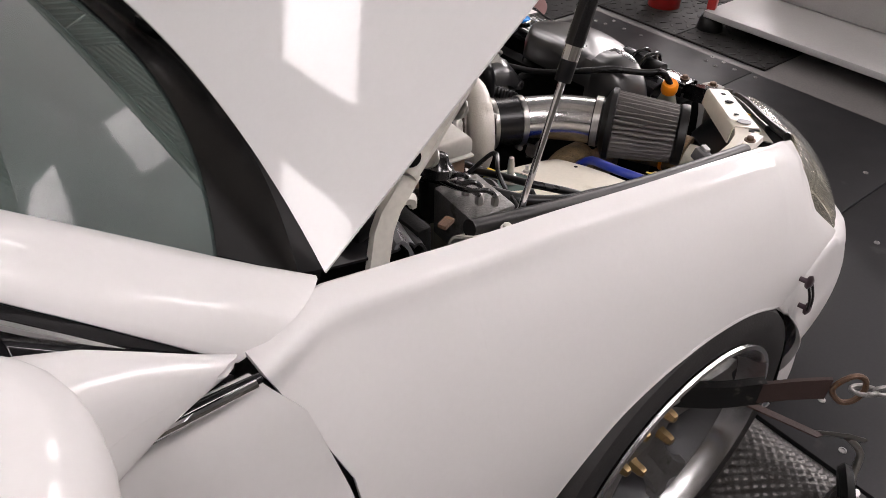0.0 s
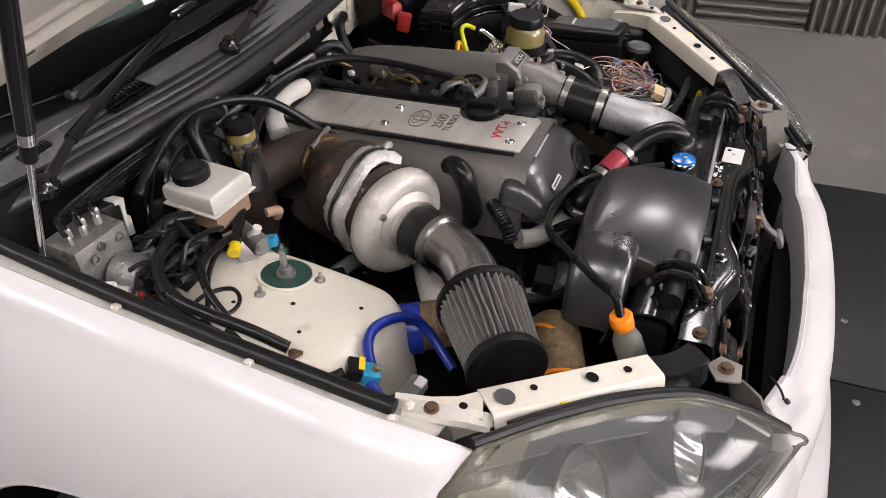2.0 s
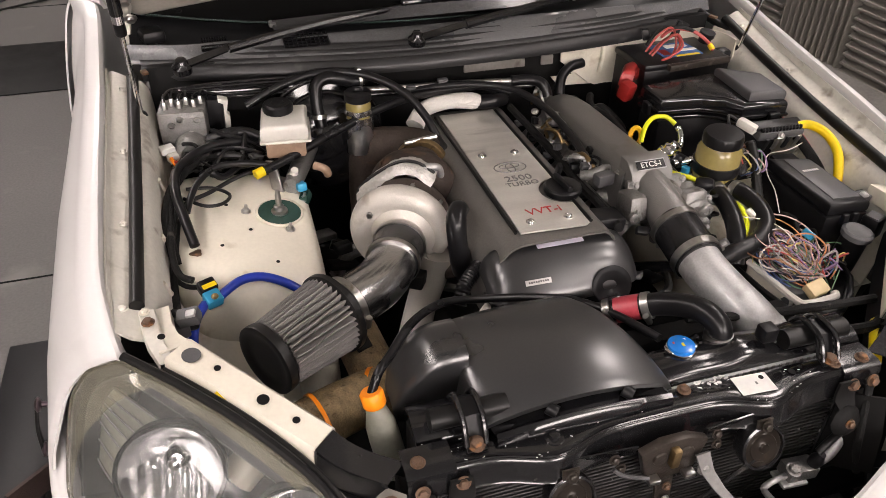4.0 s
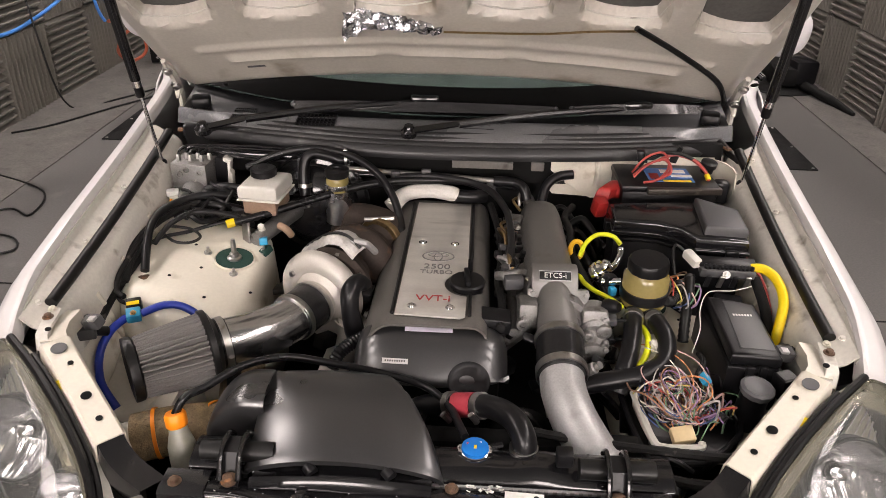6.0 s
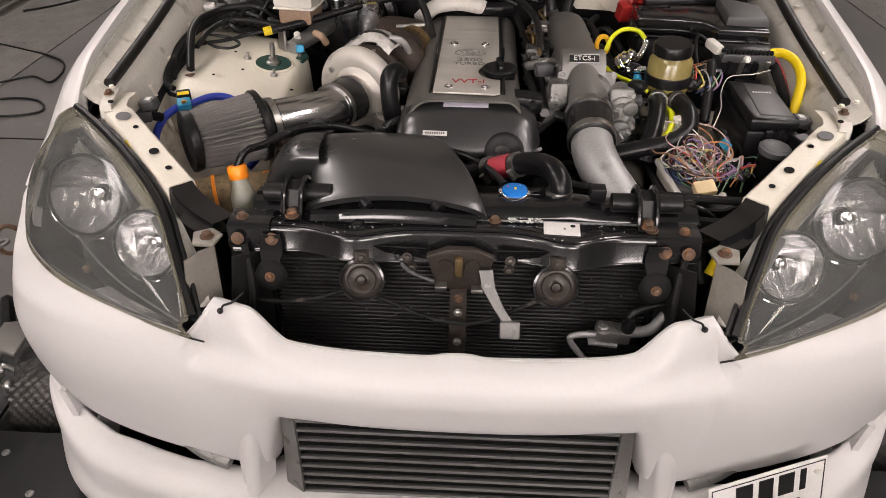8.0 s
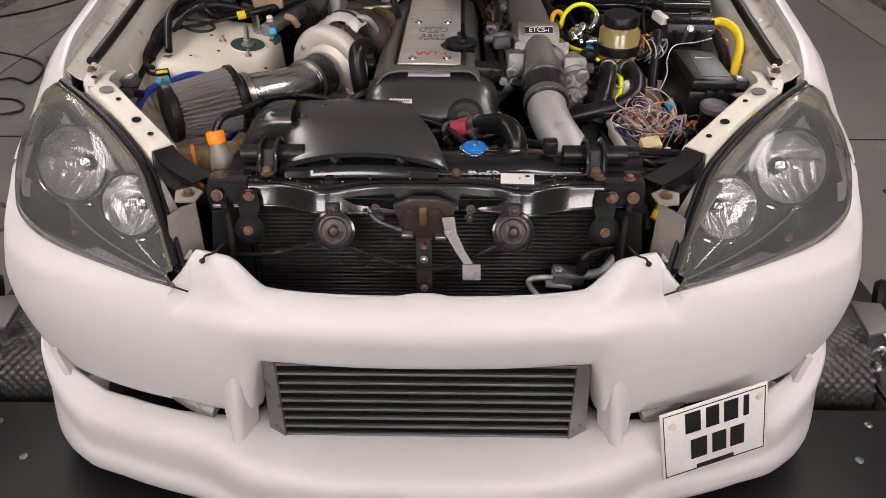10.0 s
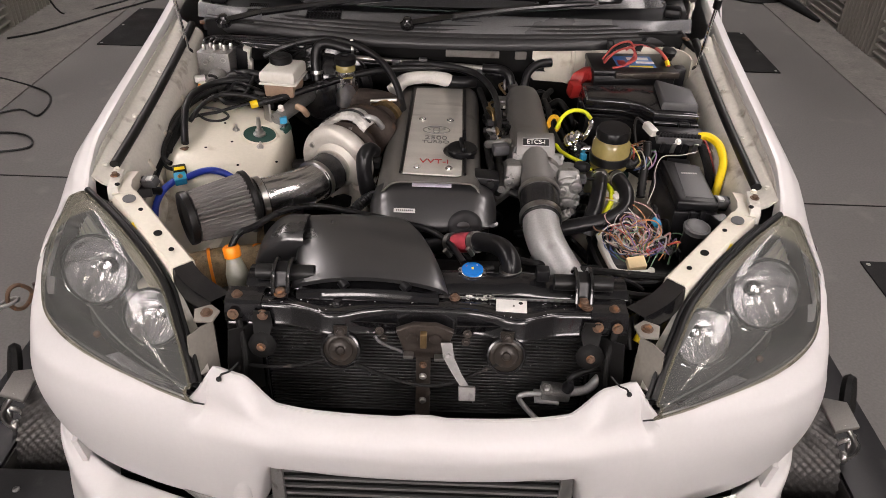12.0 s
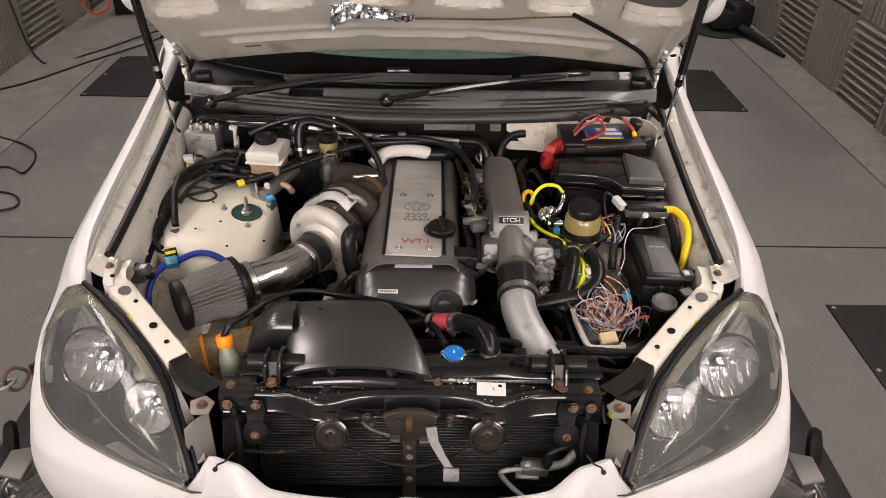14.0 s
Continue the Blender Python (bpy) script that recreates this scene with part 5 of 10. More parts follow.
def cabin():
    t = thing("car_cabin", (0, 2.2, 0.2), "white saloon cabin with tinted windscreen and black window trim", "car cabin")
    us, vs = np.linspace(-1, 1, 41), np.linspace(0, 1, 24)
    glass = part("windscreen", Geo().sheet([[screen_point(u, v) for v in vs] for u in us], 0.004, flip=True), SCREEN, t, "green tinted laminated windscreen")
    glass.visible_shadow = False
    edge = [[screen_point(u, v) + Vector((0, -0.0032, 0.0052)) for v in (-0.02, 0.02, 0.05, 0.088)] for u in us]
    part("black_band", Geo().sheet(edge, 0.001, flip=True), PRINTED, glass, "black printed band along the lower edge")
    for s in (-1, 1):
        pillar = []
        for v in np.linspace(0, 1, 16):
            a = screen_point(s, v)
            b = Vector((s * np.interp(v, [0, 1], [0.757, 0.612]), np.interp(v, [0, 1], [1.339, 2.0]), np.interp(v, [0, 1], [0.897, 1.315]) + 0.055 * math.sin(math.pi * v)))
            nose = max(0.0, 1 - v / 0.14)
            m = a.lerp(b, 0.36) + Vector((s * 0.006, -0.012 - 0.022 * nose, 0.010 + 0.006 * nose))
            k = a.lerp(b, 0.72) + Vector((s * 0.010, -0.010 - 0.016 * nose, 0.008 + 0.002 * nose))
            pillar.append(catmull([a + Vector((-s * 0.004, 0, -0.012)), a + Vector((s * 0.004, -0.004, 0.006)), m, k, b, b + Vector((-s * 0.006, 0.004, -0.004))], 4))
        part("pillar", Geo().sheet(pillar, 0.004, flip=s > 0), PAINT, t, "white windscreen pillar")
        frame_top = [p[-2] for p in pillar]
        part("drip_trim", Geo().tube([q + Vector((s * 0.004, 0.008, -0.010)) for q in frame_top], 0.0045, n=8, per=2), CHROME, t, "bright trim line")
        part("window_frame", Geo().sheet([[q + Vector((0, 0.000, -0.002)), q + Vector((s * 0.008, 0.014, -0.016)), q + Vector((s * 0.010, 0.034, -0.034)), q + Vector((s * 0.002, 0.046, -0.046))] for q in frame_top], 0.005, flip=s > 0), SHINY, t, "black window frame")
        roof_edge = frame_top[-1]
        side = [[Vector((s * np.interp(v, [0, 1], [0.770, 0.60]), y, np.interp(v, [0, 1], [0.905, np.interp(y, [1.42, 1.95, 2.4, 3.1, 3.45], [0.96, 1.33, 1.36, 1.30, 1.0])]))) for v in (0, 0.5, 1)] for y in np.linspace(1.42, 3.4, 20)]
        gl = part("side_glass", Geo().sheet(side, 0.004, flip=s < 0), SCREEN, t, "tinted side window")
        gl.visible_shadow = False
    roof = [[Vector((u * np.interp(y, [1.9, 2.4, 3.1, 3.5], [0.60, 0.62, 0.60, 0.60]), y, np.interp(y, [1.9, 2.2, 2.6, 3.0, 3.5], [1.345, 1.385, 1.39, 1.345, 1.05]) + 0.02 * (1 - u * u))) for y in np.linspace(1.9, 3.5, 16)] for u in np.linspace(-1, 1, 13)]
    part("roof", Geo().sheet(roof, 0.02, flip=True), PAINT, t)
    part("dashboard", Geo().sheet([[Vector((u * 0.66, y, z)) for y, z in ((1.22, 0.845), (1.45, 0.90), (1.75, 0.90), (1.82, 0.84), (1.82, 0.5))] for u in np.linspace(-1, 1, 9)], 0.01, flip=True), DULL, t, "dark dashboard")
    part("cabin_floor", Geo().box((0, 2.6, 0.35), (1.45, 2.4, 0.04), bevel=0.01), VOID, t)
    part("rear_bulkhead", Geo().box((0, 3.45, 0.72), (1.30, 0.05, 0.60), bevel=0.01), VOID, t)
    # lower body to the tail
    for s in (-1, 1):
        rows = []
        for y in np.linspace(2.42, 3.98, 16):
            k = np.interp(y, [2.42, 3.5, 3.98], [0, 0.3, 1])
            rows.append(catmull([(s * (0.775 - 0.12 * k), y, 0.905), (s * (0.81 - 0.11 * k), y, 0.80), (s * (0.835 - 0.10 * k), y, 0.62), (s * (0.825 - 0.08 * k), y, 0.35), (s * (0.79 - 0.08 * k), y, 0.19)], 4))
        part("rear_quarter", Geo().sheet(rows, 0.004, flip=s > 0), PAINT, t)
    part("boot_lid", Geo().sheet([[Vector((u * 0.70, y, z)) for y, z in ((3.42, 0.98), (3.6, 0.96), (3.9, 0.93), (4.0, 0.85), (4.03, 0.5), (3.98, 0.2))] for u in np.linspace(-1, 1, 9)], 0.004, flip=True), PAINT, t)


cabin()


def door(s):
    t = thing("front_door", (s * 0.80, 1.85, 0.19), "white front door with chrome-edged black belt moulding", "car door", "front doors")
    rows = []
    for y in np.linspace(1.335, 2.415, 26):
        near = max(0, 1 - (y - 1.335) / 0.06)
        line = catmull([(s * 0.768, y, 0.893), (s * 0.786, y, 0.862), (s * 0.806, y, 0.78), (s * 0.826, y, 0.66), (s * 0.832, y, 0.55), (s * 0.824, y, 0.38), (s * 0.792, y, 0.19)], 5)
        for q in line:
            q.y += near * float(np.interp(q.z, [0.19, 0.55, 0.745, 0.851, 0.893], [-0.064, -0.062, -0.047, -0.025, 0.006]))
        rows.append(line)
    part("skin", Geo().sheet(rows, 0.004, flip=s > 0), PAINT, t)
    part("belt_moulding", Geo().tube([(s * 0.782, y, 0.899) for y in (1.338, 1.6, 2.0, 2.41)], [0.004, 0.012, 0.012, 0.012], n=10), SHINY, t, "black belt moulding")
    part("belt_chrome", Geo().tube([(s * 0.792, y, 0.906) for y in (1.345, 1.6, 2.0, 2.41)], 0.0032, n=8), CHROME, t, "thin chrome strip")
    mirror = part("mirror_housing", Geo().ball((0, 0, 0), 1.0, n=32, rings=18, squash=(0.082, 0.068, 0.070), power=0.82).moved(pose(s * 0.868, 1.520, 0.990, 0, s * 8, s * 16)), PAINT, t, "white door mirror housing")
    part("mirror_glass", Geo().lathe([(0.048, 0.0), (0.048, 0.003), (0.02, 0.003)], (s * 0.872, 1.590, 0.990), (0, 1, 0.05), n=28), CHROME, mirror, "mirror glass")
    foot = []
    for y, zt, zb, x, thick in ((1.360, 0.926, 0.920, 0.781, 0.003), (1.385, 0.943, 0.916, 0.784, 0.008), (1.415, 0.968, 0.912, 0.790, 0.015), (1.445, 0.993, 0.908, 0.799, 0.024), (1.475, 1.012, 0.912, 0.812, 0.036), (1.505, 1.020, 0.930, 0.832, 0.042)):
        ring = [Vector((s * (x + thick * math.copysign(abs(math.cos(a)) ** 0.7, math.cos(a))), y + 0.010 * math.cos(a), (zt + zb) / 2 + (zt - zb) / 2 * math.copysign(abs(math.sin(a)) ** 0.7, math.sin(a)))) for a in np.linspace(0, 2 * math.pi, 24, endpoint=False)]
        foot.append(ring + ring[:1])
    part("mirror_foot", Geo().sheet(foot, 0.003, flip=s > 0), PAINT, mirror)
    part("sail_panel", Geo().prism([(s * 0.752, 1.355, 0.905), (s * 0.752, 1.47, 0.905), (s * 0.735, 1.47, 0.985)], (s * 0.012, 0, 0), 0.002), SHINY, t, "black mirror sail panel")
    return t


door(-1)
door(1)


def wheel(s, y):
    t = thing("road_wheel", (s * 0.745, y, 0.0), "five-spoke grey alloy wheel with polished lip and low-profile black tyre", "car wheel", "road wheels")
    c = (s * 0.735, y, 0.285)
    out = (s, 0, 0)
    part("tyre", Geo().lathe([(0.222, -0.10), (0.262, -0.112), (0.292, -0.105), (0.303, -0.085), (0.305, 0.0), (0.303, 0.062), (0.295, 0.078), (0.268, 0.088), (0.236, 0.078), (0.215, 0.0), (0.222, -0.10)], c, out, n=72), TYRE, t)
    rim = part("rim", Geo().lathe([(0.232, 0.076), (0.240, 0.083), (0.238, 0.087), (0.231, 0.088), (0.226, 0.082), (0.221, 0.060), (0.214, 0.045), (0.218, 0.045), (0.224, 0.058), (0.232, 0.076)], c, out, n=72), POLISH, t, "polished alloy lip")
    part("barrel", Geo().lathe([(0.217, 0.046), (0.206, 0.020), (0.196, -0.04), (0.190, -0.09), (0.200, -0.095), (0.212, -0.02), (0.217, 0.046)], c, out, n=60), DARKGREY, rim, "dark grey barrel")
    part("hub", Geo().lathe([(0.088, -0.016), (0.092, 0.006), (0.080, 0.016), (0.042, 0.014), (0.036, 0.020), (0.030, 0.022), (0.012, 0.022)], c, out, n=36), CAST, rim)
    for k in range(5):
        a = 2 * math.pi * k / 5 + 0.42
        r = lambda q, h, w: Vector(c) + Vector((s * h, q * math.cos(a) - w * math.sin(a), q * math.sin(a) + w * math.cos(a)))
        rows = [[r(q, h - 0.016, -w), r(q, h, -0.86 * w), r(q, h + 0.003, -0.4 * w), r(q, h - 0.004, 0), r(q, h + 0.003, 0.4 * w), r(q, h, 0.86 * w), r(q, h - 0.016, w)] for q, h, w in ((0.04, 0.010, 0.046), (0.08, 0.014, 0.043), (0.12, 0.022, 0.036), (0.16, 0.032, 0.034), (0.19, 0.039, 0.040), (0.212, 0.042, 0.056))]
        part("spoke", Geo().sheet(rows, 0.012, flip=s < 0), CAST, rim, "machined grey spoke")
        p = Vector(c) + Vector((s * 0.012, 0.062 * math.cos(a + 0.63), 0.062 * math.sin(a + 0.63)))
        part("lug_nut", Geo().lathe([(0.015, 0.0), (0.012, 0.008), (0.011, 0.024), (0.008, 0.030), (0.003, 0.031)], p, out, n=6), BRONZE, rim, "gold lug nut")
    part("brake_disc", Geo().lathe([(0.16, -0.02), (0.16, -0.010), (0.06, -0.010)], (s * 0.70, y, 0.285), out, n=40), DARKGREY, t, "dark grey brake disc")
    return t


wheel(-1, 0.700)
wheel(1, 0.700)


def wheel_strap():
    t = thing("wheel_strap", (-0.85, 0.45, 0.02), "brown webbing strap through the wheel with a rusty ring and chain", "tie-down strap")
    rows = [[p + Vector((0, 0, 0.026 * d)) for d in (-1, -0.5, 0, 0.5, 1)] for p in catmull([(-0.745, 0.62, 0.330), (-0.80, 0.575, 0.345), (-0.845, 0.525, 0.362)], 6)]
    part("sleeve", Geo().sheet(rows, 0.016), LOOM, t, "black fabric sleeve")
    rows = [[p + Vector((0, 0, 0.023 * d)) for d in (-1, -0.5, 0, 0.5, 1)] for p in catmull([(-0.842, 0.53, 0.362), (-0.875, 0.490, 0.372), (-0.912, 0.448, 0.380)], 6)]
    part("webbing", Geo().sheet(rows, 0.007), BROWNSTRAP, t)
    e = Vector((-0.918, 0.440, 0.382))
    part("ring", Geo().tube([e + Vector((-0.010, -0.011, 0)) * (1.1 if abs(q) < 2 else 0) + Vector((-0.016, -0.018, 0)) * w + Vector((0, 0, 0.030 * v)) for q, v, w in ((0, 1.0, 0.0), (1, 0.9, 0.9), (1, 0.0, 1.3), (1, -0.9, 0.9), (0, -1.0, 0.0), (3, 0.0, -0.2))], 0.005, n=8, per=3, closed=True), RUSTBOLT, t, "rusty ring")
    for k in range(3):
        p = e + Vector((-0.034, -0.040, -0.002)) * (0.9 + 0.75 * k)
        u, v = Vector((-0.66, -0.75, -0.03)).normalized(), (Vector((0, 0, 1)) if k % 2 else Vector((0.75, -0.66, 0)))
        part("link", Geo().tube([p + u * (0.021 * math.cos(q)) + v * (0.010 * math.sin(q)) for q in (i * math.pi / 6 for i in range(12))], 0.0042, n=8, per=1, closed=True), CAST, t, "dull chain link")
    part("turnbuckle", Geo().box((-1.052, 0.283, 0.368), (0.030, 0.075, 0.046), (0, 0, -42), 0.006), RUBBER, t, "black buckle body")
    part("buckle_face", Geo().box((-1.066, 0.293, 0.368), (0.006, 0.060, 0.034), (0, 0, -42), 0.002), BROWNSTRAP, t, "brown webbing on the buckle")
    part("strap", Geo().sheet([[p + Vector((0, 0, 0.018 * d)) for d in (-1, 1)] for p in catmull([(-1.075, 0.258, 0.362), (-1.12, 0.20, 0.24), (-1.16, 0.15, 0.10), (-1.18, 0.12, 0.016)], 5)], 0.004), BROWNSTRAP, t)


wheel_strap()


# ---- the engine bay's sheet metal ----
def bolt(parent, at, axis=(0, 0, 1), r=0.008, material=None, name="bolt", label=""):
    """A flanged hexagon bolt."""
    g = Geo().lathe([(r * 1.45, 0.0), (r * 1.45, r * 0.22)], at, axis, n=18)
    g.lathe([(r, 0.0), (r, r * 0.95), (r * 0.8, r * 1.1), (r * 0.3, r * 1.12)], at, axis, n=6)
    return part(name, g, material or STEEL, parent, label)


def clamp(parent, at, axis, r, width=0.012, material=None):
    """A worm-drive hose clamp with its screw housing."""
    d = Vector(axis).normalized()
    g = Geo().lathe([(r, -width / 2), (r + 0.0018, -width / 2), (r + 0.0018, width / 2), (r, width / 2)], at, d, n=32)
    side = d.orthogonal().normalized()
    side = (side + d.cross(side) * 0.6).normalized()
    p = Vector(at) + side * (r + 0.005)
    g.tube([p - d.cross(side) * 0.010, p + d.cross(side) * 0.010], 0.0052, n=8, per=1)
    return part("clamp", g, material or STEEL, parent, "steel hose clamp")


def bay_shell():
    t = thing("engine_bay_shell", (0, 0.6, 0.3), "cream painted inner wings and dark bulkhead of the engine bay", "car body", kind="")
    # Shade at the bottom of the bay, as a near-black sheet.
    part("undertray", Geo().box((0, 0.60, 0.33), (1.24, 0.95, 0.02), bevel=0.004), VOID, t, "near-black sheet painting the shade low in the bay")
    part("bulkhead", Geo().box((0, 1.072, 0.58), (1.26, 0.02, 0.48), bevel=0.004), DULL, t, "black sound-deadened bulkhead")
    for s in (-1, 1):
        gutter, apron = [], []
        for y in np.linspace(0.40, 1.04, 24):
            x, z = fender_in(y), fender_top(y)
            c, r = fender_crest(y), fender_rim(y)
            gutter.append(catmull([(s * (c - 0.0045), y, r - 0.016), (s * (c - 0.008), y, r - 0.030), (s * (0.5 * c + 0.336), y, z - 0.002), (s * 0.664, y, z - 0.016), (s * 0.652, y, z - 0.022), (s * 0.640, y, z - 0.030), (s * 0.632, y, z - 0.050), (s * (x - 0.052), y, z - 0.105)], 3))
            apron.append([(s * (x - 0.052), y, z - 0.103), (s * (x - 0.060 - 0.008 * math.sin(9 * y)), y, z - 0.15), (s * (x - 0.075), y, z - 0.25), (s * (x - 0.10), y, 0.36)])
        part("wing_gutter", Geo().sheet(gutter, 0.003, flip=s > 0), GREYCREAM, t, "grubby cream wing gutter")
        part("inner_wing", Geo().sheet(apron, 0.003, flip=s > 0), CREAM, t, "cream inner wing")
        seal = [(s * 0.654, y, fender_top(y) - 0.009) for y in (0.455, 0.55, 0.70, 0.86, 0.97, 1.03)]
        part("wing_seal", Geo().tube(seal, 0.0105, n=12), RUBBER, t, "black rubber hood seal")
        for y in (0.42, 0.60, 0.78, 0.96):
            bolt(t, (s * 0.672, y + 0.03, fender_top(y + 0.03) - 0.006), r=0.005, material=GREYCREAM)
        # side bracing ribs of the inner wing
        for y in (0.55, 0.66, 0.80):
            part("rib", Geo().tube([(s * 0.628, y, fender_top(y) - 0.06), (s * 0.616, y + 0.01, fender_top(y) - 0.11), (s * 0.608, y + 0.02, fender_top(y) - 0.16), (s * 0.592, y + 0.05, fender_top(y) - 0.26)], 0.006, n=8), CREAM, t)
    # strut tower: a broad pressing that falls to the front and towards the engine
    for s in (-1, 1):
        lift = 0.0 if s < 0 else -0.075
        c = Vector((s * 0.497, 0.735, 0.0))
        level = lambda x, y: 0.647 + 0.13 * (abs(x) - 0.431) + 0.09 * (y - 0.744) - 1.1 * max(0.0, 0.600 - y) ** 1.35 + lift
        rows = []
        for drop, k in ((0.0, 0.001), (0.0, 0.16), (0.0, 0.34), (0.0, 0.52), (0.0, 0.70), (0.0005, 0.84), (0.003, 0.93), (0.009, 0.985), (0.020, 1.02), (0.05, 1.045), (0.13, 1.08), (0.30, 1.12)):
            ring = []
            for i in range(56):
                a = 2 * math.pi * i / 56
                ca, sa = math.cos(a), math.sin(a)
                x = c.x + 0.121 * k * math.copysign(abs(ca) ** 0.42, ca)
                y = c.y + (0.175 if sa < 0 else 0.150) * k * math.copysign(abs(sa) ** 0.42, sa)
                wave = 0.004 * math.sin(17 * y + 4) * math.sin(21 * x) * ease((k - 0.4) / 0.3)
                ring.append(Vector((x, y, level(x, y) - drop + wave * (s < 0))))
            rows.append(ring + ring[:1])
        tower = part("strut_tower", Geo().sheet(rows, 0.003, flip=False), CREAM, t, "cream strut tower with rust spots")
        tilt = Vector((-s * 0.13, -0.09, 1)).normalized()
        hub = Vector((s * 0.431, 0.744, 0.6485 + lift))
        part("top_hole", Geo().lathe([(0.038, 0.0), (0.038, 0.0015), (0.028, 0.0015)], hub, tilt, n=28), GREENHOLE, tower, "dark green strut hole")
        part("top_ring", Geo().lathe([(0.043, 0.0), (0.042, 0.003), (0.039, 0.003), (0.0385, 0.0)], hub, tilt, n=32), CREAM, tower)
        part("damper_rod", Geo().lathe([(0.015, 0.0), (0.015, 0.005), (0.010, 0.007), (0.0095, 0.014), (0.0055, 0.016), (0.0055, 0.034), (0.004, 0.046), (0.001, 0.047)], hub, (0.02, 0.0, 1), n=14), STEEL, tower, "threaded damper rod")
        for dx, dy in ((-0.058, 0.008), (0.050, 0.040), (0.012, -0.050)):
            p = hub + Vector((s * dx * -1, dy, 0.0))
            p.z = level(p.x, p.y) + 0.0005
            bolt(tower, p, tilt, r=0.006, name="stud")
            part("stud_tip", Geo().lathe([(0.003, 0), (0.003, 0.014), (0.001, 0.015)], p, tilt, n=8), STEEL, tower)
        for dx, dy in ((0.055, -0.045), (0.105, -0.085), (-0.060, -0.10), (0.02, -0.135), (0.09, 0.03)):
            x, y = hub.x + s * dx, hub.y + dy
            part("hole", Geo().lathe([(0.0035, 0), (0.003, 0.0008), (0.001, 0.0008)], (x, y, level(x, y) + 0.0004), tilt, n=10), VOID, tower)
        # apron falling from the tower to the chassis rail
        fall = [[(s * (0.625 - 0.13 * q), y, z - 0.03 * q * q) for q in (0, 0.25, 0.5, 0.75, 1.0)] for y, z in ((0.60, 0.600 + lift * 0.4), (0.575, 0.575 + lift * 0.3), (0.55, 0.548), (0.51, 0.530), (0.46, 0.520), (0.40, 0.515))]
        part("apron", Geo().sheet(fall, 0.003, flip=s > 0), CREAM, t, "cream inner apron ahead of the tower")
    # lower front chassis rail ahead of the tower
    for s in (-1, 1):
        rail = [[(s * x, y, z) for x, z in ((0.58, 0.48), (0.56, 0.495), (0.48, 0.495), (0.46, 0.47), (0.45, 0.40))] for y in (0.38, 0.46, 0.58)]
        part("chassis_rail", Geo().sheet(rail, 0.004, flip=s > 0), CREAM, t, "cream chassis rail")
    return t


bay_shell()


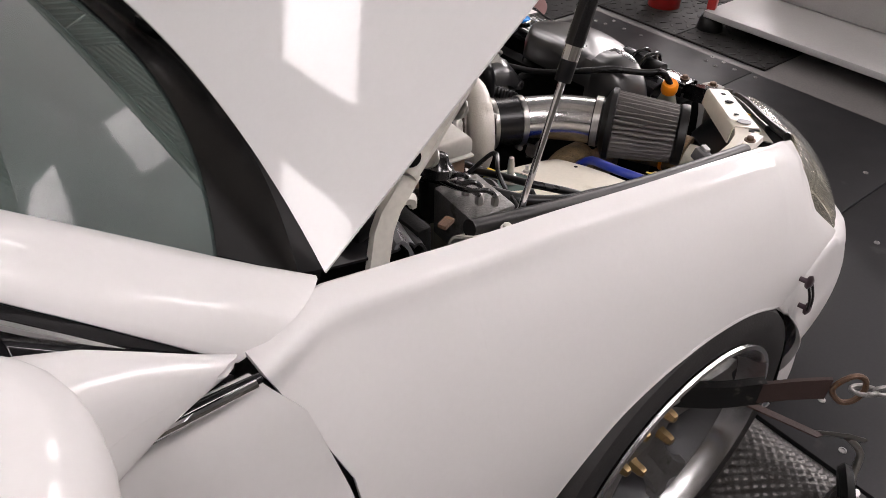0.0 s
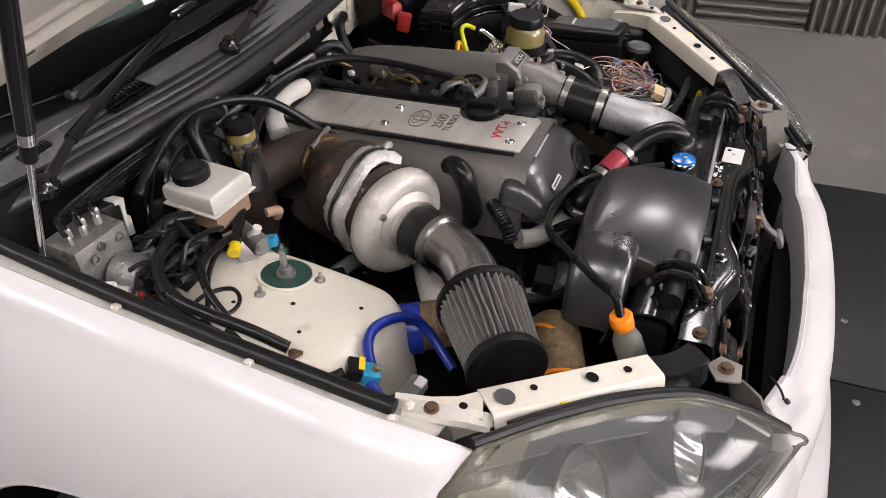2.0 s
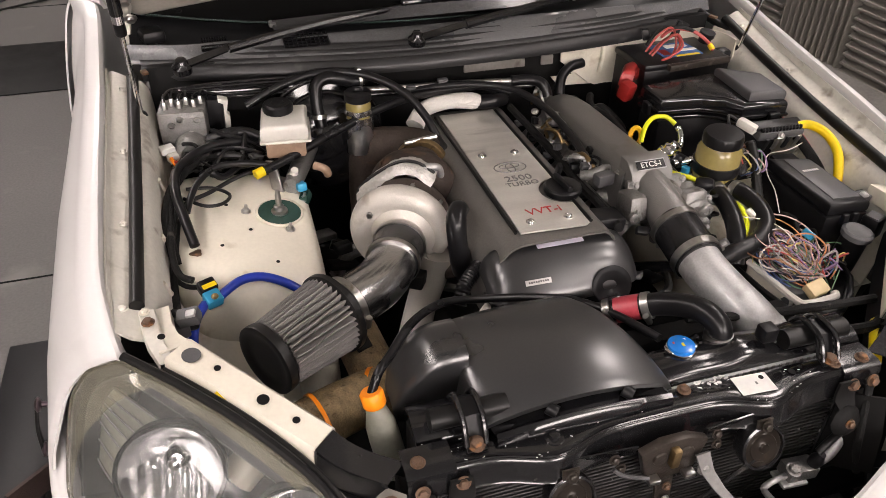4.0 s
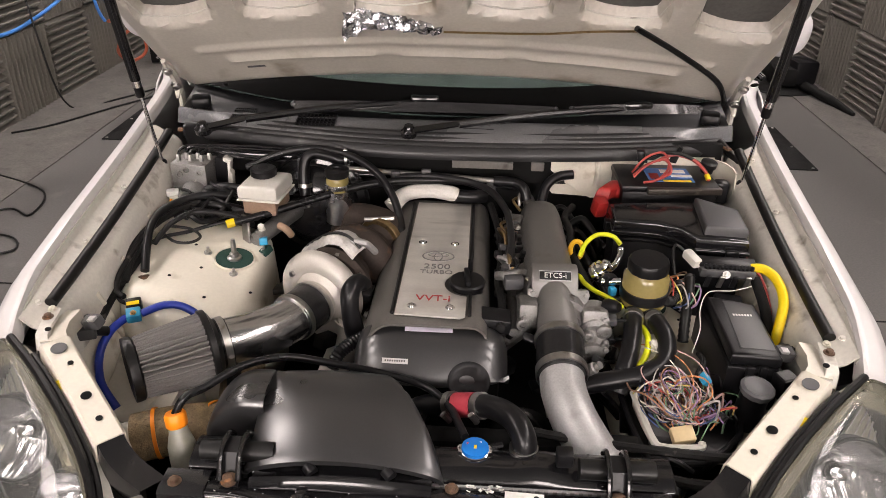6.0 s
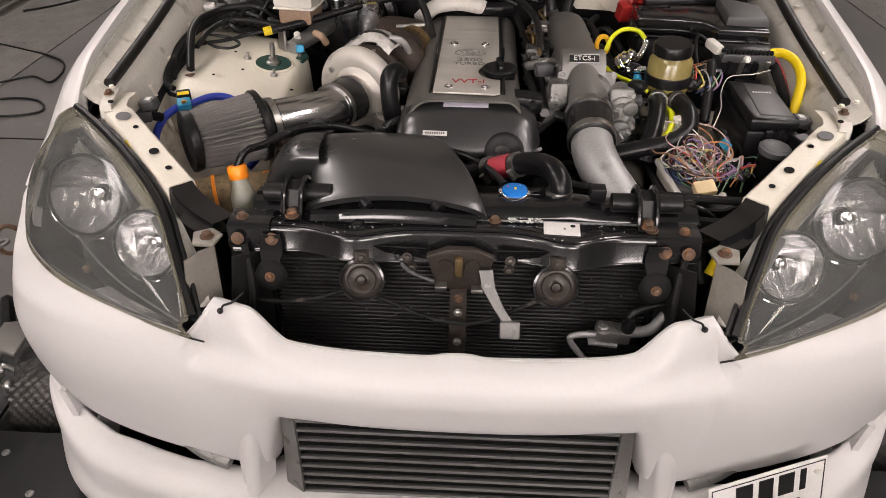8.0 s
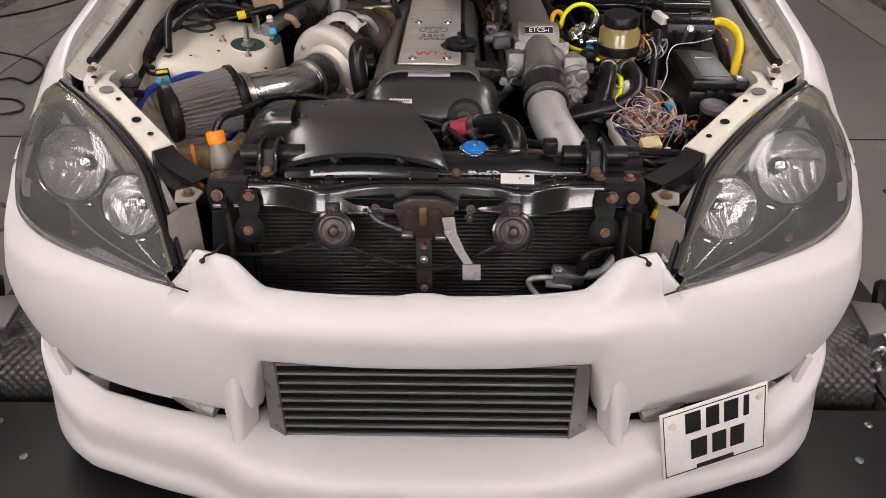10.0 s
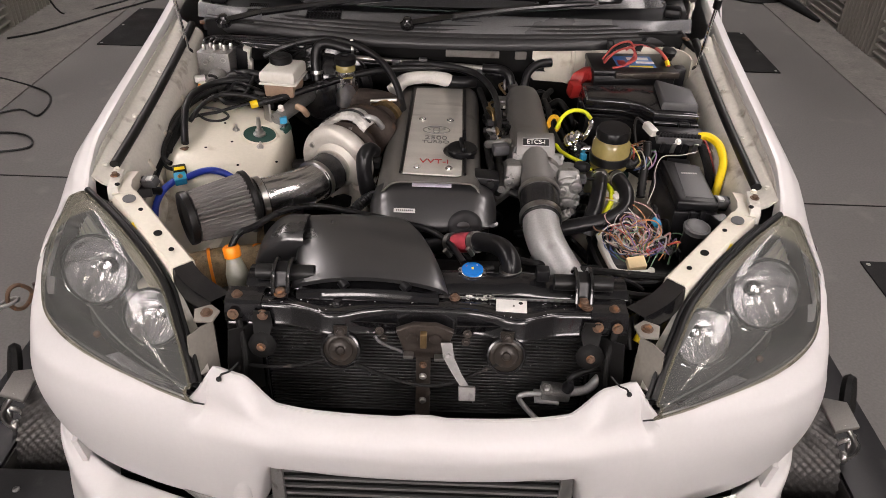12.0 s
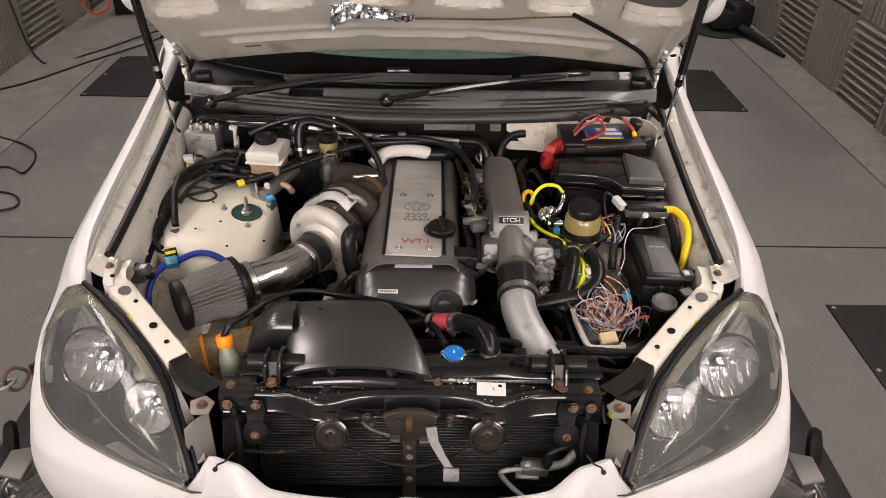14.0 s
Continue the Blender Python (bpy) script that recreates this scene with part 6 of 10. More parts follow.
def corner_brace(s):
    t = thing("headlight_brace", (s * 0.52, 0.27, 0.6), "cream pressed brace beside the headlight with round holes, black painted end", "body brace", "headlight braces")
    a, b = Vector((s * 0.604, 0.366, 0.697)), Vector((s * 0.443, 0.198, 0.655))
    d = (b - a).normalized()
    across = Vector((d.y, -d.x, 0)).normalized() * s
    if across.y < 0:
        across = -across
    rows = []
    for k in np.linspace(0, 1, 9):
        p = a.lerp(b, k)
        w = 0.0215 - 0.002 * k
        rows.append([p - across * (w + 0.004) + Vector((0, 0, -0.035)), p - across * w, p - across * w * 0.9 + Vector((0, 0, 0.002)), p + across * w * 0.9 + Vector((0, 0, 0.002)), p + across * w, p + across * (w + 0.003) + Vector((0, 0, -0.028))])
    part("panel", Geo().sheet(rows, 0.0025, flip=s < 0, smooth=False), CREAM, t)
    e = Vector((s * 0.366, 0.148, 0.624))
    rows = []
    for k in np.linspace(0, 1, 8):
        p = b.lerp(e, k) + Vector((s * 0.010 * math.sin(math.pi * k), 0, 0.0))
        w = 0.0165 + 0.001 * k
        rows.append([p - across * (w + 0.004) + Vector((0, 0, -0.035)), p - across * w, p + across * w, p + across * (w + 0.003) + Vector((0, 0, -0.03))])
    part("end_panel", Geo().sheet(rows, 0.0025, flip=s < 0, smooth=False), GLOSSBLACK, t, "black painted brace end")
    for k, r, off in ((0.10, 0.0125, 0.0), (0.27, 0.0045, 0.004), (0.60, 0.008, 0.0), (0.82, 0.005, 0.0), (-0.12, 0.005, 0.0)):
        n = d.cross(across)
        n = n if n.z > 0 else -n
        p = a.lerp(b, k) + across * off + n * 0.0062
        # Dark discs on the panel paint the shade of its holes.
        part("hole", Geo().lathe([(r, 0), (r, 0.0008), (r * 0.3, 0.0008)], p, n, n=20), DARKGREY if r > 0.012 else VOID, t, "dark disc painted as a shaded punched hole")
    p = Vector((s * 0.638, 0.405, 0.700))
    neck = [(s * 0.606, 0.368, 0.699), (s * 0.618, 0.395, 0.697), (s * 0.624, 0.425, 0.695), (s * 0.627, 0.47, 0.690)]
    part("neck", Geo().sheet([[Vector(q) + Vector((-s * w * 1.15, 0.3 * w, -0.03)), Vector(q) + Vector((-s * w, 0.3 * w, 0)), Vector(q) + Vector((s * w, -0.3 * w, 0.001)), Vector(q) + Vector((s * w * 1.1, -0.3 * w, -0.02))] for q, w in zip(neck, (0.020, 0.015, 0.012, 0.011))], 0.0025, flip=s > 0), CREAM, t)
    strip = [(s * 0.618, 0.352, 0.690), (s * 0.630, 0.376, 0.704), (s * 0.636, 0.402, 0.706), (s * 0.640, 0.432, 0.708), (s * 0.643, 0.448, 0.708)]
    part("outer_tab", Geo().sheet([[Vector(q) + Vector((s * d, 0, z)) for d, z in ((-0.012, -0.004), (-0.010, 0.0), (0.010, 0.0), (0.012, -0.008))] for q in strip], 0.0025, flip=s > 0), GREYCREAM, t, "grubby cream folded tab")
    bolt(t, p + Vector((s * 0.001, 0.012, 0.010)), r=0.0062, material=RUSTBOLT)
    bolt(t, p + Vector((s * 0.006, 0.036, 0.010)), r=0.0050, material=CREAM)
    plug = part("wing_plug", Geo().box((s * 0.592, 0.462, 0.672), (0.032, 0.022, 0.020), (10, s * 12, s * 12), 0.003), DARKGREY, t, "dusty grey connector")
    part("plug_lock", Geo().box((s * 0.588, 0.454, 0.684), (0.014, 0.012, 0.006), (10, s * 12, s * 12), 0.0015), SATIN, plug)
    part("plug_tail", Geo().tube([(s * 0.603, 0.470, 0.672), (s * 0.614, 0.485, 0.666), (s * 0.610, 0.50, 0.648)], 0.006, n=8), LOOM, plug)
    part("side_strip", Geo().sheet([[(s * x, y, z) for x, y, z in ((0.655, 0.36, 0.690), (0.625, 0.345, 0.676))], [(s * x, y, z) for x, y, z in ((0.555, 0.262, 0.672), (0.530, 0.262, 0.648))], [(s * x, y, z) for x, y, z in ((0.475, 0.170, 0.640), (0.455, 0.180, 0.616))], [(s * x, y, z) for x, y, z in ((0.430, 0.100, 0.590), (0.405, 0.115, 0.580))], [(s * x, y, z) for x, y, z in ((0.400, 0.04, 0.53), (0.375, 0.06, 0.53))]], 0.004, flip=s < 0), GREYCREAM, t, "grubby cream lamp mounting strip")
    part("lamp_label", Geo().box((s * 0.555, 0.2845, 0.6800), (0.017, 0.048, 0.002), (0, -s * 20, s * 44), 0), YELLOW, t, "yellow sticker")
    part("tab", Geo().prism([(s * 0.398, 0.092, 0.612), (s * 0.366, 0.092, 0.612), (s * 0.360, 0.120, 0.614), (s * 0.380, 0.136, 0.614), (s * 0.405, 0.122, 0.614)][::s], (0, 0, 0.005), 0.0015), DIRTSHADECREAM, t, "dirty cream fixing tab")
    bolt(t, (s * 0.381, 0.112, 0.618), r=0.0075, material=RUSTBOLT)
    part("lamp_bracket", Geo().sheet([[(s * 0.404, 0.066, 0.604), (s * 0.390, 0.085, 0.608), (s * 0.374, 0.110, 0.604)], [(s * 0.402, 0.052, 0.57), (s * 0.387, 0.070, 0.565), (s * 0.370, 0.098, 0.562)], [(s * 0.396, 0.036, 0.53), (s * 0.383, 0.056, 0.525), (s * 0.367, 0.088, 0.522)], [(s * 0.388, 0.030, 0.49), (s * 0.378, 0.05, 0.48), (s * 0.366, 0.08, 0.47)]], 0.003, flip=s < 0), DIRTSHADECREAM, t, "grubby cream lamp bracket panel, darkened for shade")
    return t


corner_brace(-1)
corner_brace(1)


def radiator_support():
    t = thing("radiator_support", (0, 0.15, 0.45), "black painted radiator support panel with rusty bolts", "body panel")

    def crease(x):
        return 0.138 - 0.024 * (math.exp(-((x + 0.165) / 0.055) ** 2) + math.exp(-((x - 0.158) / 0.05) ** 2))

    def edge(x):
        return 0.586 - 0.010 * math.exp(-(x / 0.12) ** 4) + 0.003 * math.sin(22 * x)

    rows = []
    for x in np.linspace(-0.352, 0.348, 81):
        y = crease(x)
        rows.append([(x, 0.180, 0.600), (x, 0.177, 0.617), (x, 0.170, 0.624), (x, y + 0.016, 0.6265), (x, y + 0.005, 0.626), (x, y, 0.623), (x, y - 0.003, 0.617), (x, y - 0.008, edge(x) + 0.004), (x, y - 0.011, edge(x)), (x, y - 0.006, edge(x) - 0.004)])
    part("top_panel", Geo().sheet(rows, 0.003, flip=True), GLOSSBLACK, t)
    part("pressed_line", Geo().tube([(x, crease(x) + 0.002, 0.6255) for x in np.linspace(-0.34, 0.34, 40)], 0.0020, n=6, per=2), SHINY, t, "glossy pressed ridge")
    for s in (-1, 1):
        # end plates lapped over the beam, and the light wing plates beside the latch
        x = s * 0.322
        part("end_plate", Geo().sheet([[(x + d, y, z) for d in (-0.034, -0.02, 0.02, 0.030)] for y, z in ((0.178, 0.6285), (0.140, 0.6295), (0.132, 0.625), (0.125, 0.596), (0.126, 0.590))], 0.002, flip=False), GLOSSBLACK, t, "lapped black end plate")
        wing = [[Vector((s * (0.052 + 0.105 * u), 0.120 - 0.010 * (1 - u) + 0.006 * w, 0.612 - 0.022 * w * (1 - 0.55 * u) - 0.004 * u)) for w in (0, 0.3, 0.7, 1.0)] for u in np.linspace(0, 1, 8)]
        part("wing_plate", Geo().sheet(wing, 0.002, flip=s < 0), GLOSSBLACK, t, "greasy pressed plate beside the latch")
        x = s * 0.289
        strap = [[(x + d * w, y, z) for d in (-1, -0.8, 0.8, 1)] for y, z, w in ((0.121, 0.618, 0.014), (0.119, 0.600, 0.017), (0.117, 0.588, 0.017), (0.108, 0.580, 0.014), (0.106, 0.572, 0.014), (0.107, 0.556, 0.015))]
        part("mount_strap", Geo().sheet(strap, 0.004, flip=False), DULL, t, "black condenser strap")
        part("grommet", Geo().lathe([(0.024, 0.0), (0.025, 0.004), (0.020, 0.010), (0.011, 0.012)], (x, 0.106, 0.557), (0, -1, 0.25), n=22, wobble=0.03, lobes=8), DULL, t)
        bolt(t, (x, 0.094, 0.560), (0, -1, 0.25), 0.0055, RUSTBOLT)
        part("side_post", Geo().box((s * 0.345, 0.16, 0.49), (0.03, 0.05, 0.20), (0, 0, 0), 0.004), DULL, t)
        part("air_guide", Geo().sheet([[(s * 0.345, 0.100, 0.592), (s * 0.325, 0.112, 0.590), (s * 0.305, 0.140, 0.580)], [(s * 0.350, 0.085, 0.53), (s * 0.322, 0.10, 0.52), (s * 0.306, 0.140, 0.50)], [(s * 0.348, 0.070, 0.46), (s * 0.325, 0.095, 0.45), (s * 0.310, 0.140, 0.42)]], 0.004, flip=s < 0), RUBBER, t, "black rubber air guide")
    for x, y, z, m in ((-0.337, 0.152, 0.6295, 1), (-0.212, 0.166, 0.6265, 1), (0.048, 0.168, 0.6265, 1), (0.281, 0.150, 0.6295, 1), (0.329, 0.148, 0.6295, 1)):
        bolt(t, (x, y, z), (0, 0, 1), 0.0068, RUSTBOLT if m else STEEL)
    for x, z in ((-0.339, 0.610), (-0.287, 0.611), (0.299, 0.610), (0.333, 0.609)):
        bolt(t, (x, 0.1215, z), (0, -1, 0.3), 0.0068, RUSTBOLT)
    for x in (-0.082, 0.072):
        bolt(t, (x, 0.112, 0.592), (0, -1, 0.3), 0.0055, POSTIRON)
    part("stud", Geo().lathe([(0.013, 0), (0.013, 0.0015), (0.0075, 0.002), (0.007, 0.007), (0.003, 0.008)], (-0.158, 0.143, 0.6265), n=16), GLOSSBLACK, t, "dark rubber stop stud")
    for x, y, r in ((0.165, 0.158, 0.004), (0.215, 0.155, 0.005), (0.232, 0.160, 0.0035), (-0.25, 0.150, 0.004), (-0.245, 0.178, 0.005)):
        part("hole", Geo().lathe([(r, 0), (r, 0.0008), (r * 0.3, 0.0008)], (x, y, 0.6275), n=14), VOID, t)
    part("sticker", Geo().box((0.148, 0.150, 0.6278), (0.054, 0.034, 0.0008), (0, 0, -3), 0), LABEL, t, "white paper sticker")
    part("sticker_print", Geo().box((0.152, 0.150, 0.6284), (0.003, 0.005, 0.0004), (0, 0, -3), 0), GREYINK, t)
    g = Geo()
    random.seed(3)
    for k in range(26):
        g.box((0.068 + 0.050 * random.random(), 0.165 + 0.012 * random.random(), 0.6274), (0.002 + 0.005 * random.random(), 0.001 + 0.002 * random.random(), 0.0006), (0, 0, random.uniform(-60, 60)), 0)
    for k in range(70):
        x = random.uniform(-0.34, 0.34)
        g.box((x, crease(x) + random.uniform(-0.001, 0.05), 0.6274), (random.uniform(0.0008, 0.004), 0.0008, 0.0004), (0, 0, random.uniform(-40, 40)), 0)
    ob = part("scrape_mark", g, LABEL, t, "scraped white marks and chips")
    tagged(ob, kind="stuff")
    part("centre_post", Geo().sheet([[(-0.004 + d, y, z) for d in (-0.013, -0.010, 0.010, 0.013)] for y, z in ((0.104, 0.56), (0.098, 0.52), (0.094, 0.48), (0.088, 0.45), (0.084, 0.40))], 0.004, flip=False), POSTIRON, t, "greasy brown latch post")
    for y, z in ((0.094, 0.532), (0.0905, 0.508), (0.083, 0.455)):
        bolt(t, (-0.004, y, z), (0, -1, 0.15), 0.0048, STEEL if z < 0.52 else RUSTBOLT)
    return t


radiator_support()


def condenser():
    t = thing("condenser", (0, 0.14, 0.37), "black finned air conditioning condenser behind the bumper", "condenser")
    part("core", Geo().box((0.0, 0.150, 0.47), (0.60, 0.02, 0.23), bevel=0.002), VOID, t)
    for k in range(26):
        z = 0.372 + k * 0.0078
        part("tube", Geo().box((0.0, 0.1375, z), (0.585, 0.006, 0.0034), bevel=0.0008, seg=1), FINGREY, t)
    for s in (-1, 1):
        part("header", Geo().tube([(s * 0.297, 0.142, 0.365), (s * 0.297, 0.142, 0.575)], 0.009, n=12), GLOSSBLACK, t)
    g = Geo()
    random.seed(8)
    for k in range(24):
        x, z = random.uniform(-0.28, 0.28), 0.376 + 0.0078 * random.randrange(24)
        g.box((x, 0.1372, z), (0.0012, 0.005, 0.004), (0, random.uniform(-30, 30), 0), 0)
    ob = part("bent_fin", g, DARKGREY, t, "scattered bent fins")
    tagged(ob, kind="stuff")


condenser()


def horn(x):
    t = thing("horn", (x, 0.1, 0.55), "round black disc horn with a rust-tinted dish", "horn", "horns")
    c = Vector((x, 0.094, 0.561))
    n = Vector((0, -0.93, 0.36))
    part("case", Geo().lathe([(0.020, -0.026), (0.031, -0.022), (0.035, -0.008), (0.0355, -0.002), (0.034, 0.003), (0.0305, 0.004), (0.029, 0.0)], c, n, n=40), GLOSSBLACK, t)
    part("dish", Geo().lathe([(0.0300, 0.0), (0.0285, 0.0012), (0.022, 0.0010), (0.0205, 0.0026), (0.012, 0.0022), (0.008, 0.0034), (0.0065, 0.0062), (0.002, 0.0066)], c, n, n=40), mat("horn_dish", (0.024, 0.019, 0.015), 0.30, 0.3, spec=0.4, var=0.3, dirt=(0.07, 0.045, 0.03), amount=0.4, spots=30) if "horn_dish" not in bpy.data.materials else bpy.data.materials["horn_dish"], t, "brown tinted dish")
    part("bracket", Geo().sheet([[(x - 0.012, 0.104, 0.606), (x + 0.012, 0.104, 0.606)], [(x - 0.011, 0.101, 0.588), (x + 0.011, 0.101, 0.588)], [(x - 0.014, 0.106, 0.566), (x + 0.014, 0.106, 0.566)]], 0.003), POSTIRON, t)
    bolt(t, (x, 0.099, 0.598), (0, -1, 0.3), 0.0060, POSTIRON)


horn(-0.149)
horn(0.141)


def hood_latch():
    t = thing("hood_latch", (0.0, 0.1, 0.54), "greasy steel hood latch with a grey release lever", "hood latch")
    part("plate", Geo().prism([(-0.052, 0.098, 0.604), (-0.040, 0.098, 0.560), (-0.018, 0.098, 0.545), (0.018, 0.098, 0.545), (0.036, 0.098, 0.556), (0.048, 0.098, 0.604), (0.018, 0.098, 0.618), (-0.022, 0.098, 0.618)], (0, 0.014, 0), 0.003), POSTIRON, t)
    part("striker_slot", Geo().box((-0.004, 0.093, 0.592), (0.012, 0.012, 0.032), bevel=0.002), BRONZE, t, "brass-coloured striker slot")
    for x in (-0.024, 0.016):
        part("rivet", Geo().lathe([(0.011, 0), (0.010, 0.003), (0.004, 0.004)], (x, 0.097, 0.592), (0, -1, 0), n=16), POSTIRON, t)
    for x, z in ((-0.030, 0.556), (0.024, 0.552)):
        part("clip", Geo().box((x, 0.092, z), (0.018, 0.014, 0.008), (0, 0, 0), 0.002), STEEL, t)
    for x in (-0.075, 0.07):
        bolt(t, (x, 0.106, 0.580), (0, -1, 0.2), 0.0055, POSTIRON)
    part("spring", Geo().tube([(-0.04, 0.09, 0.566), (-0.075, 0.095, 0.578), (-0.09, 0.1, 0.59)], 0.003, n=8), DARKGREY, t)
    part("lever", Geo().sheet([[(0.026, 0.088, 0.590), (0.046, 0.088, 0.592)], [(0.032, 0.076, 0.566), (0.050, 0.076, 0.568)], [(0.048, 0.062, 0.543), (0.064, 0.062, 0.543)], [(0.062, 0.050, 0.527), (0.078, 0.050, 0.526)]], 0.004, flip=False), LEVER, t, "grey alloy lever")
    part("lever_pad", Geo().box((0.074, 0.044, 0.516), (0.030, 0.010, 0.026), (-25, 0, 0), 0.003), LEVER, t)
    part("pivot", Geo().lathe([(0.010, 0), (0.011, 0.004), (0.007, 0.009), (0.002, 0.01)], (0.040, 0.086, 0.566), (0, -1, 0.2), n=16), CAST, t)


hood_latch()


def front_pipes():
    t = thing("ac_pipework", (0.25, 0.1, 0.45), "greasy air conditioning valve block with alloy pipes", "pipework")
    part("block", Geo().box((0.238, 0.102, 0.470), (0.052, 0.03, 0.022), (0, 6, 0), 0.003), CAST, t)
    part("base", Geo().box((0.222, 0.098, 0.459), (0.045, 0.032, 0.005), (0, 6, 0), 0.001), SATIN, t)
    bolt(t, (0.220, 0.095, 0.482), (0, -0.3, 1), 0.008, CAST)
    part("valve", Geo().lathe([(0.010, 0), (0.011, 0.012), (0.008, 0.018), (0.006, 0.026)], (0.258, 0.098, 0.480), (0.1, -0.2, 1), n=14), BLACK, t)
    part("pipe", Geo().tube([(0.215, 0.098, 0.468), (0.180, 0.092, 0.470), (0.172, 0.090, 0.460), (0.195, 0.085, 0.430), (0.225, 0.08, 0.40)], 0.005, n=10), SATIN, t, "thin alloy pipe")
    part("pipe", Geo().tube([(0.262, 0.105, 0.468), (0.295, 0.11, 0.470), (0.312, 0.115, 0.488), (0.325, 0.12, 0.510)], 0.009, n=12), SATIN, t, "alloy pipe")
    part("pipe", Geo().tube([(0.258, 0.098, 0.505), (0.270, 0.10, 0.517), (0.300, 0.11, 0.520), (0.335, 0.12, 0.518)], 0.006, n=10), RUBBER, t, "black sheathed wire")
    single("horn_wire", Geo().tube([(-0.34, 0.11, 0.505), (-0.28, 0.095, 0.513), (-0.22, 0.085, 0.530), (-0.165, 0.09, 0.545), (-0.13, 0.09, 0.535), (-0.06, 0.082, 0.508), (0.0, 0.08, 0.495), (0.05, 0.08, 0.506), (0.105, 0.085, 0.535), (0.135, 0.09, 0.548)], 0.0035, n=8), LOOM, "black wiring to the horns across the condenser", "wiring")
    for s in (-1, 1):
        single("front_loom", Geo().tube([(s * 0.330, 0.12, 0.60), (s * 0.320, 0.10, 0.55), (s * 0.325, 0.09, 0.49), (s * 0.345, 0.09, 0.44)], 0.006, n=8), LOOM, "black wiring down beside the condenser", "wiring", "front wiring")


front_pipes()


def radiator():
    t = thing("radiator", (0.1, 0.25, 0.36), "radiator with glossy black top tank and crimped alloy seam", "radiator")
    part("core", Geo().box((0.02, 0.235, 0.47), (0.70, 0.045, 0.25), bevel=0.003), VOID, t)
    rows = []
    for x in np.linspace(-0.33, 0.36, 36):
        rise = 0.004 * math.exp(-((x - 0.08) / 0.055) ** 2) + 0.008 * math.exp(-((x - 0.17) / 0.03) ** 2)
        rows.append(catmull([(x, 0.206, 0.590), (x, 0.205, 0.602), (x, 0.216, 0.611 + rise), (x, 0.240, 0.615 + rise), (x, 0.262, 0.609 + rise * 0.6), (x, 0.270, 0.590)], 3))
    part("top_tank", Geo().sheet(rows, 0.004, flip=True), SHINY, t)
    part("tank_seam", Geo().box((0.16, 0.200, 0.600), (0.37, 0.007, 0.006), bevel=0.001), SATIN, t, "alloy crimped seam")
    for k in range(30):
        part("crimp", Geo().box((-0.015 + k * 0.0122, 0.1965, 0.600), (0.006, 0.002, 0.007), bevel=0.0006, seg=1), CAST, t)
    for x in (-0.26, 0.275):
        part("mount", Geo().sheet([[(x - 0.013, 0.165, 0.616), (x + 0.013, 0.165, 0.616)], [(x - 0.013, 0.180, 0.620), (x + 0.013, 0.180, 0.620)], [(x - 0.013, 0.195, 0.648), (x + 0.013, 0.195, 0.648)], [(x - 0.013, 0.225, 0.650), (x + 0.013, 0.225, 0.650)], [(x - 0.013, 0.245, 0.632), (x + 0.013, 0.245, 0.632)]], 0.004, flip=True), BLACK, t, "black mounting bracket")
        for d in (-0.013, 0.013):
            part("flange", Geo().tube([(x + d, 0.170, 0.620), (x + d, 0.190, 0.650), (x + d, 0.228, 0.653), (x + d, 0.246, 0.634)], 0.004, n=8), GLOSSBLACK, t)
        bolt(t, (x, 0.172, 0.619), (0, -0.3, 1), 0.008, RUSTBOLT)
        part("cushion", Geo().tube([(x - 0.05, 0.215, 0.632), (x + 0.055, 0.215, 0.632)], 0.015, n=14), RUBBER, t)
    for x in (0.0, 0.13, 0.245):
        part("tank_rib", Geo().tube([(x, 0.207, 0.600), (x, 0.218, 0.6145), (x, 0.240, 0.6185), (x, 0.262, 0.612)], 0.003, n=8), SHINY, t)
    part("vent_box", Geo().box((0.205, 0.228, 0.640), (0.024, 0.022, 0.024), (0, 0, 0), 0.003), BLACK, t)
    neck = Vector((0.079, 0.249, 0.613))
    part("filler_neck", Geo().lathe([(0.017, -0.02), (0.016, 0.008), (0.016, 0.014)], neck, n=24), SHINY, t)
    cap = part("cap", Geo().lathe([(0.0195, 0.012), (0.0205, 0.015), (0.0195, 0.018), (0.010, 0.0205), (0.003, 0.0205)], neck, n=36), BLUE, t, "blue enamelled pressure cap")
    for s in (-1, 1):
        part("ear", Geo().prism([neck + Vector((s * q[0], q[1], 0.011)) for q in ((0.014, -0.010), (0.024, -0.007), (0.0265, 0.0), (0.024, 0.007), (0.014, 0.010))][::s], (0, 0, 0.004), 0.001), CHROME, cap, "chrome ear")
    part("rim", Geo().lathe([(0.0205, 0.009), (0.0212, 0.012), (0.0195, 0.013)], neck, n=36), CHROME, cap, "chrome rim")
    part("print", Geo().box(neck + Vector((0.002, 0.007, 0.0200)), (0.015, 0.003, 0.0008), (0, 0, 0), 0), LABEL, cap, "white print bar")
    part("print", Geo().box(neck + Vector((0.0, -0.003, 0.0203)), (0.004, 0.007, 0.0008), (0, 0, 0), 0), YELLOW, cap, "yellow print bar")
    part("print", Geo().box(neck + Vector((-0.010, 0.004, 0.0198)), (0.005, 0.004, 0.0010), (0, 0, 0), 0), PINK, cap, "pink print bar")
    part("spill_pipe", Geo().tube([neck + Vector((0.015, 0.012, 0.004)), neck + Vector((0.04, 0.02, 0.006))], 0.005, n=8), SHINY, t)
    t.location += Vector((0, -0.018, 0.017))
    # top hose with its clamps
    hose = thing("radiator_hose", (0.1, 0.3, 0.55), "black radiator hose with a red banded clamp", "hose")
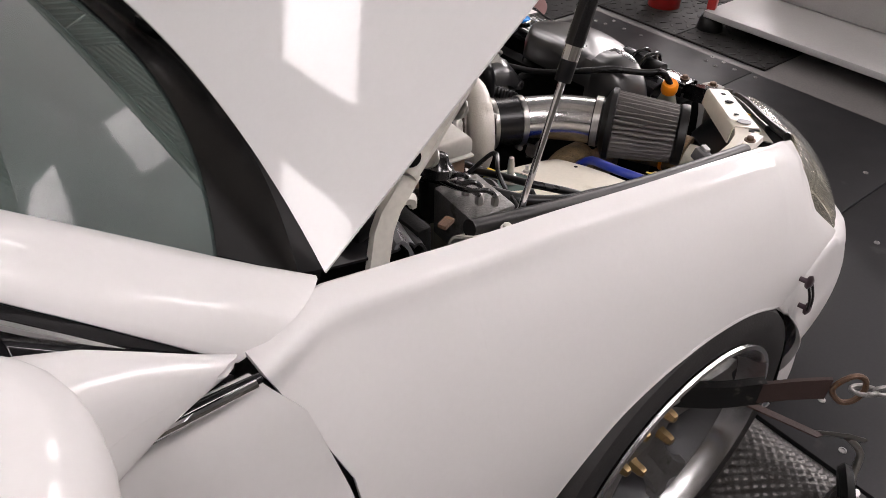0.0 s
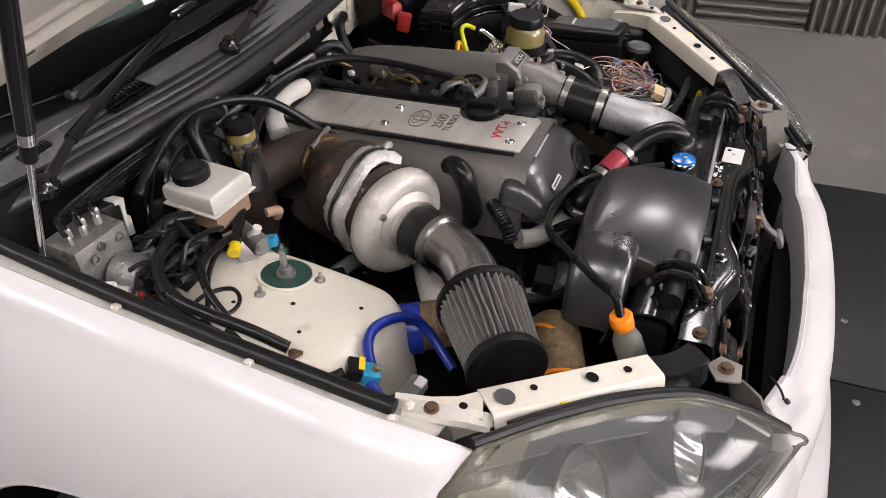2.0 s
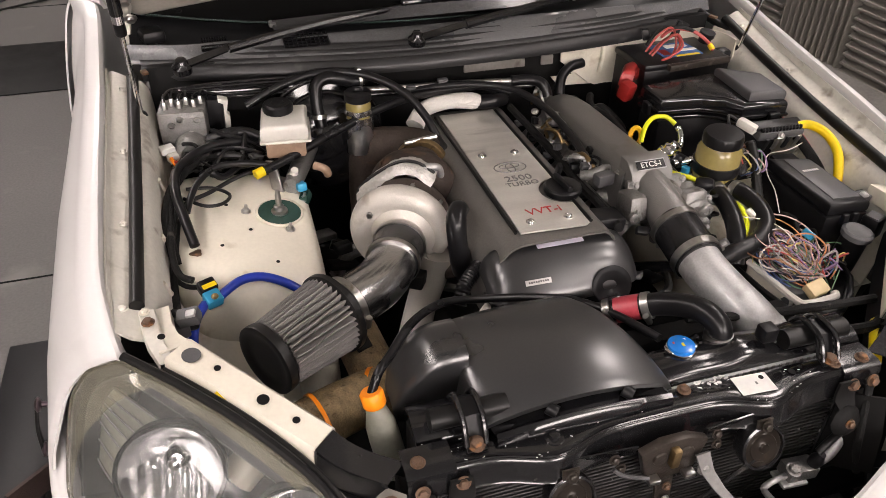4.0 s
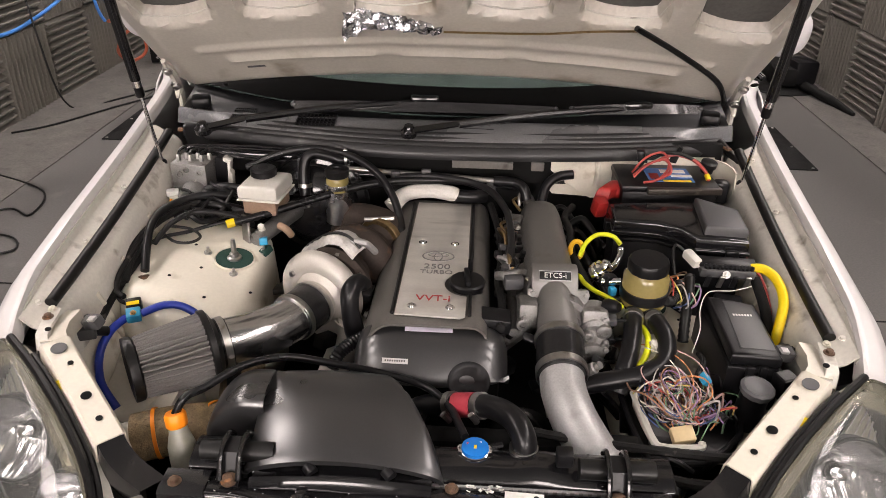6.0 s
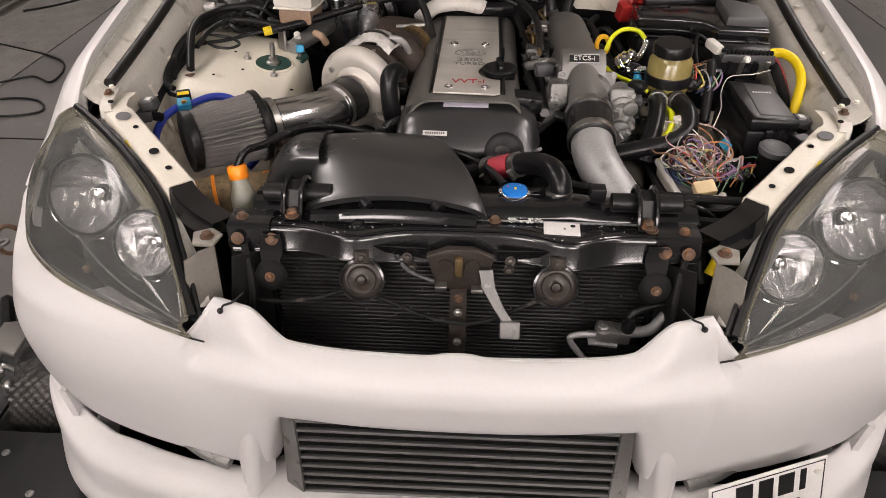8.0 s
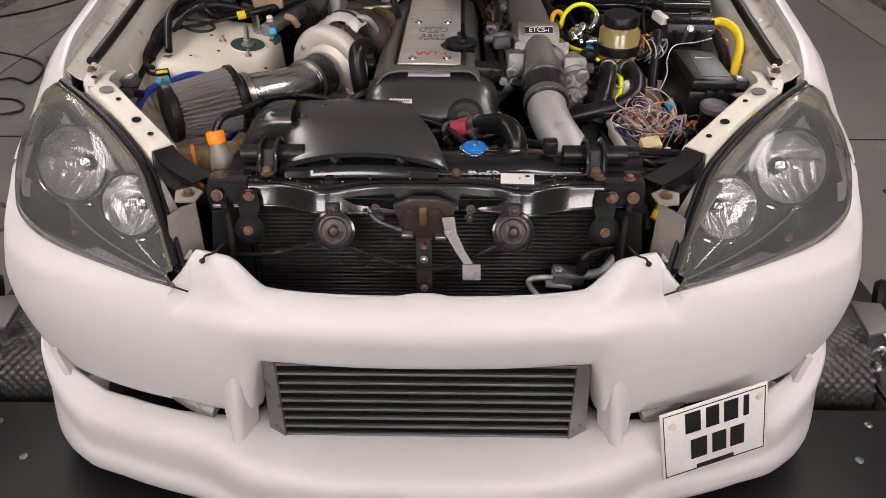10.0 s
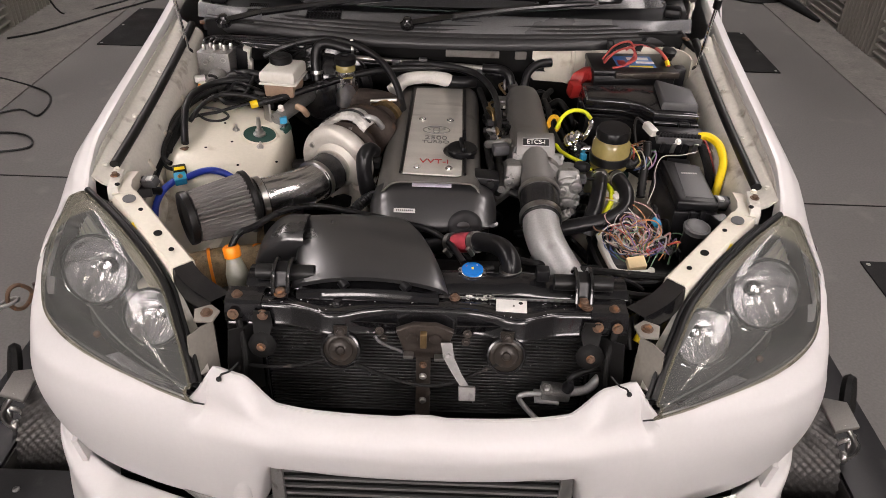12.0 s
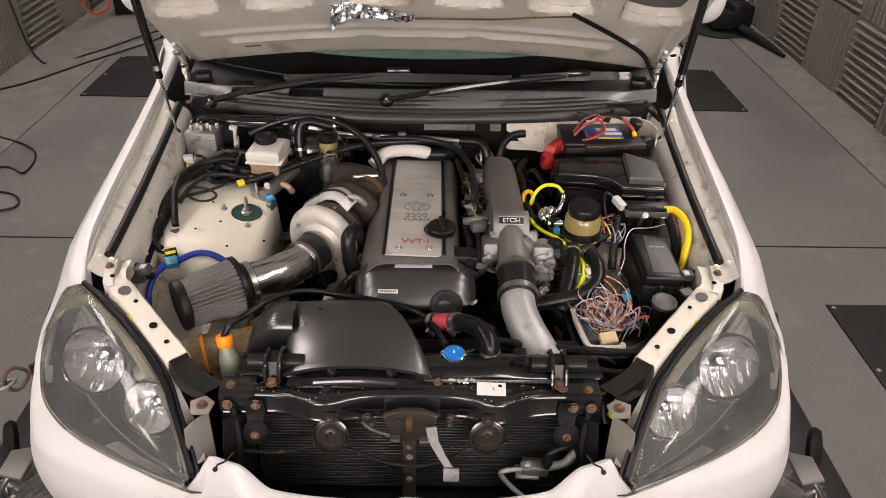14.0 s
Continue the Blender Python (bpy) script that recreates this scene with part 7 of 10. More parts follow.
    part("hose", Geo().tube([(0.150, 0.240, 0.625), (0.150, 0.246, 0.652), (0.135, 0.275, 0.664), (0.105, 0.318, 0.648), (0.062, 0.352, 0.622), (0.022, 0.375, 0.600), (-0.010, 0.392, 0.580), (-0.020, 0.405, 0.555)], 0.0185, n=16), HOSE, hose)
    part("red_band", Geo().tube([(0.078, 0.341, 0.631), (0.062, 0.352, 0.622), (0.048, 0.360, 0.614)], 0.0205, n=18, per=3), PINK, hose, "red band")
    clamp(hose, (0.086, 0.336, 0.635), (-0.7, 0.5, -0.45), 0.020)
    clamp(hose, (0.040, 0.365, 0.610), (-0.7, 0.45, -0.5), 0.020)
    clamp(hose, (0.150, 0.242, 0.636), (0, 0.1, 1), 0.0195)
    part("alloy_elbow", Geo().tube([(-0.018, 0.402, 0.562), (-0.024, 0.412, 0.545), (-0.045, 0.425, 0.540), (-0.085, 0.440, 0.548), (-0.120, 0.452, 0.560), (-0.140, 0.470, 0.570)], 0.0175, n=16), SCROLL, hose, "bare alloy water outlet")
    clamp(hose, (-0.015, 0.398, 0.568), (-0.2, 0.35, -0.9), 0.0195)


radiator()


def air_shroud():
    t = thing("air_guide_cover", (-0.11, 0.26, 0.6), "glossy black plastic air guide cover over the radiator", "plastic cover")
    def top(u, w):
        arch = math.sin(math.pi * min(max(u, 0.0), 1.0)) ** 0.75
        f = Vector((-0.241 + 0.268 * u, 0.180 - 0.005 * arch, 0.634 + 0.028 * arch))
        b = Vector((-0.241 + 0.208 * u, 0.336 + 0.006 * math.sin(math.pi * u), 0.682 + 0.003 * arch))
        b.y -= 0.030 * max(0.0, (u - 0.84) / 0.16) ** 2
        return f.lerp(b, w) + Vector((0.006 * math.sin(math.pi * w) * (u > 0.5), 0, 0.012 * math.sin(math.pi * w) ** 0.9 * (0.4 + 0.6 * arch)))

    ws = [0, 0.03, 0.08, 0.16, 0.26, 0.36, 0.46, 0.56, 0.66, 0.76, 0.86, 0.94]
    rows = []
    for u in np.linspace(0, 1, 34):
        line = [top(u, 0) + Vector((0, 0.002, -0.008))] + [top(u, w) for w in ws]
        q = top(u, 1.0)
        line += [q + Vector((0, 0.002, -0.004)), q + Vector((0, 0.010, -0.018)), q + Vector((0, 0.013, -0.055))]
        rows.append(line)
    left = [[Vector((p.x - d, p.y, p.z - f)) for p in rows[0]] for d, f in ((0.008, 0.050), (0.005, 0.012), (0.002, 0.002))]
    right = [[Vector((p.x + d, p.y, p.z - f)) for p in rows[-1]] for d, f in ((0.003, 0.002), (0.007, 0.012), (0.010, 0.052))]
    part("shell", Geo().sheet(left + rows + right, 0.003, flip=True), SATINBLACK, t)
    lobe = []
    for x in np.linspace(-0.330, -0.236, 14):
        u = (x + 0.330) / 0.094
        h = math.sin(math.pi / 2 * min(1, u * 1.25 + 0.10)) ** 0.5
        tuck = 0.014 * (1 - h)
        lobe.append(catmull([(x, 0.268 + tuck, 0.570), (x, 0.260 + tuck, 0.575 + 0.085 * h), (x, 0.262 + tuck, 0.580 + 0.100 * h), (x, 0.274 + tuck, 0.580 + 0.1085 * h), (x, 0.310, 0.580 + 0.110 * h), (x, 0.330 - tuck, 0.580 + 0.104 * h), (x, 0.344 - tuck, 0.580 + 0.088 * h), (x, 0.352 - tuck, 0.57)], 4))
    lobe = [[Vector((p.x - 0.005, 0.31 + (p.y - 0.31) * 0.75, 0.56 + (p.z - 0.56) * 0.5)) for p in lobe[0]]] + lobe
    part("side_lobe", Geo().sheet(lobe, 0.003, flip=True), SATINBLACK, t)
    lip = []
    for x in np.linspace(-0.232, 0.020, 20):
        u = (x + 0.232) / 0.252
        arch = math.sin(math.pi * min(max(u, 0), 1))
        lip.append([(x, 0.192, 0.634 + 0.014 * arch), (x, 0.174, 0.631 + 0.012 * arch), (x, 0.163, 0.634 + 0.009 * arch), (x, 0.158, 0.640 + 0.008 * arch), (x, 0.152, 0.637 + 0.006 * arch), (x, 0.149, 0.628)])
    part("intake_lip", Geo().sheet(lip, 0.003, flip=True), SHINY, t, "black intake lip")
    # The mouth's inner shade is a painted near-black strip.
    part("mouth", Geo().sheet([[(x, 0.205, 0.650), (x, 0.195, 0.630)] for x in (-0.18, -0.03)], 0.002), VOID, t, "near-black sheet painting the shade in the intake mouth")
    for x in (-0.155, -0.045):
        part("clip", Geo().tube([(x, 0.176, 0.648), (x + 0.010, 0.166, 0.644)], 0.009, n=10), BLACK, t)


air_shroud()


def catch_bottle():
    t = thing("catch_bottle", (-0.352, 0.225, 0.52), "cloudy plastic catch bottle with an orange cap", "bottle")
    a, b = Vector((-0.350, 0.222, 0.53)), Vector((-0.369, 0.252, 0.646))
    d = (b - a).normalized()
    part("bottle", Geo().lathe([(0.017, 0), (0.021, 0.004), (0.0215, 0.06), (0.0205, 0.085), (0.0145, 0.106), (0.013, 0.118)], a, d, n=28), BOTTLE, t)
    part("cap", Geo().lathe([(0.0150, 0), (0.0160, 0.002), (0.0160, 0.019), (0.014, 0.022), (0.007, 0.022)], b - d * 0.006, d, n=24, wobble=0.02, lobes=16), ORANGE, t, "ribbed orange cap")
    single("overflow_hose", Geo().tube([b + d * 0.012, b + Vector((0.012, 0.016, 0.035)), (-0.335, 0.295, 0.680), (-0.292, 0.345, 0.684), (-0.235, 0.390, 0.671), (-0.17, 0.408, 0.650), (-0.09, 0.412, 0.632), (-0.01, 0.400, 0.618), (0.034, 0.352, 0.620), (0.052, 0.30, 0.630), (0.064, 0.262, 0.636)], 0.0064, n=12), HOSE, "thick black overflow hose from the bottle to the radiator neck", "hose")


catch_bottle()


# ---- the engine ----
def straight_six():
    t = thing("engine", (0, 0.72, 0.36), "straight-six engine with grey valve cover and brushed alloy plate", "engine")
    part("block", Geo().box((0.0, 0.72, 0.48), (0.24, 0.52, 0.24), bevel=0.01), DULL, t, "dark engine block")
    rows = []
    for y in np.linspace(0.468, 0.985, 12):
        k = 1 - 0.35 * max(0, (y - 0.93) / 0.055) ** 2 * 0.2
        z = 0.692 - 0.010 * (y - 0.5)
        rows.append(catmull([(-0.135, y, z - 0.135), (-0.134, y, z - 0.085), (-0.122, y, z - 0.045), (-0.100, y, z - 0.014), (-0.082, y, z - 0.003), (-0.060, y, z), (0.0, y, z), (0.062, y, z), (0.080, y, z - 0.004), (0.094, y, z - 0.020), (0.102, y, z - 0.06), (0.104, y, z - 0.13)], 3))
    last = [Vector((p.x * 0.96, 0.995, p.z - 0.012)) for p in rows[-1]]
    cover = part("valve_cover", Geo().sheet(rows + [last], 0.004, flip=True), COVER, t, "dark grey painted valve cover")
    z0 = 0.696
    out = [(-0.068, 0.492), (0.046, 0.486), (0.055, 0.492), (0.056, 0.556)]
    out += [(0.058 + 0.044 * math.cos(a), 0.602 + 0.044 * math.sin(a)) for a in np.linspace(-math.pi / 2 - 0.06, -3 * math.pi / 2 + 0.06, 14)]
    out += [(0.056, 0.650), (0.056, 0.960), (-0.064, 0.960)]
    plate = part("cover_plate", Geo().prism([(x, y, z0 - 0.010 * (y - 0.5) - 0.001) for x, y in out], (0, 0, 0.0035), 0.001), BRUSHED, t, "brushed alloy cover plate")
    for x in (-0.0735, 0.0625):
        part("groove", Geo().tube([(x, 0.50, 0.6945), (x, 0.96, 0.690)], 0.0032, n=8), RUBBER, t, "black rubber edge")
    for x, y in ((-0.039, 0.761), (0.027, 0.759), (-0.040, 0.518), (0.028, 0.517)):
        b = part("screw", Geo().lathe([(0.0085, 0), (0.0085, 0.0012), (0.0055, 0.0012), (0.0055, 0.004), (0.0038, 0.005), (0.002, 0.0035)], (x, y, z0 + 0.0025 - 0.010 * (y - 0.5)), n=18), CHROME, plate, "bright dome screw")
    up = lambda x, y: pose(x, y, z0 + 0.0028 - 0.010 * (y - 0.5))
    g = Geo()
    g.tube([up(-0.004, 0.704) @ Vector((0.031 * math.cos(a), 0.019 * math.sin(a), 0)) for a in np.linspace(0, 2 * math.pi, 24, endpoint=False)], 0.0013, n=6, per=1, closed=True)
    g.tube([up(-0.004, 0.709) @ Vector((0.020 * math.cos(a), 0.0075 * math.sin(a), 0)) for a in np.linspace(0, 2 * math.pi, 20, endpoint=False)], 0.0010, n=6, per=1, closed=True)
    g.tube([up(-0.004, 0.702) @ Vector((0.008 * math.cos(a), 0.016 * math.sin(a), 0)) for a in np.linspace(0, 2 * math.pi, 20, endpoint=False)], 0.0010, n=6, per=1, closed=True)
    part("emblem", g, GREYINK, plate, "plain oval badge")
    lettering("2500", 0.026, up(-0.004, 0.662) @ pose(0, 0, 0, 0, 0, 0), GREYINK, plate)
    lettering("TURBO", 0.019, up(-0.004, 0.641), GREYINK, plate)
    lettering("VVT-i", 0.027, up(-0.004, 0.546), REDINK, plate, label="red raised letters")
    # front cam drive cover
    rows = []
    for x in np.linspace(-0.136, 0.132, 28):
        u = (x + 0.002) / 0.134
        k = max(1 - abs(u) ** 4.5, 0.0) ** 0.5
        k = 0.30 + 0.70 * k
        mid = 1 - 0.5 * abs(u) ** 3
        zt = 0.606 + 0.073 * k
        zb = 0.604 + 0.010 * abs(u) ** 2
        rows.append(catmull([(x, 0.512, zt - 0.03), (x, 0.506, zt - 0.004), (x, 0.486, zt), (x, 0.462, zt - 0.006), (x, 0.442 - 0.004 * mid, zt - 0.022), (x, 0.424 - 0.010 * mid + 0.02 * (1 - k), zt - 0.046 * k - 0.006), (x, 0.420 - 0.010 * mid + 0.025 * (1 - k), zb + 0.006), (x, 0.426 - 0.008 * mid + 0.025 * (1 - k), zb - 0.002), (x, 0.446, zb - 0.006), (x, 0.470, zb - 0.01)], 3))
    front = part("cam_drive_cover", Geo().sheet(rows, 0.004, flip=True), SATINBLACK, t, "satin black plastic cam drive cover")
    part("side_cap", Geo().box((0.107, 0.530, 0.668), (0.060, 0.045, 0.030), (0, 6, 0), 0.006), BLACK, t, "black coil cover")
    pocket = []
    for k in (1.0, 0.9, 0.75, 0.5, 0.2, 0.02):
        pocket.append([Vector((0.066 + 0.036 * k * math.cos(a), 0.4105 - 0.55 * 0.030 * k * math.sin(a) * -1 + (1 - k) * 0.006 - (0.003 if k < 1 else 0.0), 0.622 + 0.030 * k * math.sin(a) - (1 - k) * 0.004)) for a in np.linspace(0, 2 * math.pi, 29)])
    # Blacker than the cover, so the recess's shade is in its colour.
    part("pocket", Geo().sheet(pocket, 0.0), WELL, front, "near-black dish painting a shaded recess in the cover")
    part("clip", Geo().box((0.066, 0.402, 0.604), (0.024, 0.014, 0.010), (0, 0, 0), 0.003), SHINY, front)
    part("sticker", Geo().box((-0.060, 0.4265, 0.646), (0.044, 0.0012, 0.009), (-42, 0, -1), 0), LABEL, front, "white printed sticker")
    g = Geo()
    for k in range(9):
        g.box((-0.076 + 0.004 * k, 0.4255, 0.6472), (0.0026, 0.0010, 0.003), (-42, 0, 0), 0)
    part("print_bar", g, GREYINK, front, "small grey print marks")
    part("sticker", Geo().box((-0.006, 0.4735, 0.682), (0.082, 0.013, 0.0012), (14, 0, 0), 0), LILAC, front, "pale lilac sticker")
    # oil filler cap
    c = Vector((0.056, 0.602, 0.690))
    cap = part("oil_cap", Geo().lathe([(0.030, -0.012), (0.030, 0.006), (0.034, 0.008), (0.034, 0.014), (0.031, 0.017), (0.004, 0.017)], c, n=32, wobble=0.012, lobes=20), BLACK, t, "black oil filler cap")
    part("grip", Geo().box(c + Vector((0, 0.002, 0.021)), (0.010, 0.056, 0.012), (0, 0, 6), 0.003), BLACK, cap)
    part("dip_tab", Geo().box(c + Vector((0.004, 0.030, 0.030)), (0.008, 0.012, 0.028), (20, 0, 0), 0.002), BLACK, cap)
    # coil connectors and fuel rail in the valley
    part("fuel_rail", Geo().tube([(0.142, 0.52, 0.650), (0.142, 0.95, 0.645)], 0.009, n=12), CAST, t)
    for k in range(6):
        y = 0.545 + 0.078 * k
        part("injector", Geo().lathe([(0.007, 0), (0.009, 0.01), (0.009, 0.025), (0.006, 0.03)], (0.136, y, 0.622), (0.3, 0, 1), n=12), BLACK, t)
        part("injector_plug", Geo().box((0.118, y + 0.02, 0.655), (0.018, 0.014, 0.012), (0, 0, 8 * (k % 3 - 1)), 0.002), DARKGREY if k % 2 else BLACK, t)
    part("valley_loom", Geo().tube([(0.118, 0.50, 0.672), (0.122, 0.58, 0.668), (0.115, 0.66, 0.672), (0.124, 0.76, 0.668), (0.118, 0.88, 0.672), (0.10, 0.97, 0.690)], 0.008, n=8), LOOM, t)
    part("breather_duct", Geo().tube([(-0.134, 0.598, 0.690), (-0.146, 0.582, 0.703), (-0.156, 0.562, 0.694), (-0.156, 0.552, 0.660), (-0.150, 0.550, 0.620), (-0.146, 0.556, 0.590)], [0.013, 0.016, 0.018, 0.017, 0.019, 0.015], n=14), HOSE, t, "black moulded breather duct")
    part("breather", Geo().tube([(-0.128, 0.520, 0.625), (-0.150, 0.500, 0.622), (-0.168, 0.482, 0.612), (-0.178, 0.470, 0.590)], 0.011, n=14, per=10, ridge=0.16), HOSE, t, "ribbed black breather hose")
    part("cam_sensor", Geo().box((-0.140, 0.640, 0.640), (0.02, 0.03, 0.02), (0, 10, 0), 0.004), BLACK, t)
    for y in (0.62, 0.72, 0.82, 0.92):
        bolt(t, (-0.137, y, 0.606), (-1, 0, 0.4), 0.006, STEEL)
    # alternator and pulleys down at the front
    part("pulley", Geo().lathe([(0.050, -0.012), (0.052, -0.008), (0.046, -0.004), (0.052, 0.0), (0.046, 0.004), (0.052, 0.008), (0.040, 0.012), (0.012, 0.012)], (0.155, 0.350, 0.560), (0, -1, 0.15), n=32), DULL, t)
    part("pulley", Geo().lathe([(0.040, -0.012), (0.042, 0.0), (0.036, 0.008), (0.010, 0.010)], (0.045, 0.395, 0.535), (0, -1, 0.1), n=28), DULL, t)
    part("belt", Geo().tube([(0.155, 0.352, 0.612), (0.100, 0.37, 0.596), (0.045, 0.397, 0.577), (0.010, 0.40, 0.54), (0.045, 0.395, 0.493), (0.16, 0.352, 0.505), (0.205, 0.345, 0.55)], 0.006, n=6, closed=True), RUBBER, t)
    part("water_pump", Geo().lathe([(0.030, -0.03), (0.034, 0.0), (0.026, 0.012), (0.010, 0.02)], (-0.02, 0.42, 0.52), (0, -1, 0), n=20), CAST, t)
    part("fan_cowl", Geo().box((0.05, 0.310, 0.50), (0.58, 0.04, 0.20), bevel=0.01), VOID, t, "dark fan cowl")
    # firewall side: wrapped hose behind the cover
    part("wrapped_hose", Geo().tube([(-0.125, 0.935, 0.690), (-0.095, 0.962, 0.712), (-0.040, 0.968, 0.720), (0.010, 0.965, 0.716), (0.022, 0.965, 0.712)], [0.020, 0.017, 0.016, 0.018, 0.015], n=14), mat("white_cloth_wrap", (0.66, 0.64, 0.60), 0.8, var=0.15, bump=0.8, fine=300, dirt=(0.40, 0.37, 0.33), amount=0.3), t, "white cloth-wrapped hose")
    part("hose_end", Geo().tube([(0.020, 0.965, 0.712), (0.06, 0.962, 0.712), (0.085, 0.975, 0.708)], 0.015, n=12), HOSE, t)
    return t


straight_six()


def intake():
    t = thing("intake_manifold", (0.22, 0.75, 0.6), "grey alloy intake plenum with throttle body and runners", "intake manifold")
    rows = []
    for y in np.linspace(0.590, 0.955, 16):
        k = max(0, (y - 0.86) / 0.095)
        x0, x1, z = 0.172 + 0.006 * k - 0.008 * (y - 0.59), 0.252 - 0.006 * (y - 0.59), 0.736 - 0.040 * (y - 0.59) - 0.012 * k * k
        rows.append(catmull([(x0 - 0.008, y, 0.640), (x0 - 0.006, y, z - 0.034), (x0 + 0.004, y, z - 0.010), (x0 + 0.018, y, z - 0.001), ((x0 + x1) / 2, y, z + 0.002), (x1 - 0.020, y, z - 0.001), (x1 - 0.005, y, z - 0.010), (x1 + 0.006, y, z - 0.036), (x1 + 0.006, y, 0.640)], 4))
    end = [Vector((p.x * 0.8 + 0.043, 0.970, p.z - 0.014)) for p in rows[-1]]
    part("plenum", Geo().sheet(rows + [end], 0.004, flip=True), PLENUM, t, "bead-blasted alloy plenum")
    for k in range(6):
        y = 0.56 + 0.078 * k
        part("runner", Geo().tube([(0.205, y + 0.01, 0.665), (0.165, y, 0.640), (0.125, y, 0.600)], 0.019, n=14), CAST, t)
    box = part("label_block", Geo().prism([(0.172, 0.616, 0.690), (0.172, 0.616, 0.7415), (0.172, 0.594, 0.7425), (0.172, 0.570, 0.725), (0.172, 0.562, 0.690)], (0.084, 0, 0), 0.004), PLENUM, t)
    m = pose(0.214, 0.5815, 0.7345, 36, 0, 0)
    part("label", Geo().box((0, 0, 0), (0.056, 0.0165, 0.0030), bevel=0.0008).moved(m), INK, box, "black label with white letters")
    part("label_rim", Geo().tube([m @ Vector((0.0285 * a, 0.009 * b, 0.0012)) for a, b in ((-1, -1), (1, -1), (1, 1), (-1, 1))], 0.0009, n=5, per=1, closed=True), SATIN, box)
    lettering("ETCS-i", 0.0145, m @ pose(0, 0, 0.0018), LABEL, box)
    part("flange", Geo().box((0.220, 0.566, 0.684), (0.112, 0.014, 0.062), (-14, 0, 0), 0.007), CAST, t)
    for x, z in ((0.174, 0.712), (0.268, 0.712), (0.174, 0.668), (0.270, 0.668)):
        bolt(t, (x, 0.556 - (0.713 - z) * 0.1, z), (0, -0.95, 0.3), 0.0048, CAST)
    part("neck", Geo().tube([(0.214, 0.580, 0.704), (0.215, 0.560, 0.697), (0.217, 0.530, 0.684), (0.219, 0.500, 0.670), (0.220, 0.480, 0.662)], [0.027, 0.031, 0.034, 0.037, 0.038], n=28), PLENUM, t, "smooth cast throttle neck")
    part("throttle_body", Geo().lathe([(0.050, 0.0), (0.051, 0.018), (0.044, 0.024), (0.042, 0.040)], (0.221, 0.566, 0.672), (0, -0.95, -0.28), n=32), CAST, t)
    part("motor", Geo().lathe([(0.026, 0), (0.028, 0.01), (0.028, 0.052), (0.022, 0.058), (0.008, 0.058)], (0.286, 0.575, 0.672), (0, -0.95, -0.28), n=24), CAST, t)
    part("motor", Geo().lathe([(0.022, 0), (0.024, 0.008), (0.024, 0.040), (0.016, 0.046)], (0.284, 0.548, 0.630), (0, -0.95, -0.28), n=24), CAST, t)
    part("gear_case", Geo().box((0.285, 0.532, 0.655), (0.050, 0.036, 0.085), (-16, 0, 0), 0.012), CAST, t)
    part("gear_case", Geo().box((0.166, 0.545, 0.680), (0.036, 0.055, 0.05), (-10, 0, 0), 0.010), CAST, t)
    for x, y, z in ((0.300, 0.513, 0.690), (0.305, 0.505, 0.632), (0.272, 0.505, 0.628), (0.160, 0.516, 0.685)):
        bolt(t, (x, y, z), (0, -0.95, 0.3), 0.0045, CAST)
    part("plug", Geo().lathe([(0.012, 0), (0.014, 0.006), (0.012, 0.022), (0.008, 0.03)], (0.306, 0.560, 0.690), (0.6, -0.6, 0.3), n=16), BLACK, t, "black throttle plug")
    part("vacuum_fitting", Geo().tube([(0.166, 0.640, 0.702), (0.150, 0.632, 0.708), (0.128, 0.628, 0.704), (0.112, 0.640, 0.696)], 0.009, n=12), CAST, t)
    part("solenoid", Geo().box((0.142, 0.612, 0.700), (0.036, 0.022, 0.024), (0, 0, 12), 0.004), DARKGREY, t)
    part("solenoid", Geo().box((0.150, 0.860, 0.704), (0.03, 0.035, 0.022), (0, 0, -10), 0.004), CAST, t)
    part("rear_fitting", Geo().tube([(0.190, 0.955, 0.690), (0.185, 0.985, 0.700), (0.17, 1.0, 0.705)], 0.014, n=12), CAST, t)
    for k in range(5):
        part("stay", Geo().box((0.158 + 0.006 * (k % 2), 0.66 + 0.05 * k, 0.690), (0.024, 0.014, 0.012), (0, 0, 15 * (k % 3 - 1)), 0.003), CAST if k % 2 else BLACK, t)
    # small fittings crowded between the cover and the plenum, and bosses on the throttle
    random.seed(61)
    for k in range(34):
        x, y, z = random.uniform(0.122, 0.172), random.uniform(0.60, 0.95), random.uniform(0.676, 0.706)
        if k % 3 == 0:
            part("fitting", Geo().box((x, y, z), (random.uniform(0.010, 0.024), random.uniform(0.010, 0.022), random.uniform(0.010, 0.02)), (random.uniform(-20, 20), random.uniform(-20, 20), random.uniform(-40, 40)), 0.002), random.choice([CAST, BLACK, DARKGREY]), t)
        elif k % 3 == 1:
            bolt(t, (x, y, z + 0.006), (random.uniform(-0.4, 0.4), random.uniform(-0.6, 0.2), 1), random.uniform(0.004, 0.006), random.choice([STEEL, CAST]))
        else:
            part("small_pipe", Geo().tube([(x, y, z), (x + random.uniform(-0.02, 0.02), y + 0.02, z + 0.016), (x + random.uniform(-0.02, 0.02), y + 0.05, z + 0.010), (x, y + 0.07, z - 0.02)], random.uniform(0.003, 0.005), n=8), random.choice([STEEL, HOSE, BRONZE, SATIN]), t)
    for k in range(7):
        y = 0.63 + 0.047 * k
        bolt(t, (0.259, y, 0.690), (0.8, 0, 0.5), 0.0042, CAST)
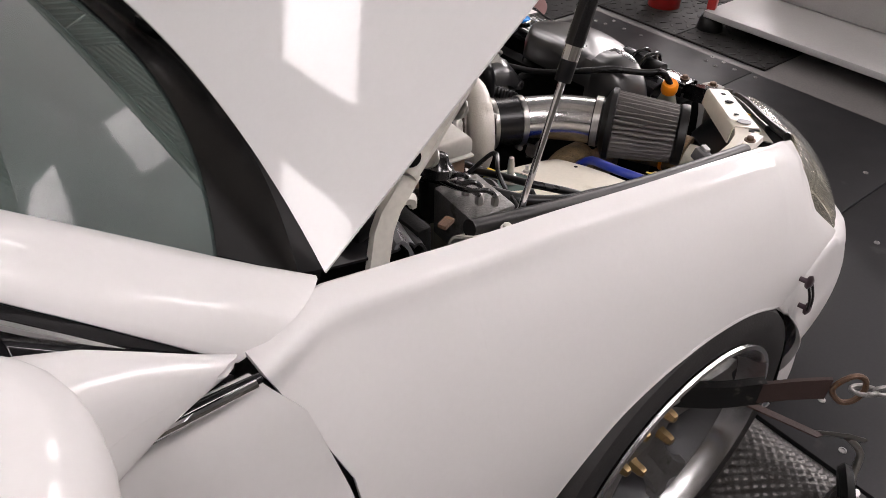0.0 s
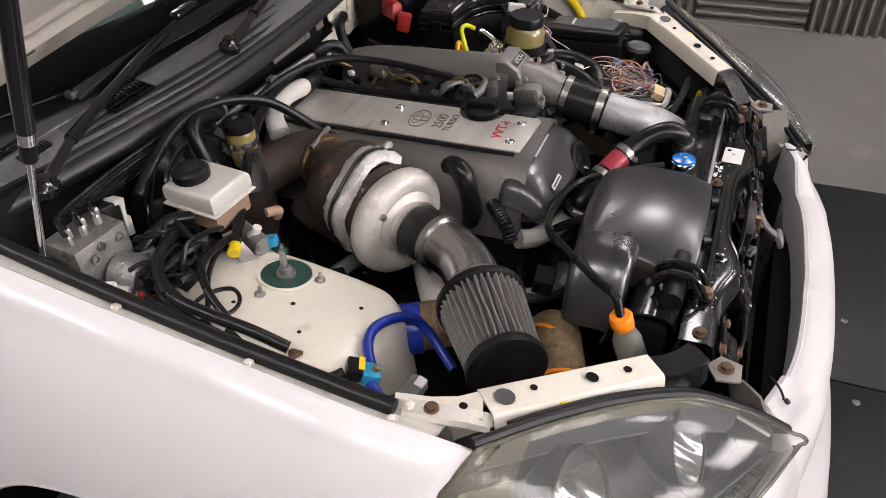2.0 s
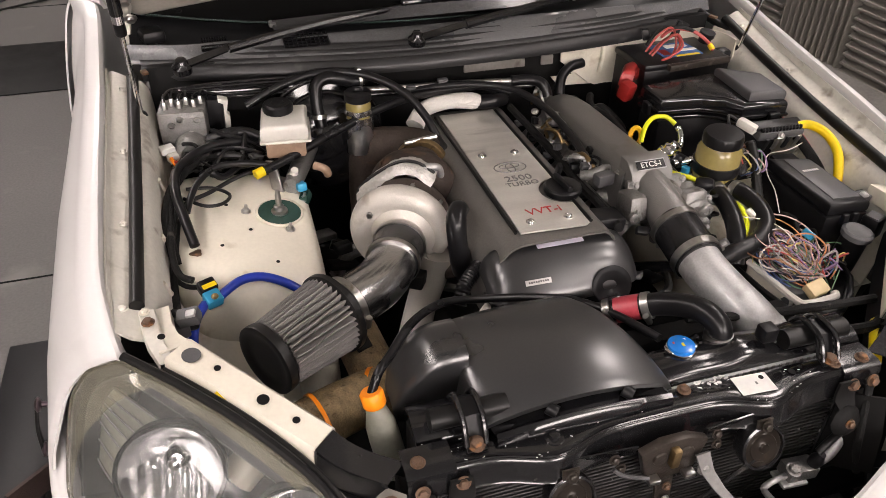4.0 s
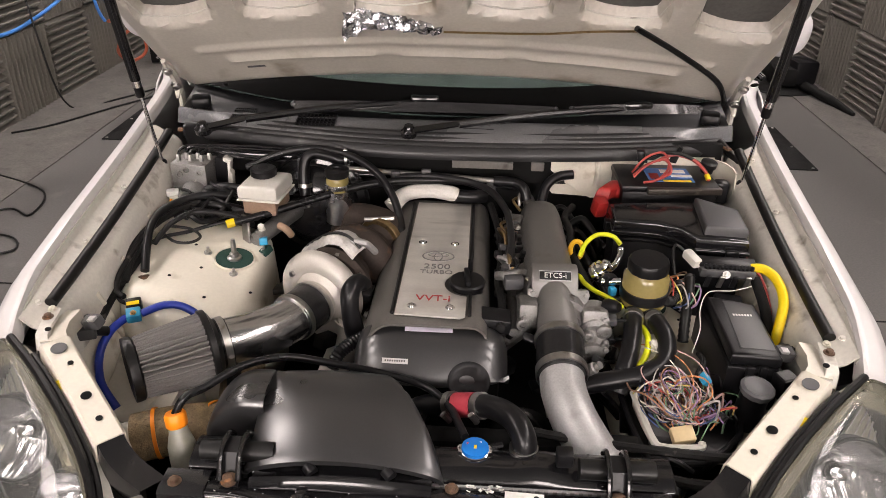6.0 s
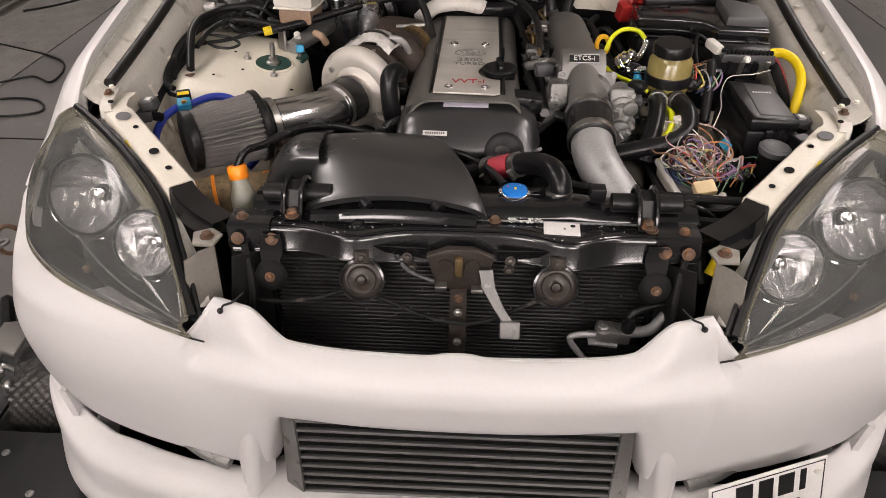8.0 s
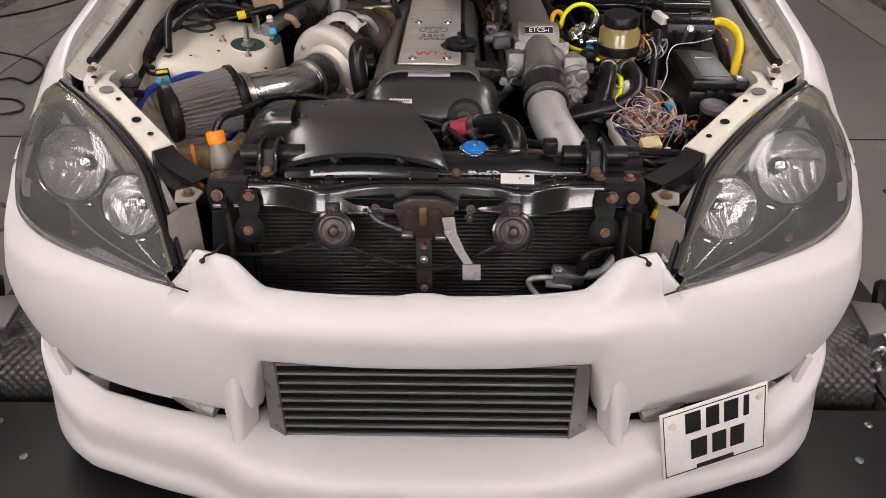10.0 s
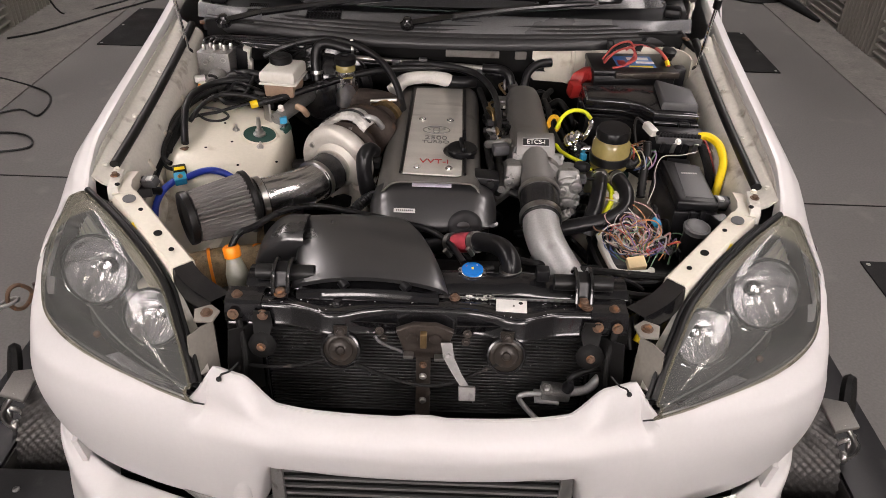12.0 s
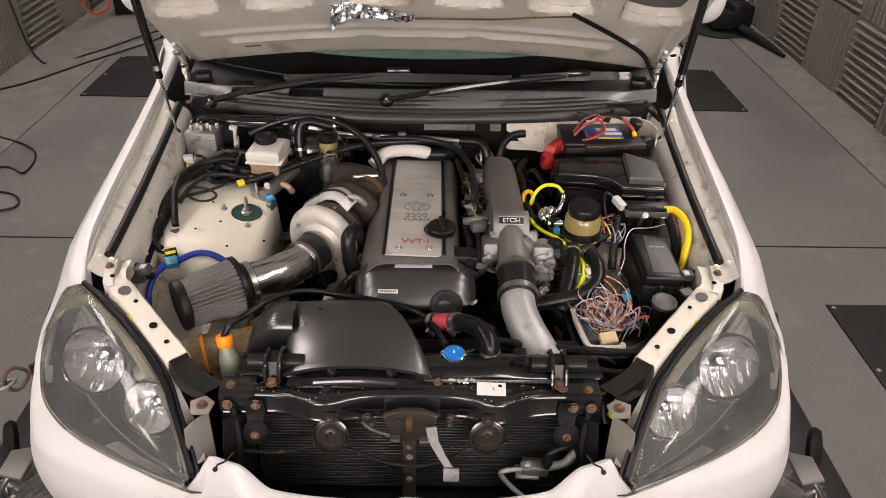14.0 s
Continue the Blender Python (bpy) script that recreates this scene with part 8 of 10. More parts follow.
    for x, y, z, r in ((0.300, 0.515, 0.665, 0.014), (0.272, 0.512, 0.655, 0.010), (0.304, 0.512, 0.640, 0.008), (0.158, 0.518, 0.672, 0.012)):
        part("boss", Geo().lathe([(r, -0.004), (r, 0.005), (r * 0.8, 0.007), (r * 0.45, 0.007), (r * 0.4, 0.004), (0.001, 0.004)], (x, y, z), (0, -0.95, -0.1), n=18), CAST, t)
    for k, (x, y, z) in enumerate(((0.318, 0.548, 0.668), (0.315, 0.530, 0.64), (0.296, 0.500, 0.612), (0.170, 0.505, 0.650))):
        part("sensor_plug", Geo().box((x, y, z), (0.018, 0.022, 0.014), (10, 15 * k, 25 * k), 0.003), BLACK if k % 2 else DARKGREY, t)
        part("sensor_lead", Geo().tube([(x, y, z), (x + 0.02, y - 0.01, z + 0.006), (x + 0.03, y + 0.02, z - 0.01), (x + 0.03, y + 0.05, z - 0.03)], 0.003, n=6), LOOM, t)
    return t


intake()


def charge_pipe():
    t = thing("charge_pipe", (0.24, 0.4, 0.5), "satin alloy charge pipe with black silicone coupler", "intake pipe")
    pts = [(0.219, 0.412, 0.648), (0.220, 0.375, 0.640), (0.232, 0.330, 0.626), (0.256, 0.292, 0.602), (0.284, 0.268, 0.568), (0.300, 0.255, 0.520), (0.305, 0.25, 0.46)]
    part("pipe", Geo().tube(pts, 0.037, n=32, per=8), SATIN, t, "satin alloy pipe")
    part("weld_bead", Geo().tube([Vector((0.270, 0.280, 0.586)) + Matrix.Rotation(a, 3, Vector((0.6, -0.5, -0.75)).normalized()) @ Vector((0.0288, -0.0, 0.0235)) for a in np.linspace(0, 2 * math.pi, 24, endpoint=False)], 0.0022, n=6, per=1, closed=True), SATIN, t)
    part("coupler", Geo().tube([(0.220, 0.492, 0.664), (0.220, 0.465, 0.659), (0.219, 0.43, 0.652), (0.219, 0.402, 0.646)], 0.0410, n=32, per=9, ridge=0.012), SILICONE, t, "black silicone coupler")
    clamp(t, (0.220, 0.484, 0.663), (0, -0.97, -0.22), 0.0420, 0.012, STEEL)
    clamp(t, (0.219, 0.413, 0.6485), (0, -0.97, -0.18), 0.0420, 0.014, STEEL)
    part("sensor", Geo().lathe([(0.010, 0), (0.010, 0.02), (0.007, 0.022), (0.007, 0.032)], (0.262, 0.430, 0.640), (0.6, -0.3, 0.7), n=12), CAST, t, "screw-in sensor")


charge_pipe()


def turbo():
    t = thing("turbocharger", (-0.2, 0.7, 0.5), "large turbocharger with bare compressor casting and browned turbine", "turbocharger")
    c = Vector((-0.224, 0.652, 0.632))
    n = Vector((-0.42, -0.905, -0.06)).normalized()
    e1 = Vector((0.905, -0.42, 0)).normalized()
    e2 = n.cross(e1)
    if e2.z < 0:
        e2 = -e2
    ring = lambda k, r, h: c + n * h + r * (math.cos(k) * e1 + math.sin(k) * e2)
    # volute grows round the wheel towards the outlet
    m = 44
    line = [ring(-0.5 + 2 * math.pi * k / m * 0.97, 0.066 + 0.010 * k / m, 0.0) for k in range(m + 1)]
    scroll = part("compressor_housing", Geo().tube(line, [0.018 + 0.013 * k / 8 for k in range(9)], n=18, per=2), SCROLL, t, "bare cast compressor scroll")
    part("face", Geo().lathe([(0.066, -0.030), (0.073, 0.0), (0.064, 0.015), (0.048, 0.022), (0.043, 0.026), (0.043, 0.034), (0.040, 0.036), (0.037, 0.03)], c, n, n=40), SCROLL, scroll)
    part("outlet", Geo().tube([line[-1], line[-1] + Vector((-0.01, -0.005, -0.04)), line[-1] + Vector((-0.035, -0.02, -0.10)), line[-1] + Vector((-0.06, -0.05, -0.16))], [0.035, 0.031, 0.029, 0.03], n=18), SCROLL, scroll)
    part("seat_bolt", Geo().lathe([(0.006, 0), (0.006, 0.012), (0.003, 0.013)], ring(2.45, 0.070, 0.018), n, n=6), STEEL, scroll)
    part("back_plate", Geo().lathe([(0.050, -0.062), (0.074, -0.058), (0.080, -0.044), (0.074, -0.030), (0.050, -0.028)], c, n, n=40), RUSTIRON, t)
    cloth = mat("silver_heat_blanket", (0.66, 0.64, 0.61), 0.42, 0.35, var=0.25, bump=0.8, fine=220, dirt=(0.28, 0.24, 0.20), amount=0.35, spots=30)
    random.seed(17)
    ribbon = []
    for a in np.linspace(1.0, 4.25, 44):
        j = lambda q: random.uniform(-q, q)
        ribbon.append([ring(a, r + 0.003 * math.sin(5 * a) + j(0.0016), h + 0.005 * math.sin(3 * a) + j(0.001)) for r, h in ((0.080, -0.094), (0.092, -0.088), (0.096, -0.076), (0.093, -0.066), (0.097, -0.056), (0.093, -0.046), (0.082, -0.042))])
    part("heat_blanket", Geo().sheet(ribbon, 0.002), cloth, t, "silver heat blanket round the turbine side")
    part("blanket_seam", Geo().tube([ring(a, 0.0965 + 0.003 * math.sin(5 * a), -0.066 + 0.005 * math.sin(3 * a)) for a in np.linspace(1.05, 4.2, 40)], 0.0032, n=6, per=2), INK, t, "dark stitched seam")
    part("centre_housing", Geo().tube([c - n * 0.05, c - n * 0.10], 0.042, n=24), RUSTIRON, t)
    d = c - n * 0.128
    tl = [d + (0.050 + 0.006 * k / 30) * (math.cos(-0.4 + 2 * math.pi * k / 30) * e1 + math.sin(-0.4 + 2 * math.pi * k / 30) * e2) for k in range(30)]
    part("turbine_housing", Geo().tube(tl, [0.030, 0.034, 0.038, 0.042], n=16, per=2), RUSTIRON, t, "heat-browned turbine housing")
    part("turbine_face", Geo().lathe([(0.06, -0.035), (0.055, -0.05), (0.035, -0.06)], d, n, n=30), RUSTIRON, t)
    part("exhaust_elbow", Geo().tube([d - n * 0.03, d - n * 0.075 + Vector((0, 0, 0.012)), d - n * 0.115 + Vector((-0.01, 0, 0.022)), d + Vector((-0.045, 0.165, 0.012)), d + Vector((-0.06, 0.175, -0.06)), d + Vector((-0.06, 0.175, -0.15))], [0.042, 0.042, 0.041, 0.040, 0.038, 0.038], n=22), RUSTIRON, t, "browned exhaust elbow")
    vb = d - n * 0.080 + Vector((0, 0, 0.013))
    part("v_band", Geo().lathe([(0.043, -0.010), (0.050, -0.008), (0.053, 0.0), (0.050, 0.008), (0.043, 0.010)], vb, -n, n=36), BRONZE, t, "golden v-band clamp")
    part("v_band_bolt", Geo().tube([vb + Vector((-0.035, 0.0, 0.046)), vb + Vector((0.030, 0.0, 0.052))], 0.005, n=8), STEEL, t)
    part("manifold", Geo().tube([d + Vector((0.0, 0.0, -0.05)), d + Vector((0.02, 0.0, -0.10)), (-0.13, 0.80, 0.54)], 0.034, n=16), RUSTIRON, t)
    for y in (0.62, 0.70, 0.80, 0.88):
        part("manifold_runner", Geo().tube([(-0.13, y, 0.560), (-0.165, y + 0.01, 0.552), (-0.18, 0.78, 0.525)], 0.021, n=14), RUSTIRON, t)
    part("oil_line", Geo().tube([c - n * 0.07 + e2 * 0.045, c - n * 0.07 + e2 * 0.080 + e1 * 0.01, c - n * 0.08 + e2 * 0.085 + e1 * 0.05, (-0.125, 0.75, 0.66)], 0.007, n=10), SATIN, t, "alloy oil feed line")
    part("oil_fitting", Geo().lathe([(0.012, 0), (0.012, 0.012), (0.008, 0.016), (0.008, 0.026)], c - n * 0.07 + e2 * 0.040, e2, n=6), BRONZE, t)
    part("heat_shield", Geo().sheet([[(-0.235 + 0.02 * k, 0.775 + 0.015 * k, 0.60 + 0.035 * j) for j in range(4)] for k in range(4)], 0.002), RUSTIRON, t)
    for a in (0.6, 1.4, 2.2):
        part("housing_bolt", Geo().lathe([(0.006, 0), (0.006, 0.010), (0.003, 0.011)], ring(a, 0.072, -0.042), n, n=6), STEEL, t)
    return t


turbo()


def air_intake():
    t = thing("intake_elbow", (-0.29, 0.54, 0.58), "polished alloy intake elbow with black silicone joint", "intake pipe")
    n = Vector((-0.42, -0.905, -0.02)).normalized()
    part("coupler", Geo().tube([(-0.240, 0.618, 0.630), (-0.252, 0.592, 0.630), (-0.268, 0.560, 0.631)], 0.0450, n=32), SILICONE, t, "black silicone joint")
    part("elbow", Geo().tube([(-0.256, 0.584, 0.630), (-0.276, 0.545, 0.632), (-0.304, 0.508, 0.636), (-0.340, 0.479, 0.639), (-0.385, 0.452, 0.641)], 0.0425, n=32, per=8), POLISH, t, "polished alloy elbow")
    clamp(t, (-0.2415, 0.614, 0.630), n, 0.0455, 0.008)
    clamp(t, (-0.2655, 0.565, 0.631), n, 0.0455, 0.010)
    part("weld_ring", Geo().lathe([(0.0425, -0.002), (0.0436, 0.0), (0.0425, 0.002)], (-0.369, 0.4615, 0.6405), (-0.84, -0.53, 0.03), n=32), POLISH, t)
    f = thing("cone_filter", (-0.42, 0.42, 0.56), "dark grey pleated cone air filter with rubber end cap", "air filter")
    a, b = Vector((-0.378, 0.455, 0.6405)), Vector((-0.494, 0.376, 0.640))
    d = (b - a).normalized()
    length = (b - a).length
    part("base", Geo().lathe([(0.044, -0.022), (0.045, -0.004), (0.058, 0.002), (0.066, 0.007), (0.066, 0.016), (0.063, 0.018)], a, d, n=48), RUBBER, f, "black rubber base")
    clamp(f, a - d * 0.014, d, 0.045, 0.012)
    q = d.to_track_quat("Z", "Y")
    pleats, per = 38, 6
    rows = []
    for i in range(15):
        u = i / 14
        h = 0.016 + (length - 0.030) * u
        base = 0.0625 + (0.053 - 0.0625) * u
        ring = []
        for k in range(pleats * per):
            ang = 2 * math.pi * k / (pleats * per)
            w = (0.0, 0.08, 0.70, 1.0, 1.0, 0.70)[k % per]
            wob = 0.05 * math.sin(u * 8 + (k // per) * 2.4) * 2 * math.pi / pleats * 2
            r = base - 0.0130 + 0.0130 * w
            ring.append(a + q @ Vector((r * math.cos(ang + wob), r * math.sin(ang + wob), h)))
        rows.append(ring + ring[:1])
    part("pleated_gauze", Geo().sheet(rows, 0.0, flip=False), FILTER, f, "grey pleated gauze")
    part("end_cap", Geo().lathe([(0.052, -0.012), (0.0545, -0.010), (0.0555, -0.002), (0.055, 0.004), (0.047, 0.005), (0.041, 0.001), (0.028, 0.000), (0.004, 0.000)], b, d, n=48), RUBBER, f, "black rubber end cap")
    return t


air_intake()


def cold_side():
    t = thing("wrapped_intercooler_pipe", (-0.4, 0.36, 0.5), "intercooler pipe in bronze mesh wrap with orange tie", "intake pipe")
    part("wrapped_pipe", Geo().tube([(-0.300, 0.365, 0.520), (-0.335, 0.352, 0.552), (-0.385, 0.335, 0.560), (-0.430, 0.318, 0.562), (-0.470, 0.305, 0.558)], 0.040, n=28), WRAP, t, "bronze mesh heat wrap")
    part("wrapped_pipe", Geo().tube([(-0.378, 0.560, 0.548), (-0.354, 0.515, 0.550), (-0.345, 0.465, 0.546), (-0.335, 0.415, 0.530), (-0.325, 0.375, 0.510)], 0.038, n=24), WRAP, t, "bronze mesh heat wrap")
    part("tie", Geo().lathe([(0.041, -0.003), (0.0425, -0.003), (0.0425, 0.003), (0.041, 0.003)], (-0.437, 0.316, 0.5615), (-0.92, -0.32, -0.06), n=32), ORANGE, t, "orange cable tie")
    part("tie", Geo().lathe([(0.041, -0.003), (0.0425, -0.003), (0.0425, 0.003), (0.041, 0.003)], (-0.352, 0.346, 0.556), (-0.88, 0.3, -0.2), n=32), ORANGE, t, "orange cable tie")
    part("pipe_end", Geo().tube([(-0.465, 0.307, 0.558), (-0.52, 0.29, 0.556), (-0.56, 0.275, 0.53)], 0.027, n=20), CREAM, t, "pale pipe end")
    part("blue_joint", Geo().tube([(-0.376, 0.552, 0.548), (-0.392, 0.585, 0.546), (-0.405, 0.615, 0.536)], 0.0405, n=24), BLUEHOSE, t, "blue silicone joint")
    v = thing("boost_valve", (-0.565, 0.545, 0.62), "small blue and black boost valve with yellow label on the tower", "valve")
    part("body", Geo().box((-0.560, 0.540, 0.637), (0.026, 0.024, 0.020), (20, 0, 24), 0.003), CYAN, v)
    part("cap", Geo().box((-0.566, 0.560, 0.646), (0.028, 0.022, 0.020), (20, 0, 24), 0.003), BLACK, v)
    part("label", Geo().box((-0.562, 0.549, 0.6575), (0.022, 0.008, 0.0012), (20, 0, 24), 0), YELLOW, v, "yellow label")
    bolt(v, (-0.556, 0.532, 0.647), (0, -0.3, 1), 0.004, BRONZE)
    single("vacuum_hose", Geo().tube([(-0.548, 0.545, 0.637), (-0.515, 0.566, 0.6435), (-0.480, 0.570, 0.641), (-0.440, 0.557, 0.626), (-0.405, 0.545, 0.592), (-0.405, 0.520, 0.560), (-0.43, 0.48, 0.535)], 0.0075, n=12), BLUEHOSE, "dark blue silicone vacuum hose over the tower", "hose", "vacuum hoses")
    single("vacuum_hose", Geo().tube([(-0.572, 0.535, 0.634), (-0.590, 0.505, 0.624), (-0.596, 0.465, 0.602), (-0.585, 0.43, 0.565), (-0.555, 0.41, 0.525)], 0.0075, n=12), BLUEHOSE, "dark blue silicone vacuum hose beside the wing", "hose", "vacuum hoses")
    single("valve_wire", Geo().tube([(-0.575, 0.562, 0.646), (-0.600, 0.575, 0.645), (-0.612, 0.60, 0.65), (-0.612, 0.66, 0.67), (-0.60, 0.72, 0.70)], 0.004, n=8), LOOM, "black wire to the boost valve", "wiring")
    p = thing("wing_plug", (-0.615, 0.47, 0.63), "grey electrical plug on the inner wing", "connector", "wing plugs")
    part("plug", Geo().box((-0.612, 0.470, 0.645), (0.030, 0.026, 0.022), (0, 0, 20), 0.003), DARKGREY, p)
    part("boot", Geo().tube([(-0.605, 0.478, 0.642), (-0.590, 0.495, 0.63)], 0.009, n=10), RUBBER, p)
    copy_thing(p, pose(0.615, 0.50, 0.63, 0, 0, 60))


cold_side()


# ---- scuttle, seals and wipers ----
def scuttle():
    t = thing("windscreen_scuttle", (0, 1.1, 0.8), "grey plastic scuttle panel with black rubber seals below the windscreen", "scuttle panel")
    rows, deep = [], []
    for x in np.linspace(-0.66, 0.66, 41):
        yf = 1.012 + 0.085 * (abs(x) / 0.62) ** 2
        yb = screen_point(x / 0.69, 0.0).y + 0.004
        zb = screen_point(x / 0.69, 0.0).z
        ym = max(yf + 0.022, 1.088 + 0.02 * (x / 0.62) ** 2)
        dip = 0.004 * math.sin(7 * x + 1)
        rows.append(catmull([(x, yf, 0.812), (x, yf + 0.006, 0.820), (x, yf * 0.6 + ym * 0.4, 0.829 + dip), (x, ym - 0.004, 0.843 + dip * 0.4), (x, ym, 0.838)], 3))
        deep.append(catmull([(x, ym - 0.004, 0.838), (x, ym + 0.010, 0.837), (x, max(ym + 0.016, yb - 0.02), zb - 0.016), (x, yb + 0.004, zb - 0.006)], 3))
    part("panel", Geo().sheet(rows, 0.004, flip=True), SCUTTLE, t)
    part("wiper_well", Geo().sheet(deep, 0.003, flip=True), WELL, t, "black wiper well")
    part("back_board", Geo().sheet([[(x, 1.012 + 0.085 * (abs(x) / 0.62) ** 2 + 0.006, 0.815), (x, 1.036 + 0.02 * (abs(x) / 0.62) ** 2, 0.72)] for x in np.linspace(-0.62, 0.62, 15)], 0.004), DULL, t, "black scuttle wall")
    ribs = []
    for x in np.linspace(-0.640, 0.635, 44):
        yf = 1.002 + 0.085 * (abs(x) / 0.62) ** 2 + 0.002 * math.sin(11 * x)
        ribs.append([(x, yf - 0.010, 0.788), (x, yf - 0.013, 0.797)] + [(x, yf - 0.010 + 0.052 * q, 0.803 + 0.028 * q + 0.0055 * abs(math.sin(math.pi * 4 * q))) for q in np.linspace(0, 1, 25)] + [(x, yf + 0.044, 0.822)])
    part("seal", Geo().sheet(ribs, 0.003, flip=True), SEALRUBBER, t, "ribbed black rubber seal")
    for x0, x1, y0 in ((-0.36, -0.27, 1.055), (0.03, 0.10, 1.055), (-0.52, -0.47, 1.08)):
        g = Geo()
        n = 11
        for i in range(n):
            x = x0 + (x1 - x0) * i / (n - 1)
            g.box((x, y0 + 0.022, 0.8425), (0.0022, 0.05, 0.004), (10, 0, 0), 0)
        for j in range(5):
            g.box(((x0 + x1) / 2, y0 + 0.011 * j, 0.8395 + 0.002 * j), (x1 - x0, 0.0022, 0.004), (10, 0, 0), 0)
        part("intake_grille", g, BLACK, t, "black mesh air intake")
        part("grille_hole", Geo().box(((x0 + x1) / 2, y0 + 0.022, 0.8408), (x1 - x0, 0.05, 0.001), (10, 0, 0), 0), VOID, t)
    for s in (-1, 1):
        part("end_cap", Geo().box((s * 0.612, 1.145, 0.856), (0.045, 0.05, 0.026), (0, 0, -s * 16), 0.008), BLACK, t, "black end cap")

    flange = []
    for x in np.linspace(0.235, 0.645, 22):
        y = 1.004 + 0.085 * (abs(x) / 0.62) ** 2
        cut = 0.070 * max(0.0, 1 - (x - 0.235) / 0.09)
        flange.append(catmull([(x, y - 0.008, 0.797), (x, y - 0.004, 0.790), (x, y + 0.003, 0.785 - 0.1 * (0.07 - cut)), (x, y + 0.006, 0.715 + cut), (x, y + 0.004, 0.69 + cut)], 3))
    part("bulkhead_panel", Geo().sheet(flange, 0.003, flip=False), CREAM, t, "cream painted bulkhead panel")
    for x in (0.34, 0.47, 0.585):
        y = 1.0 + 0.085 * (abs(x) / 0.62) ** 2
        part("panel_rib", Geo().tube([(x, y, 0.788), (x + 0.004, y + 0.002, 0.76), (x + 0.002, y + 0.004, 0.72)], 0.006, n=8), CREAM, t)

    for s in (1,):
        corner = [(0.600, 1.040), (0.622, 1.030), (0.636, 1.010), (0.642, 0.985), (0.640, 0.955)]
        part("cowl_side", Geo().sheet([[(s * (x - 0.004 * k), y - 0.004 * k, 0.60 + 0.05 * k) for k in range(5)] for x, y in corner], 0.003, flip=s < 0), CREAM, t, "grubby cream cowl corner")
        part("corner_seal", Geo().tube([(s * 0.628, 1.095, 0.815), (s * 0.640, 1.06, 0.806), (s * 0.650, 1.02, 0.797), (s * 0.656, 0.99, 0.788)], 0.009, n=10), RUBBER, t, "black rubber seal")


scuttle()


def wiper(pivot, elbow, tip, blade_a, blade_b):
    t = thing("windscreen_wiper", pivot, "black windscreen wiper resting on the scuttle", "wiper", "wipers")
    p, e, q = Vector(pivot), Vector(elbow), Vector(tip)
    part("pivot_cap", Geo().lathe([(0.018, -0.012), (0.019, 0.0), (0.013, 0.006), (0.010, 0.014), (0.005, 0.016)], p, (0, -0.2, 1), n=20), SHINY, t)
    d = (e - p).normalized()
    w = Vector((0, 0.010, 0))
    part("arm_root", Geo().sheet([[p - w * 1.3, p + Vector((0, 0, 0.008)), p + w * 1.3], [e - w, e + Vector((0, 0, 0.009)), e + w]], 0.006, flip=False), SHINY, t)
    part("arm", Geo().tube([e, e.lerp(q, 0.5) + Vector((0, 0, 0.006)), q], [0.010, 0.0080, 0.0065], n=8), SHINY, t)
    a, b = Vector(blade_a), Vector(blade_b)
    blade = part("blade", Geo().sheet([[a.lerp(b, k) + Vector((0, -0.013, -0.005)), a.lerp(b, k) + Vector((0, -0.005, 0.013 + 0.005 * math.sin(math.pi * k))), a.lerp(b, k) + Vector((0, 0.011, 0.008))] for k in np.linspace(0, 1, 14)], 0.005, flip=False), SHINY, t)
    part("coupler", Geo().box(q + Vector((0.0, 0, 0.004)), (0.070, 0.024, 0.022), (0, 0, 4), 0.007), SHINY, blade)
    for k in (0.0, 1.0):
        part("end_clip", Geo().box(a.lerp(b, k) + Vector((0, 0, 0.004)), (0.016, 0.018, 0.012), (0, 0, 0), 0.004), DARKGREY, blade)


wiper((-0.560, 1.000, 0.840), (-0.47, 1.035, 0.853), (-0.065, 1.136, 0.876), (-0.375, 1.118, 0.862), (0.243, 1.124, 0.866))
wiper((-0.093, 1.028, 0.840), (0.02, 1.050, 0.852), (0.438, 1.136, 0.877), (0.284, 1.126, 0.868), (0.580, 1.140, 0.876))


